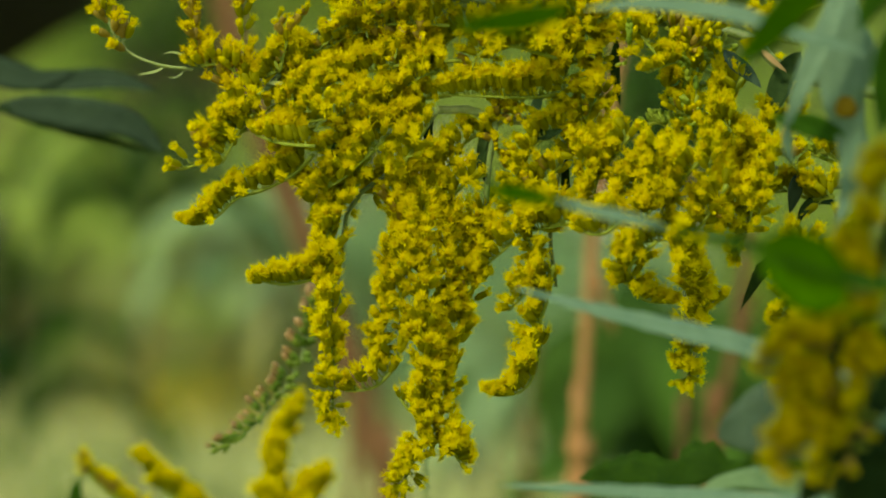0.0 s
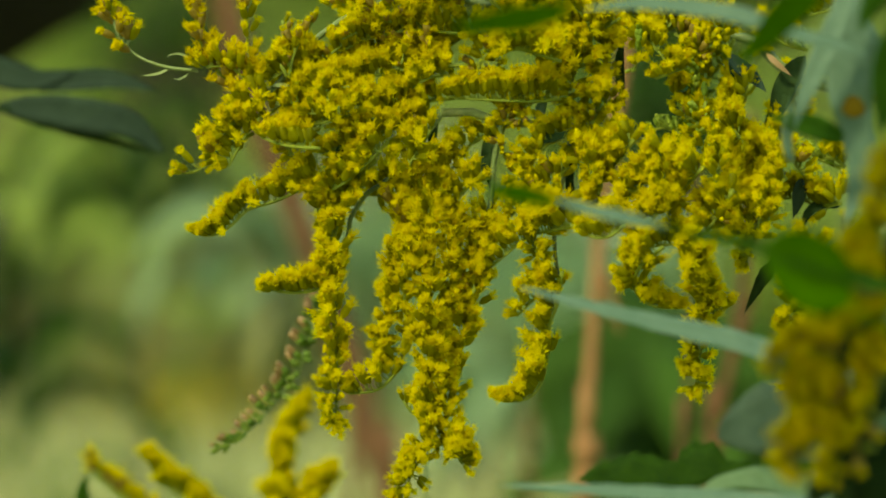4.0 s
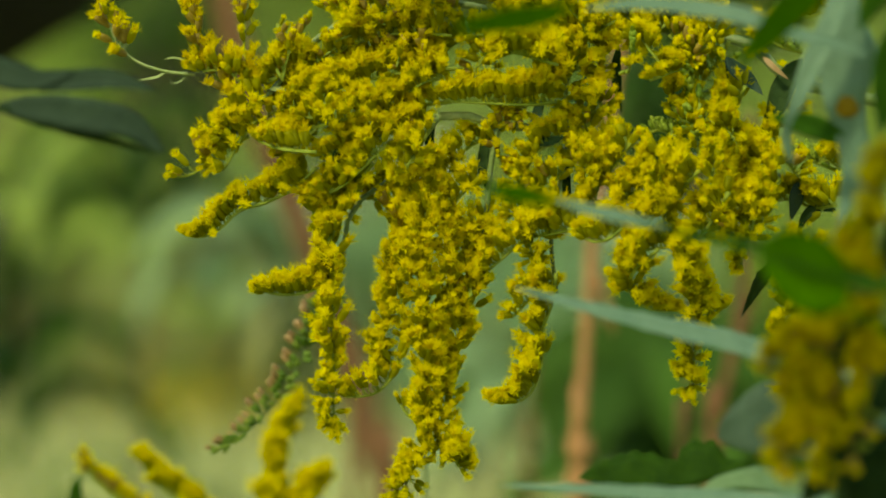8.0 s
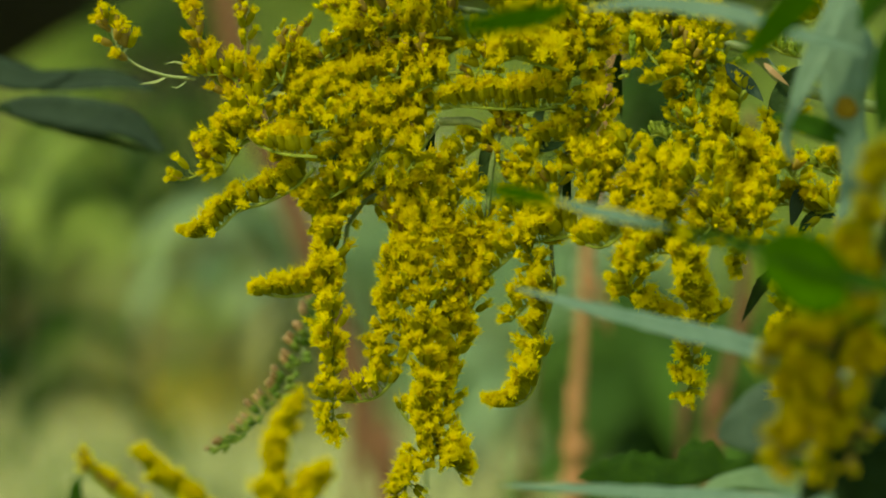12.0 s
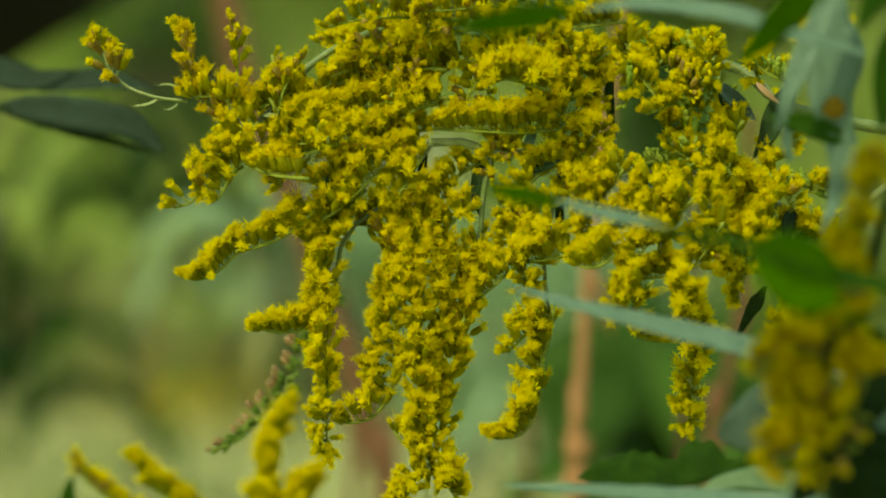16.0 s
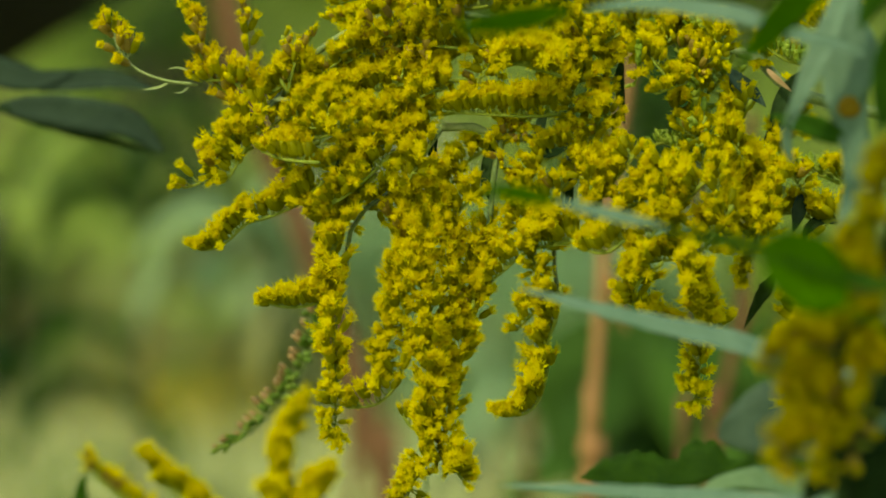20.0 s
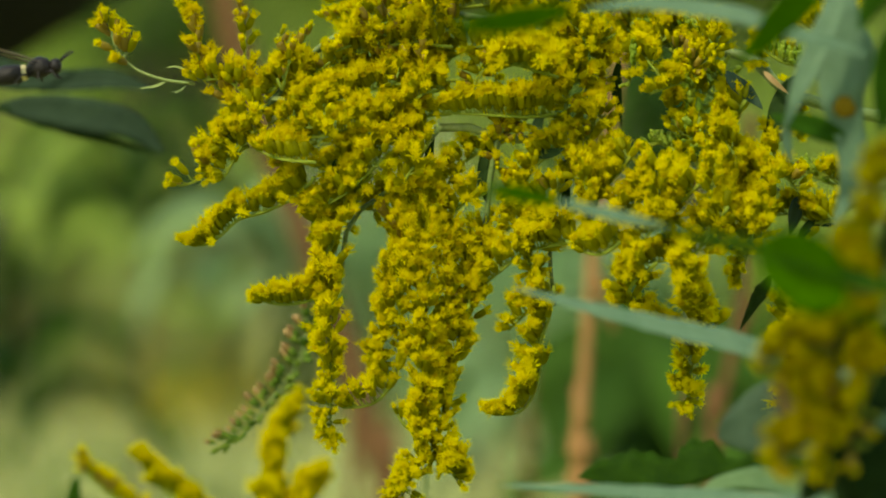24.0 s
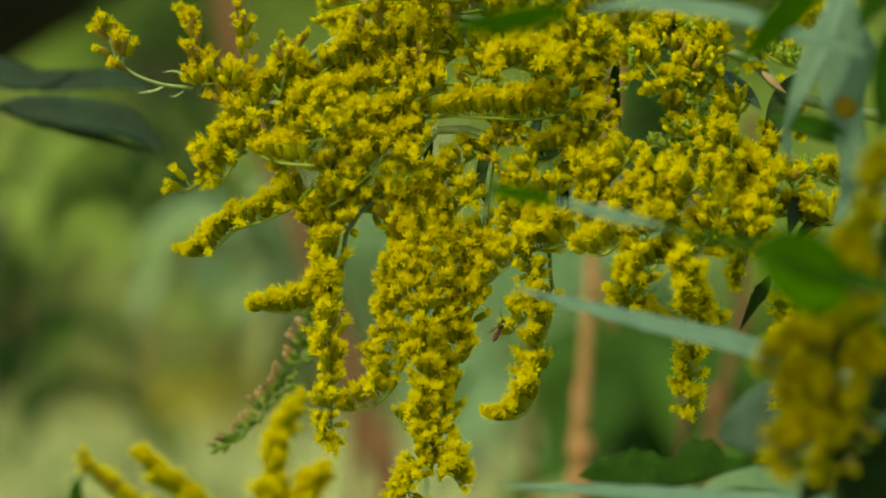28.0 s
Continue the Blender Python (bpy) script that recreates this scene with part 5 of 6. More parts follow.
upper_blade = leaf(herb, [(0.1289, 1.1600, 1.2846), (0.1056, 1.1600, 1.2898), (0.0849, 1.1600, 1.2962), (0.0668, 1.1600, 1.3014), (0.0564, 1.1600, 1.3034), (0.0447, 1.1600, 1.3060)], 0.0024, leaf_mat, name="blade", facing=(0.1, -1, 0.7), fold=0.2, shape=SLIM, label="long narrow green leaf blade")
leaf(herb, [(0.0557, 1.2600, 1.3055), (0.0472, 1.2600, 1.3072), (0.0374, 1.2600, 1.3094), (0.0269, 1.2600, 1.3125)], 0.0019, blue_leaf_mat, name="blade_tip", facing=(0.1, -1, 0.7), fold=0.2, shape=SLIM, label="pale turned underside of the blade")
leaf(herb, [(0.0265, 1.1800, 1.3109), (0.0232, 1.1800, 1.3117), (0.0166, 1.1800, 1.3130), (0.0093, 1.1800, 1.3141)], 0.0024, vivid_leaf_mat, name="blade_tip", facing=(0.1, -1, 0.4), fold=0.2, shape=SLIM, label="vivid green end of the blade")
round_leaf = leaf(herb, [(0.1108, 1.1600, 1.2742), (0.1024, 1.1600, 1.2807), (0.0914, 1.1600, 1.2877), (0.0868, 1.1600, 1.2913), (0.0823, 1.1600, 1.2952), (0.0778, 1.1600, 1.2988), (0.0738, 1.1600, 1.3022)], 0.0086, vivid_leaf_mat, facing=(0.1, -1, 0.1), shape=table((0, 0.03), (0.50, 0.05), (0.52, 0.35), (0.57, 0.72), (0.66, 0.95), (0.78, 1.0), (0.88, 0.86), (0.96, 0.58), (1, 0.05)), label="rounded vivid green leaf")
leaf(herb, [(0.1057, 1.2700, 1.3486), (0.0986, 1.2700, 1.3512), (0.0887, 1.2700, 1.3537), (0.0731, 1.2700, 1.3588), (0.0519, 1.2700, 1.3614), (0.0349, 1.2700, 1.3602)], 0.0026, blue_leaf_mat, name="blade", facing=(0.1, -1, 0.6), fold=0.2, shape=SLIM)
leaf(herb, [(0.0295, 1.1700, 1.3558), (0.0243, 1.1700, 1.3542), (0.0191, 1.1700, 1.3531), (0.0099, 1.1700, 1.3518), (0.0021, 1.1700, 1.3516)], 0.0034, vivid_leaf_mat, name="blade", facing=(0, -1, 0.4), shape=SLIM)
leaf(herb, [(0.0959, 1.2000, 1.3671), (0.0878, 1.2000, 1.3617), (0.0812, 1.2000, 1.3557), (0.0758, 1.2000, 1.3497), (0.0698, 1.2000, 1.3441)], 0.0040, vivid_leaf_mat, name="blade", facing=(0.3, -1, 0.3), shape=SLIM)
broad_leaf = leaf(herb, [(0.1039, 1.3000, 1.3698), (0.1027, 1.3000, 1.3596), (0.1039, 1.3000, 1.3495), (0.1030, 1.3000, 1.3393), (0.1050, 1.3000, 1.3292), (0.1062, 1.3000, 1.3205), (0.1030, 1.3000, 1.3103), (0.1004, 1.3000, 1.3042)], 0.0080, blue_leaf_mat, facing=(-0.1, -1, 0.15), fold=0.12, label="broad drooping bluish-green leaf with a rust spot", spots=((0.52, 0.0004, 0.0030),), shape=table((0, 0.3), (0.14, 0.62), (0.30, 1.0), (0.48, 0.68), (0.60, 0.52), (0.74, 0.52), (0.88, 0.24), (1, 0.02)))
narrow_leaf = leaf(herb, [(0.1033, 1.2900, 1.3678), (0.0999, 1.2900, 1.3592), (0.0961, 1.2900, 1.3505), (0.0924, 1.2900, 1.3426), (0.0898, 1.2900, 1.3361), (0.0878, 1.2900, 1.3301)], 0.0034, blue_leaf_mat, facing=(-0.3, -1, 0.1), fold=0.3, label="narrow drooping bluish-green leaf")
leaf(herb, [(0.1323, 1.2400, 1.3555), (0.1212, 1.2400, 1.3555), (0.1129, 1.2400, 1.3500), (0.1088, 1.2400, 1.3403), (0.1074, 1.2400, 1.3278)], 0.0060, leaf_mat, facing=(0.1, -1, 0.1))
leaf(herb, [(0.1268, 1.2400, 1.3666), (0.1184, 1.2400, 1.3693), (0.1088, 1.2400, 1.3652), (0.1046, 1.2400, 1.3596), (0.1018, 1.2400, 1.3527)], 0.0040, leaf_mat, facing=(0.1, -1, 0.1))

stem(herb, [(0.1302, 1.2200, 1.3696), (0.1179, 1.2200, 1.3723), (0.1084, 1.2200, 1.3709), (0.0975, 1.2200, 1.3702)], 0.0014, 0.0010, stalk_mat, "leaf_stalk")
# unseen upper leaves of the weed, added to shade the near goldenrod
for k, (x, y, z, n, turn) in enumerate(((0.06, 1.10, 1.392, 0.09, 190), (0.05, 1.065, 1.398, 0.09, 180), (0.06, 1.03, 1.405, 0.09, 175), (0.02, 1.08, 1.412, 0.08, 190), (0.10, 1.08, 1.415, 0.08, 185), (0.09, 1.05, 1.43, 0.09, 170), (0.11, 1.12, 1.425, 0.08, 200), (0.12, 1.05, 1.46, 0.10, 230))):
    o, a = Vector((x, y + 0.055, z)), radians(turn)
    w = Vector((math.cos(a), math.sin(a), 0))
    leaf(herb, [o, o + w * n * 0.35 + Vector((0, 0, 0.012)), o + w * n * 0.7 + Vector((0, 0, 0.010)), o + w * n - Vector((0, 0, 0.004))], 0.019, leaf_mat, facing=(0.1, -0.3, 1), fold=0.2)
    stem(herb, [(0.193, 1.24, z - 0.03), (0.16, 1.18, z - 0.005), tuple(o)], 0.0013, 0.0008, stalk_mat, "leaf_stalk")
leaf(herb, [(0.1039, 1.3000, 1.3277), (0.0952, 1.3000, 1.3313), (0.0894, 1.3000, 1.3328), (0.0836, 1.3000, 1.3342)], 0.0030, leaf_mat, facing=(0.1, -1, 0.1))
leaf(herb, [(0.0894, 1.3000, 1.3219), (0.0882, 1.3000, 1.3277), (0.0888, 1.3000, 1.3335), (0.0897, 1.3000, 1.3393)], 0.0016, blue_leaf_mat, facing=(0.4, -1, 0.1))
leaf(herb, [(0.1247, 1.2200, 1.2613), (0.1165, 1.2200, 1.2604), (0.1104, 1.2200, 1.2590), (0.1040, 1.2200, 1.2571)], 0.0050, blue_leaf_mat, facing=(0.1, -1, 0.2))

# ---- lobed and broad leaves low in the corner ----
weed = thing("mugwort", (0.17, 1.36, 0), "mugwort with dark lobed green leaves low beside the goldenrod", "herb")
stem(weed, [(0.17, 1.36, -0.02), (0.168, 1.36, 0.6)] + [(0.1314, 1.3600, 1.2000), (0.1238, 1.3600, 1.2303), (0.1178, 1.3600, 1.2379)], 0.0024, 0.0016, stalk_mat)
lobed = leaf(weed, [(0.1165, 1.3450, 1.2422), (0.0924, 1.3450, 1.2425), (0.0774, 1.3450, 1.2419), (0.0624, 1.3450, 1.2401), (0.0474, 1.3450, 1.2392), (0.0357, 1.3450, 1.2392)], 0.0100, lobed_leaf_mat, facing=(0, -1, 0.35), fold=0.05, teeth=19, tooth=0.2, label="dark green deeply lobed leaf", shape=table((0, 0.05), (0.30, 0.18), (0.46, 0.22), (0.50, 0.30), (0.51, 0.62), (0.54, 0.88), (0.60, 0.98), (0.64, 0.92), (0.67, 0.40), (0.70, 0.45), (0.73, 0.68), (0.80, 0.80), (0.86, 0.72), (0.93, 0.48), (1, 0.02)), under=table((0, 0.05), (0.3, 0.15), (0.5, 0.22), (0.66, 0.42), (0.85, 0.3), (1, 0.02)))
leaf(weed, [(0.1545, 1.5800, 1.2367), (0.1368, 1.5800, 1.2385), (0.1210, 1.5800, 1.2420), (0.1051, 1.5800, 1.2464), (0.0857, 1.5800, 1.2416)], 0.0150, grey_leaf_mat, facing=(0, -1, 0.3), fold=0.1, label="broad grey-green leaf", shape=lambda s: (0.8 if s < 0.45 else 0.8 + 0.2 * math.sin((s - 0.45) * 6)) * max(0.01, 1 - s ** 5) ** 0.6)
leaf(weed, [(0.1184, 1.3000, 1.2334), (0.1039, 1.3000, 1.2341), (0.0749, 1.3000, 1.2357), (0.0458, 1.3000, 1.2375), (0.0139, 1.3000, 1.2395)], 0.0026, blue_leaf_mat, name="blade", facing=(0, -0.8, 0.8), shape=SLIM, label="pale grey-green leaf blade")
leaf(weed, [(0.1053, 1.3200, 1.2346), (0.0906, 1.3200, 1.2383), (0.0817, 1.3200, 1.2398), (0.0729, 1.3200, 1.2389), (0.0655, 1.3200, 1.2362)], 0.0044, pale_leaf_mat, facing=(0, -0.8, 0.8), label="pale underside of a folded green leaf")
leaf(weed, [(0.1241, 1.3300, 1.2348), (0.1122, 1.3300, 1.2348), (0.1018, 1.3300, 1.2354), (0.0914, 1.3300, 1.2360)], 0.0055, leaf_mat, facing=(0, -0.8, 0.8))
# The corner's shade is put into the near-black colour of these leaves.
leaf(weed, [(0.1194, 1.2500, 1.2360), (0.1110, 1.2500, 1.2416), (0.1041, 1.2500, 1.2457), (0.0957, 1.2500, 1.2499)], 0.0105, shade_leaf_mat, facing=(0, -1, 0.2), fold=0.1)
leaf(weed, [(0.1218, 1.2600, 1.2439), (0.1147, 1.2600, 1.2397), (0.1063, 1.2600, 1.2383), (0.0965, 1.2600, 1.2369)], 0.0080, shade_leaf_mat, facing=(0, -1, 0.2), fold=0.1)
leaf(weed, [(0.1213, 1.2700, 1.2520), (0.1142, 1.2700, 1.2576), (0.1086, 1.2700, 1.2647), (0.1043, 1.2700, 1.2746)], 0.0080, shade_leaf_mat, facing=(0.2, -1, 0.1), fold=0.1)

# ---- broad slate leaves at the other side ----
nettle = thing("broadleaf_weed", (-0.20, 1.56, 0), "weed with broad toothed slate-green leaves", "herb")
stem(nettle, [(-0.20, 1.56, -0.02), (-0.205, 1.56, 0.6), (-0.20, 1.56, 1.1)] + [(-0.1817, 1.5600, 1.2897), (-0.1783, 1.5600, 1.3333), (-0.1748, 1.5600, 1.3663)], 0.0030, 0.0020, stalk_mat)
stem(nettle, [(-0.1800, 1.5600, 1.3333), (-0.1657, 1.5900, 1.3428), (-0.1507, 1.6000, 1.3448), (-0.1364, 1.6000, 1.3439)], 0.0012, 0.0010, dark_leaf_mat, "leaf_stalk")
leaf(nettle, [(-0.1400, 1.6000, 1.3448), (-0.1311, 1.6000, 1.3445), (-0.1221, 1.6000, 1.3436), (-0.1114, 1.6000, 1.3418), (-0.0989, 1.6000, 1.3391), (-0.0886, 1.6000, 1.3309)], 0.0056, slate_leaf_mat, facing=(0, -1, 0.25), fold=0.2, label="broad slate-green leaf", shape=lambda s: max(0.03, math.sin(math.pi * min(1, 0.03 + s * 0.97))) ** 0.6)
leaf(nettle, [(-0.1402, 1.6020, 1.3438), (-0.1294, 1.6020, 1.3408), (-0.1187, 1.6020, 1.3377), (-0.1044, 1.6020, 1.3341), (-0.0892, 1.6020, 1.3299)], 0.0016, shade_leaf_mat, name="leaf_edge", facing=(0, -1, 0.1), label="curled dark green leaf edge")
leaf(nettle, [(-0.1305, 1.6150, 1.3510), (-0.1197, 1.6150, 1.3532), (-0.1052, 1.6150, 1.3537), (-0.0908, 1.6150, 1.3503)], 0.0036, slate_leaf_mat, facing=(0, -1, 0.3), fold=0.3)
leaf(nettle, [(-0.1629, 1.6150, 1.3615), (-0.1521, 1.6150, 1.3588), (-0.1413, 1.6150, 1.3560), (-0.1287, 1.6150, 1.3539), (-0.1171, 1.6150, 1.3571)], 0.0052, slate_leaf_mat, facing=(0, -1, 0.3), fold=0.2)


# ---- insects that visit the flowers ----
def ball(bm, centre, radii, mat, sides=12, rings=8):
    """An egg-shaped body; radii along x, y, z."""
    grid = []
    for i in range(1, rings):
        a = math.pi * i / rings
        grid.append([bm.verts.new((centre[0] + radii[0] * math.cos(a), centre[1] + radii[1] * math.sin(a) * math.cos(2 * math.pi * k / sides), centre[2] + radii[2] * math.sin(a) * math.sin(2 * math.pi * k / sides))) for k in range(sides)])
    for a, b in zip(grid, grid[1:]):
        for k in range(sides):
            bm.faces.new((a[k], a[(k + 1) % sides], b[(k + 1) % sides], b[k])).material_index = mat
    for ring, x in ((grid[0], radii[0]), (grid[-1], -radii[0])):
        tip = bm.verts.new((centre[0] + x, centre[1], centre[2]))
        for k in range(sides):
            bm.faces.new((ring[k], ring[(k + 1) % sides], tip)).material_index = mat


def insect(name, label, category, k, body, tail, bands, plump, feeler=1.0, leg=1.0, stripe=None):
    """Head, thorax, waisted tail with bands, four wings, feelers and six legs; forward is +x, k its scale (1: 10 mm long)."""
    t = thing(name, (0, 0, 0), label, category)
    mm = 0.001 * k

    def bit(n, build, mats, lab=""):
        bm = bmesh.new()
        build(bm)
        return part(n, finish(bm, n, mats), t, (0, 0, 0), lab)

    bit("head", lambda bm: ball(bm, (2.6 * mm, 0, 0.1 * mm), (0.75 * mm, 1.0 * mm, 0.95 * mm), 0), [body])
    bit("thorax", lambda bm: ball(bm, (0.6 * mm, 0, 0.2 * mm), (1.6 * mm, 1.25 * mm * plump, 1.3 * mm * plump), 0), [body])
    tail_part = bit("abdomen", lambda bm: ball(bm, (-3.2 * mm, 0, -0.2 * mm), (2.7 * mm, 1.25 * mm * plump, 1.2 * mm * plump), 0), [tail])
    for x, w in bands:
        bm = bmesh.new()
        r = 1.22 * plump * math.sqrt(max(0.05, 1 - ((x + 3.2) / 2.7) ** 2)) + 0.05
        lathe(bm, [(r * mm * 0.9, -w * mm), (r * mm, -w * 0.5 * mm), (r * mm, w * 0.5 * mm), (r * mm * 0.9, w * mm)], 12, 0, pose(x * mm, 0, -0.2 * mm, 0, 90, 0))
        o = new("band", finish(bm, "band", [stripe or wasp_band_mat]))
        o.parent = tail_part
    for side in (-1, 1):
        for n, x, length, up in (("fore_wing", 0.8, 6.5, 0.9), ("hind_wing", 0.2, 4.6, 0.7)):
            bm = bmesh.new()
            a = Vector((-0.75, side * 0.55, 0.35)).normalized()
            b = Vector((0.5, side * 0.3, -0.1)).normalized()
            root = Vector((x, side * 0.9, up)) * mm
            rows = [(0, 0.1), (0.3, 0.7), (0.6, 1.05), (0.85, 0.9), (1, 0.2)]
            top = [(bm.verts.new(root + a * s * length * mm + b * w * mm * 0.5), bm.verts.new(root + a * s * length * mm - b * w * mm * 0.9)) for s, w in rows]
            low = [(bm.verts.new(p.co - Vector((0, 0, 0.04 * mm))), bm.verts.new(q.co - Vector((0, 0, 0.04 * mm)))) for p, q in top]
            for i in range(len(rows) - 1):
                bm.faces.new((top[i][0], top[i][1], top[i + 1][1], top[i + 1][0]))
                bm.faces.new((low[i][0], low[i + 1][0], low[i + 1][1], low[i][1]))
                for q in (0, 1):
                    bm.faces.new((top[i][q], top[i + 1][q], low[i + 1][q], low[i][q]))
            part(n, finish(bm, n, [wing_mat]), t, (0, 0, 0), "smoky see-through wing")
        bit("antenna", lambda bm: tube(bm, spline([Vector((3.1, side * 0.4, 0.5)) * mm, Vector((3.1 + 0.8 * feeler, side * 0.8, 0.5 + 1.1 * feeler ** 2)) * mm, Vector((3.1 + 1.9 * feeler, side * 1.1, 0.5 + 2.1 * feeler ** 2)) * mm, Vector((3.1 + 2.8 * feeler, side * 1.2, 0.5 + 2.9 * feeler ** 2)) * mm], 0.4 * mm), 0.13 * mm, 0.09 * mm, 6), [body])
        for x, reach in ((1.4, 1.5), (0.5, 0.0), (-0.4, -2.2)):
            bit("leg", lambda bm: tube(bm, [Vector((x, side * 0.7, -0.6)) * mm, Vector((x + reach * 0.5, side * (0.7 + 1.3 * leg), -0.6 + 0.3 * leg)) * mm, Vector((x + reach * 0.8, side * (0.7 + 1.6 * leg), -0.6 - 1.3 * leg)) * mm, Vector((x + reach, side * (0.7 + 1.9 * leg), -0.6 - 2.0 * leg)) * mm], 0.2 * mm, 0.08 * mm, 6), [body])
    return t


bee = insect("bee", "small brown honeybee with dark stripes and smoky wings visiting the flowers", "bee", 0.82, bee_brown_mat, bee_tan_mat, ((-1.5, 0.45), (-2.7, 0.42), (-3.9, 0.4), (-5.0, 0.3)), 1.3, stripe=wasp_dark_mat)
wasp = insect("wasp", "small dark reddish wasp with long feelers on the flowers", "wasp", 0.74, wasp_dark_mat, wasp_rust_mat, (), 0.95)
big_wasp = insect("wasp", "large black wasp with one pale band flying past", "wasp", 2.3, wasp_dark_mat, wasp_dark_mat, ((-1.35, 0.4),), 1.02, 0.62, 0.45)


# ---- motion: wind lifts and lowers the panicle ----
def sway(ob, rows, pivot):
    """Rows of seconds, shift to the right and down in millimetres, turn in degrees about the pivot (world metres)."""
    home, p = ob.matrix_basis.copy(), Vector(pivot)
    walk(ob, [(t, Matrix.Translation((dx / 1000, 0, -dz / 1000)) @ Matrix.Translation(p) @ pose(0, 0, 0, 0, a, 0) @ Matrix.Translation(-p) @ home) for t, dx, dz, a in rows])


def fly(ob, rows):
    """Keys a flight, with steps between the rows so that it never turns far at once."""
    poses = []
    for (t0, p0, e0), (t1, p1, e1) in zip(rows, rows[1:]):
        n = 1 if t1 - t0 < 0.15 else 4
        a, b = pose(0, 0, 0, *e0).to_quaternion(), pose(0, 0, 0, *e1).to_quaternion()
        for i in range(n):
            poses.append((t0 + (t1 - t0) * i / n, Matrix.LocRotScale(Vector(p0).lerp(Vector(p1), i / n), a.slerp(b, i / n), None)))
    poses.append((rows[-1][0], pose(*rows[-1][1], *rows[-1][2])))
    walk(ob, poses)


# where the panicle keeps together and where its ends swing free: x, z, share of the outer swing, of the inner one
SWING = [(-0.0963, 1.3656, 0, 0), (-0.0694, 1.3528, 0, 0), (-0.0739, 1.3261, 0, 0), (-0.0494, 1.3309, 0, 0), (-0.0307, 1.2760, 0, 0), (-0.0315, 1.2493, 0, 0), (-0.0051, 1.2848, 0, 0), (0.0038, 1.2400, 0, 0), (-0.0078, 1.3240, 0, 0), (0.0138, 1.2968, 0, 0), (0.0205, 1.3571, 0, 0), (0.0442, 1.3027, 0, 0), (0.0994, 1.3272, 0, 0), (-0.0694, 1.3075, 1, 0), (-0.0518, 1.2909, 0.75, 0), (-0.0358, 1.3632, 0.6, 0), (0.0162, 1.2608, 0, 1), (0.0258, 1.2824, 0, 1), (0.0290, 1.3333, 0, 0.6), (0.0701, 1.2640, 0, 1), (0.0882, 1.3264, 0, 1), (0.0842, 1.3096, 0, 1), (0.0522, 1.3608, 0, 1), (0.0690, 1.2944, 0, 0.4), (-0.0214, 1.3024, 0, 0), (-0.0150, 1.2640, 0, 0)]


def motions():
    sway(rod, [(0, -0.30, -1.77, -0.16), (0.5, 0.60, -1.69, -0.33), (1, -0.13, -1.43, -0.33), (1.4, -5.44, 9.76, -1.20), (1.5, -0.35, 2.50, -0.09), (2, 1.20, -1.21, 0.41), (2.5, 1.00, -1.34, 0.53), (4.5, 0.87, -0.98, -0.04), (5, 1.13, -1.85, 0.27), (5.5, 2.26, -2.82, -0.27), (6, -0.00, -0.23, 0.05), (6.5, -0.30, 0.67, -0.07), (7, 0.24, 0.52, 0.07), (7.5, -0.06, 0.19, 0.14), (8, 0.00, 0.00, 0.00), (8.1, -4.75, 8.05, -1.30), (8.2, -1.28, 0.32, -0.40), (8.5, -3.98, 6.65, -1.34), (9, -4.75, 8.05, -1.30), (9.5, 1.33, 1.99, 0.14), (10, 0.06, 1.69, 0.11), (10.5, -0.34, -0.47, 0.29), (11, 0.09, 2.25, 0.14), (11.5, -0.38, 2.13, 0.14), (12, 0.08, 1.48, 0.20), (12.5, 0.07, 1.43, 0.16), (14.5, -2.09, 1.20, -0.03), (15, -2.03, 1.92, 0.11), (15.5, -0.80, 4.18, -0.03), (16, -1.97, 7.38, -0.06), (16.5, -1.36, 2.99, 0.04), (17, -0.36, 1.39, 0.25), (17.5, -0.15, 2.21, 0.11), (18, 1.53, 0.85, 0.26), (18.5, 0.88, 1.04, 0.22), (19, -0.59, 4.88, 0.05), (19.5, 1.44, 1.38, 0.24), (20, 0.80, 3.09, 0.22), (20.5, 1.53, 1.72, 0.25), (22.5, -1.13, 2.51, 0.58), (23, -1.58, 8.03, 0.01), (23.5, -0.61, 4.69, -0.13), (24, -0.28, 3.22, 0.55), (24.5, -0.83, 4.52, 0.32), (25, -1.85, 5.83, 0.22), (25.5, -0.51, 4.36, 0.14), (26, -1.36, 7.77, 0.21), (26.5, 0.33, 2.98, 0.34), (27, 0.34, 3.59, 0.25), (27.5, -0.11, 3.70, 0.15), (28, -0.49, 3.88, 0.12)], (0, 1.434, 1.3098))
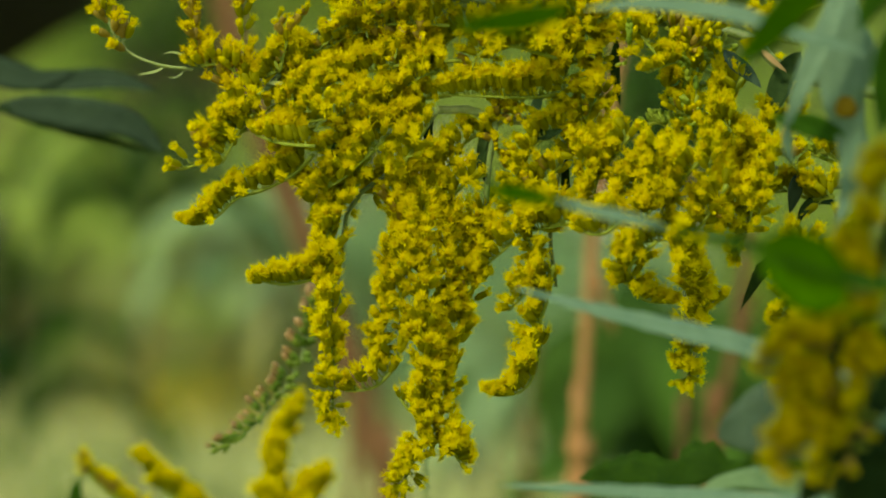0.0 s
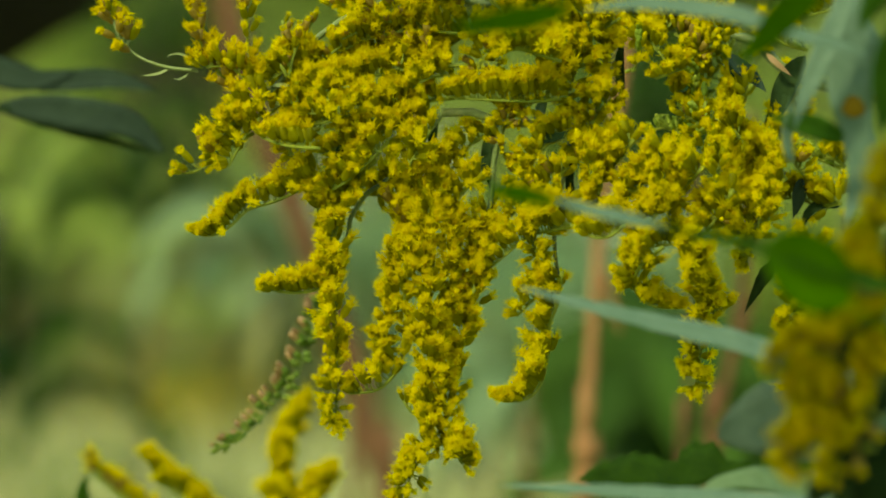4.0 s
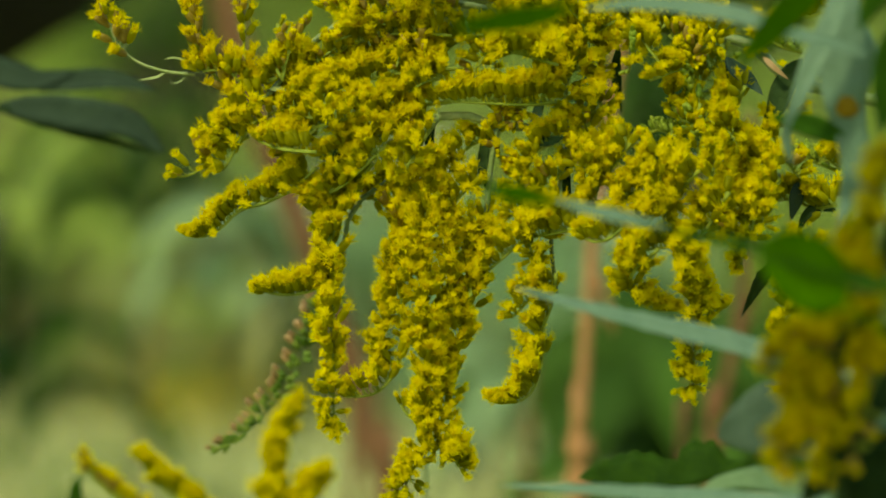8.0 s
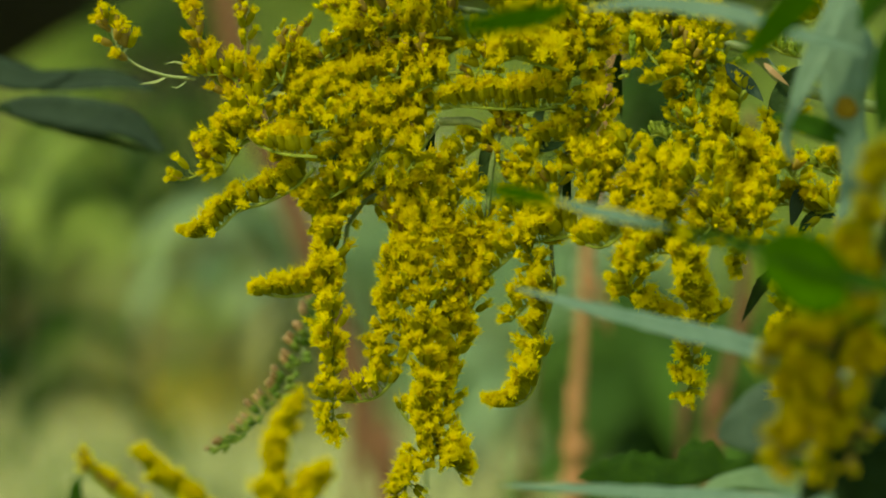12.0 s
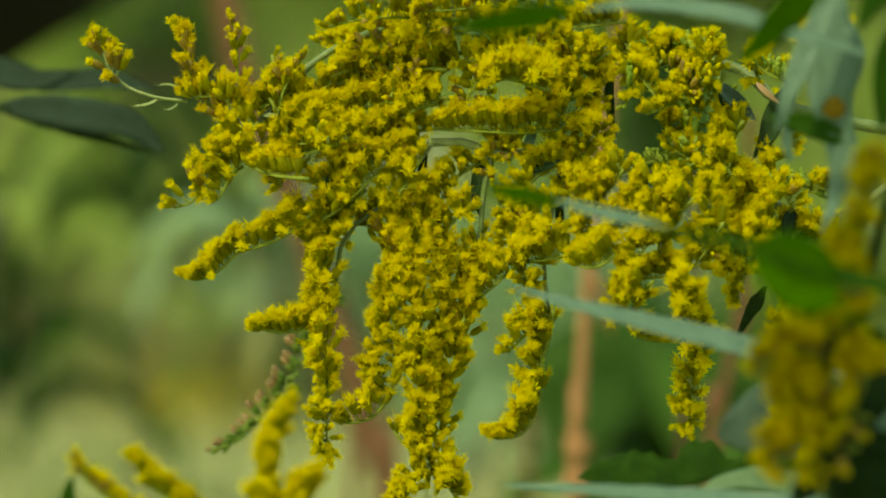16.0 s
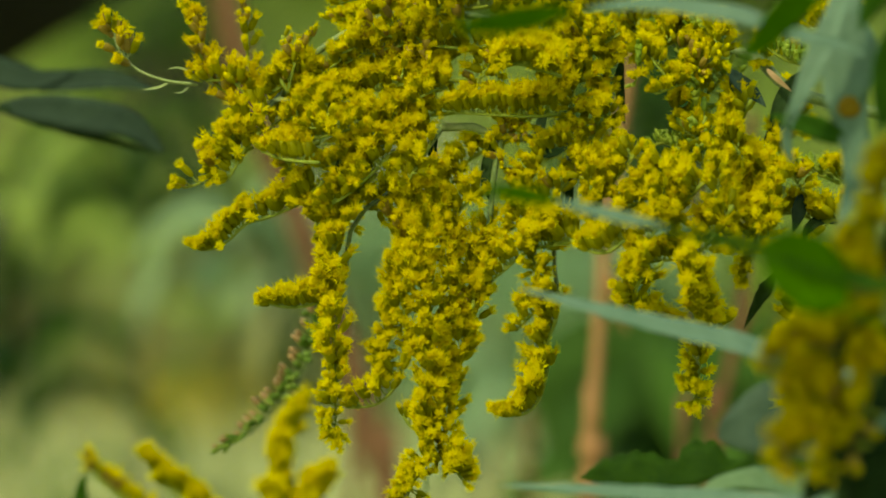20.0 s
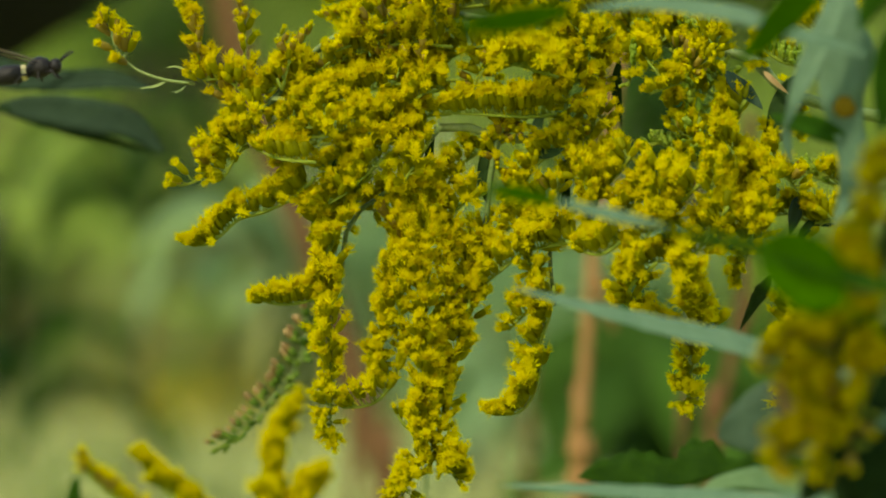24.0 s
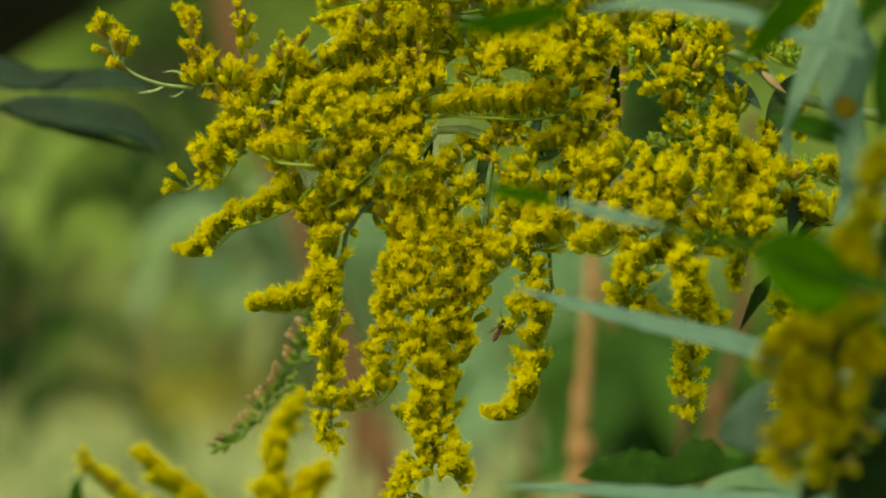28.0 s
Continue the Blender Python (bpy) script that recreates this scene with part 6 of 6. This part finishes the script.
    # the free ends swing further than the panicle that carries them, those that hang out at its outer side the furthest
    outer = [(0, -0.62, -0.86), (0.5, 1.12, -0.12), (1, -0.70, -0.89), (1.4, -5.89, -3.84), (1.5, -3.58, 0.00), (2, 1.28, 0.77), (2.5, 1.28, 1.54), (4.5, 1.62, 2.01), (5, 0.30, 0.58), (5.5, -4.84, -4.61), (6, -0.89, 0.49), (6.5, -0.63, 0.72), (7, 0.37, 1.39), (7.5, -0.30, 0.72), (8, -0.14, 1.21), (8.1, -3.84, 2.05), (8.2, -3.58, 0.00), (8.5, -2.05, 1.54), (9, -3.31, 1.77), (9.5, 2.28, 0.88), (10, -1.61, -0.64), (10.5, -4.29, -0.94), (11, 0.00, 0.00), (11.5, -1.14, -0.43), (12, -0.67, -0.00), (12.5, -1.36, -0.44), (14.5, -8.83, -3.01), (15, -3.19, -0.38), (15.5, 0.13, 0.82), (16, 1.41, 6.12), (16.5, -1.52, 0.16), (17, -0.64, 0.81), (17.5, -0.81, 0.88), (18, 1.74, 1.30), (18.5, 0.19, 0.47), (19, 1.39, 2.96), (19.5, 0.72, 2.64), (20, 1.10, 2.09), (20.5, 0.57, 1.10), (22.5, -1.82, -1.15), (23, 0.12, -0.05), (23.5, -1.72, -3.20), (24, -0.27, 1.10), (24.5, -0.97, -0.42), (25, -0.55, 0.60), (25.5, 0.47, 2.79), (26, 1.00, 3.56), (26.5, 0.52, 2.43), (27, 0.92, 2.64), (27.5, -0.09, 2.27), (28, -0.93, 3.01)]
    inner = [(0, -0.66, 0.37), (0.5, 0.27, 0.73), (1, -0.62, 0.42), (1.4, -3.68, -2.40), (1.5, -2.24, 0.00), (2, 0.80, 0.48), (2.5, 0.80, 0.96), (4.5, 0.80, 1.33), (5, 0.22, 0.71), (5.5, -2.65, -1.22), (6, -0.56, 0.31), (6.5, -0.40, 0.45), (7, 0.23, 0.87), (7.5, -0.19, 0.45), (8, -0.09, 0.76), (8.1, -2.40, 1.28), (8.2, -2.24, 0.00), (8.5, -1.28, 0.96), (9, -1.52, 1.21), (9.5, 1.06, 0.51), (10, -0.76, -0.23), (10.5, -2.03, -0.60), (11, 0.00, 0.00), (11.5, -0.51, -0.12), (12, -0.46, 0.18), (12.5, -0.56, -0.07), (14.5, -4.66, -1.14), (15, -1.85, -0.23), (15.5, -0.03, 0.23), (16, 1.23, 3.53), (16.5, -0.95, 0.10), (17, -0.40, 0.51), (17.5, -0.51, 0.55), (18, 1.09, 0.81), (18.5, 0.12, 0.30), (19, 0.87, 1.85), (19.5, 0.45, 1.65), (20, 0.69, 1.30), (20.5, 0.35, 0.69), (22.5, -1.13, -0.72), (23, 0.08, -0.03), (23.5, -1.08, -2.00), (24, -0.17, 0.69), (24.5, -0.61, -0.26), (25, -0.34, 0.37), (25.5, -0.22, 0.54), (26, 0.49, 1.04), (26.5, 0.50, 1.36), (27, 0.66, 1.27), (27.5, 0.21, 1.19), (28, -0.01, 1.53)]
    for branch in racemes:
        tip = branch.matrix_basis.translation + rod.location + branch_middle[branch.name]
        near = [(1 / ((tip.x - x) ** 2 + (tip.z - z) ** 2 + 1e-5) ** 1.5, out, inn) for x, z, out, inn in SWING]
        total = sum(w for w, _, _ in near)
        out, inn = sum(w * a for w, a, _ in near) / total, sum(w * b for w, _, b in near) / total
        if out + inn > 0.15:
            sway(branch, [(t, a * out + c * inn, b * out + d * inn, 0) for (t, a, b), (_, c, d) in zip(outer, inner)], (0, 0, 0))
    sway(low_rod, [(0, 0.00, 0.43, 0), (0.5, 0.89, 0.00, 0), (1, 0.66, 0.00, 0), (1.5, 0.23, 0.00, 0), (2, 0.44, 0.00, 0), (2.5, -0.66, 0.43, 0), (4.5, 2.20, -0.23, 0), (5, 1.97, -0.23, 0), (5.5, 2.63, -0.44, 0), (6, -0.21, 0.00, 0), (6.5, -0.43, 0.00, 0), (7, 0.44, -0.23, 0), (7.5, 0.44, -0.23, 0), (8, 0.00, 0.00, 0), (8.5, 0.00, 1.09, 0), (9, -1.32, 1.30, 0), (9.5, 0.66, 0.00, 0), (10, 0.66, -0.23, 0), (10.5, 0.23, -0.23, 0), (11, 0.00, 0.00, 0), (11.5, -0.66, 0.21, 0), (12, 0.00, 0.00, 0), (12.5, 0.00, 0.00, 0), (14.5, 0.89, -0.23, 0), (15, 0.66, -0.23, 0), (15.5, 1.54, -0.23, 0), (16, -1.96, 0.43, 0), (16.5, -0.66, 0.00, 0), (17, 0.89, -0.23, 0), (17.5, 0.89, 0.00, 0), (18, 3.29, -0.66, 0), (18.5, 2.42, -0.66, 0), (19, 0.00, 0.21, 0), (19.5, 1.76, -0.44, 0), (20, 1.32, -0.23, 0), (20.5, 1.76, -0.23, 0), (22.5, 1.10, -0.23, 0), (23, -0.66, 0.21, 0), (23.5, 0.23, 0.21, 0), (24, -0.43, 0.00, 0), (24.5, 0.23, 0.00, 0), (25, -0.66, 0.21, 0), (25.5, 0.44, 0.00, 0), (26, -1.09, 0.43, 0), (26.5, -1.09, 0.21, 0), (27, -0.87, 0.43, 0), (27.5, 0.00, 0.00, 0), (28, 0.00, 0.21, 0)], (0, 0, 0))
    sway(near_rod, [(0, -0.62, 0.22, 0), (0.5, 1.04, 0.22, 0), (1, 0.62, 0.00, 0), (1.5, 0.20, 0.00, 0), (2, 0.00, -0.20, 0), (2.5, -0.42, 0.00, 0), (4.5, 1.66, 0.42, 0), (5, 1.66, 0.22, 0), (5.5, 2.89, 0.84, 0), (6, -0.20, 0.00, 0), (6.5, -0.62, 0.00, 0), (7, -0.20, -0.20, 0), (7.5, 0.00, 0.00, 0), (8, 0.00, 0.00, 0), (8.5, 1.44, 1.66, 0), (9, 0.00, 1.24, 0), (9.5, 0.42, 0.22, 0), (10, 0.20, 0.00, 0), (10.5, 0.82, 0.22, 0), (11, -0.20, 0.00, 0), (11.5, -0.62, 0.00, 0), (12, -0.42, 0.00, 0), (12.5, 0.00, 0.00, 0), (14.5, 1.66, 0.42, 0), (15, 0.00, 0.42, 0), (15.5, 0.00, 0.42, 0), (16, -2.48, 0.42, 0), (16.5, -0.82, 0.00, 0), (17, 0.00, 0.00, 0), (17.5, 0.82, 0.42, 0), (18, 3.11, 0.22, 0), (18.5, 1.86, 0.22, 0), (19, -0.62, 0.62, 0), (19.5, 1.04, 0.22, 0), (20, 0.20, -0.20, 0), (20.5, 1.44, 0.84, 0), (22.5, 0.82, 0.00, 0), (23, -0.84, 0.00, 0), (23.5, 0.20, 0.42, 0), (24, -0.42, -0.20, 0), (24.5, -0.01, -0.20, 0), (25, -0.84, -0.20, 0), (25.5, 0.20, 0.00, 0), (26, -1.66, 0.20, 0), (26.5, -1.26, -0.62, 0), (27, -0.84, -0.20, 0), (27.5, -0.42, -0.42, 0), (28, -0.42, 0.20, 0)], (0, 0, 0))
    droop = [(0, -0.3, 0, 0), (0.5, 1.4, 0, 0), (1, 0.9, 0, 0), (1.5, 0.3, 0, 0), (2, 0.1, 0, 0), (2.5, -0.4, 0, 0), (4.5, 2.00, 0.00, 0), (5, 2.00, 0.00, 0), (5.5, 3.77, -0.22, 0), (6, -0.45, 0.00, 0), (6.5, -0.88, 0.00, 0), (7, -0.22, 0.00, 0), (7.5, 0.00, 0.00, 0), (8, 0.00, 0.00, 0), (8.5, 1.33, 0.45, 0), (9, 0.22, 0.88, 0), (9.5, 0.45, -0.22, 0), (10, 0.45, 0.00, 0), (10.5, 1.78, 0.00, 0), (11, -0.22, 0.00, 0), (11.5, -1.10, 0.22, 0), (12, -0.22, 0.22, 0), (12.5, 0.00, 0.00, 0), (14.5, 2.45, 0.45, 0), (15, 0.00, 0.00, 0), (15.5, 1.33, 0.45, 0), (16, -3.33, 0.22, 0), (16.5, -1.55, 0.22, 0), (17, 0.00, 0.00, 0), (17.5, 0.88, 0.00, 0), (18, 4.44, -0.45, 0), (18.5, 2.45, -0.22, 0), (19, -1.33, 0.22, 0), (19.5, 1.55, 0.00, 0), (20, 0.45, 0.00, 0), (20.5, 2.00, 0.00, 0), (22.5, 1.33, 0.22, 0), (23, -0.67, 0.22, 0), (23.5, 0.45, 0.00, 0), (24, -0.67, 0.00, 0), (24.5, 0.00, 0.00, 0), (25, -0.88, 0.22, 0), (25.5, 0.22, 0.00, 0), (26, -2.22, 0.00, 0), (26.5, -1.33, 0.22, 0), (27, -0.88, 0.00, 0), (27.5, -0.45, 0.00, 0), (28, -0.45, 0.00, 0)]
    for blade, much in ((broad_leaf, 1.0), (narrow_leaf, 0.9), (round_leaf, 0.6)):
        sway(blade, [(t, a * much, b * much, 0) for t, a, b, _ in droop], (0, 0, 0))
    sway(grey_blade, [(0, -0.28, -0.06, 0), (0.5, 0.84, -0.18, 0), (1, 0.70, -0.15, 0), (1.5, -1.12, -0.24, 0), (2, 0.00, 0.00, 0), (2.5, -0.28, -0.06, 0), (4.5, 1.12, -0.24, 0), (5, 0.84, -0.18, 0), (5.5, 1.96, -0.42, 0), (6, -0.56, -0.12, 0), (8, -0.56, -0.12, 0), (9, -1.68, -0.36, 0), (9.5, 0.84, -0.18, 0), (10, -0.56, -0.12, 0), (12, -0.70, -0.15, 0), (14.5, 0.28, -0.06, 0), (15, 0.00, 0.00, 0), (16, -1.96, -0.42, 0), (16.5, -1.12, -0.24, 0), (17, -0.28, -0.06, 0), (18, 1.40, -0.30, 0), (19, -1.12, -0.24, 0), (20, 0.42, -0.09, 0), (20.5, 0.56, -0.12, 0), (22.5, 0.28, -0.06, 0), (23, -0.84, -0.18, 0), (24, -0.56, -0.12, 0), (25, -1.40, -0.30, 0), (26, -1.68, -0.36, 0), (27, -0.84, -0.18, 0), (28, -0.56, -0.12, 0)], (0.2, 1.3, -0.2))
    sway(upper_blade, [(t, dx * 0.6, dz * 0.6, a) for t, dx, dz, a in [(0, -0.28, -0.06, 0), (0.5, 0.84, -0.18, 0), (1, 0.70, -0.15, 0), (1.5, -1.12, -0.24, 0), (2, 0.00, 0.00, 0), (2.5, -0.28, -0.06, 0), (4.5, 1.12, -0.24, 0), (5, 0.84, -0.18, 0), (5.5, 1.96, -0.42, 0), (6, -0.56, -0.12, 0), (8, -0.56, -0.12, 0), (9, -1.68, -0.36, 0), (9.5, 0.84, -0.18, 0), (10, -0.56, -0.12, 0), (12, -0.70, -0.15, 0), (14.5, 0.28, -0.06, 0), (15, 0.00, 0.00, 0), (16, -1.96, -0.42, 0), (16.5, -1.12, -0.24, 0), (17, -0.28, -0.06, 0), (18, 1.40, -0.30, 0), (19, -1.12, -0.24, 0), (20, 0.42, -0.09, 0), (20.5, 0.56, -0.12, 0), (22.5, 0.28, -0.06, 0), (23, -0.84, -0.18, 0), (24, -0.56, -0.12, 0), (25, -1.40, -0.30, 0), (26, -1.68, -0.36, 0), (27, -0.84, -0.18, 0), (28, -0.56, -0.12, 0)]], (0.2, 1.26, -0.1))
    sway(lobed, [(0, 0.22, 0.22, 0), (0.5, 0.00, 0.22, 0), (1, 0.22, 0.22, 0), (1.5, 0.45, 0.22, 0), (2, 0.00, 0.00, 0), (2.5, -0.24, 0.22, 0), (4.5, 0.00, 0.46, 0), (5, 0.00, 0.22, 0), (5.5, 0.45, 0.91, 0), (6, -0.24, 0.00, 0), (6.5, -0.24, 0.00, 0), (7, -0.24, 0.00, 0), (7.5, -0.47, -0.22, 0), (8, 0.00, 0.00, 0), (8.5, 0.45, 2.07, 0), (9, 0.00, 1.38, 0), (9.5, -0.24, 0.46, 0), (10, -0.24, 0.00, 0), (10.5, -0.24, 0.22, 0), (11, -0.24, 0.00, 0), (11.5, -0.24, 0.00, 0), (12, -0.24, 0.00, 0), (12.5, -0.24, 0.00, 0), (14.5, 0.22, 0.46, 0), (15, -0.24, 0.22, 0), (15.5, -0.47, 0.22, 0), (16, -0.24, 0.00, 0), (16.5, -0.24, 0.00, 0), (17, -0.24, -0.22, 0), (17.5, -0.24, 0.22, 0), (18, 0.00, 0.22, 0), (18.5, -0.24, 0.00, 0), (19, -0.24, 0.69, 0), (19.5, -0.24, 0.46, 0), (20, 0.22, 0.00, 0), (20.5, 0.22, 1.14, 0), (22.5, 0.00, 0.00, 0), (23, 0.00, 0.00, 0), (23.5, 0.22, 0.69, 0), (24, -0.24, -0.22, 0), (24.5, 0.00, -0.22, 0), (25, 0.00, 0.00, 0), (25.5, -0.24, -0.22, 0), (26, -0.24, 0.46, 0), (26.5, 0.00, -0.47, 0), (27, 0.00, -0.22, 0), (27.5, -0.24, -0.47, 0), (28, -0.24, -0.47, 0)], (0, 0, 0))
    sway(bud_raceme, [(0, 0.00, -0.68, 0), (2, 0.34, -0.68, 0), (5, 1.36, -0.85, 0), (6, 0.34, -0.17, 0), (8, 0.00, 0.00, 0), (9, -6.80, -3.06, 0), (9.5, 2.38, 0.00, 0), (11, 0.34, 0.00, 0), (12, -0.34, 0.34, 0), (14.5, 1.70, -2.38, 0), (15, 0.68, -1.36, 0), (16, 0.00, 0.68, 0), (17, 1.36, -0.68, 0), (18, 2.04, -2.04, 0), (19, 1.36, -3.40, 0), (20, 2.04, -0.34, 0), (22.5, -3.40, 1.70, 0), (23, 2.72, -0.34, 0), (24, -0.34, -1.70, 0), (25, -0.68, 0.85, 0), (26, 3.40, 2.04, 0), (27, 0.68, -1.02, 0), (28, 0.34, -0.85, 0)], (0, 0, 0))
    sway(dry_stems[0], [(0, 0.00, 0, 0), (1, 0.84, 0, 0), (1.5, -2.52, 0, 0), (2, 0.84, 0, 0), (5, 2.52, 0, 0), (6, 0.42, 0, 0), (7, 1.26, 0, 0), (8, 0.00, 0, 0), (9, 4.62, 0, 0), (10, -1.68, 0, 0), (11, 0.00, 0, 0), (12, -1.68, 0, 0), (14.5, 1.26, 0, 0), (15, -0.42, 0, 0), (16, -0.84, 0, 0), (17, -2.10, 0, 0), (18, 2.94, 0, 0), (19, 2.10, 0, 0), (20, 4.62, 0, 0), (22.5, -1.26, 0, 0), (23, 2.10, 0, 0), (24, 0.42, 0, 0), (25, 3.57, 0, 0), (26, 2.94, 0, 0), (28, 0.42, 0, 0)], (0, 0, 0))
    # insects: seconds, place, heading
    fly(bee, [(0, (0.0336, 1.3940, 1.1664), (0, -60, 90)),
          (0.7, (0.0232, 1.4240, 1.2112), (0, -60, 90)),
          (1, (0.0066, 1.4180, 1.2662), (0, -60, 90)),
          (1.3, (0.0331, 1.3740, 1.3216), (0, -40, 60)),
          (1.6, (0.0757, 1.3140, 1.4013), (0, -20, 30)),
          (2.5, (0.1146, 1.4340, 1.4346), (0, 0, 60)),
          (4, (-0.0336, 1.6340, 1.5081), (0, 0, 120)),
          (5.4, (-0.1856, 1.5340, 1.2899), (0, 0, 40)),
          (5.8, (-0.1487, 1.4740, 1.2574), (0, -20, 20)),
          (6, (-0.1171, 1.4540, 1.2520), (0, -20, 20)),
          (6.25, (-0.1540, 1.4940, 1.2435), (0, -10, -10)),
          (7.2, (-0.1641, 1.4940, 1.2568), (0, -20, 20)),
          (7.5, (-0.1032, 1.4540, 1.2518), (0, -30, 30)),
          (7.8, (-0.1607, 1.4940, 1.2401), (0, -10, 0)),
          (8.7, (-0.1619, 1.4740, 1.2311), (0, -10, 10)),
          (9, (-0.1126, 1.4440, 1.2380), (0, -10, 20)),
          (9.3, (-0.1574, 1.4940, 1.2468), (0, 0, 0)),
          (14.2, (-0.1574, 1.4940, 1.3235), (0, 0, 10)),
          (14.5, (-0.1150, 1.4540, 1.3151), (0, -10, 10)),
          (14.8, (-0.1662, 1.5140, 1.3069), (0, 0, 0)),
          (18, (-0.2291, 1.7340, 1.4434), (0, 0, 40)),
          (21, (0.0029, 1.6340, 1.4898), (0, 0, 90)),
          (23.4, (0.1243, 1.1650, 1.2923), (0, -20, 150)),
          (23.8, (0.0853, 1.1650, 1.2676), (0, -40, 190)),
          (24, (0.0777, 1.1650, 1.2657), (0, -70, 200)),
          (24.3, (0.0855, 1.1650, 1.2741), (0, -50, 180)),
          (24.8, (0.1321, 1.1650, 1.2923), (0, -20, 130)),
          (28, (0.2266, 1.4340, 1.3706), (0, 0, 100))])
    fly(wasp, [(0, (-0.1790, 1.5565, 1.3300), (0, 0, 0)),
          (14, (-0.1790, 1.5565, 1.3300), (0, 0, 0)),
          (16.6, (-0.1575, 1.4340, 1.3146), (0, 0, 30)),
          (16.85, (-0.0644, 1.4280, 1.3018), (0, -10, 120)),
          (16.95, (-0.0487, 1.4260, 1.2936), (0, -15, 170)),
          (17.05, (-0.0487, 1.4260, 1.2936), (0, -15, 170)),
          (17.25, (-0.0764, 1.4140, 1.3065), (0, -20, 120)),
          (17.6, (-0.1735, 1.4340, 1.3386), (0, 0, 60)),
          (22, (-0.2055, 1.4340, 1.2265), (0, 0, 40)),
          (24.6, (-0.0448, 1.4140, 1.2197), (0, -40, 20)),
          (24.85, (0.0089, 1.4260, 1.2588), (0, -70, 5)),
          (24.95, (0.0174, 1.4280, 1.2683), (0, -80, 0)),
          (25.1, (0.0174, 1.4280, 1.2681), (0, -80, 0)),
          (25.3, (0.0057, 1.4140, 1.2812), (0, -60, -30)),
          (25.7, (-0.0129, 1.3740, 1.2220), (0, -30, -40)),
          (27.3, (-0.0132, 1.4040, 1.2124), (0, -40, 0)),
          (27.75, (0.0121, 1.4240, 1.2684), (0, -65, 0)),
          (27.9, (0.0161, 1.4280, 1.2775), (0, -60, 0)),
          (28, (0.0161, 1.4280, 1.2777), (0, -60, 0))])
    fly(big_wasp, [(0, (-0.1762, 1.5560, 1.3680), (0, 0, 0)),
          (22, (-0.1762, 1.5560, 1.3680), (0, 0, 0)),
          (23.6, (-0.2026, 1.4140, 1.3443), (0, -5, 0)),
          (24, (-0.1125, 1.3950, 1.3494), (0, -8, -4)),
          (24.3, (-0.1710, 1.4140, 1.3601), (0, -20, 40)),
          (24.7, (-0.2026, 1.4140, 1.3065), (0, -10, 40)),
          (25.05, (-0.1559, 1.4200, 1.2843), (0, 10, 20)),
          (25.13, (-0.0925, 1.4200, 1.2804), (0, 10, 20)),
          (25.2, (-0.0499, 1.4240, 1.2787), (0, 20, 10)),
          (25.35, (-0.0451, 1.4240, 1.2779), (0, 20, 0)),
          (25.48, (-0.1600, 1.4140, 1.2560), (0, 10, -40)),
          (26, (-0.1895, 1.4340, 1.2426), (0, 0, -60)),
          (28, (-0.2695, 1.4340, 1.2265), (0, 0, -60))])


motions()
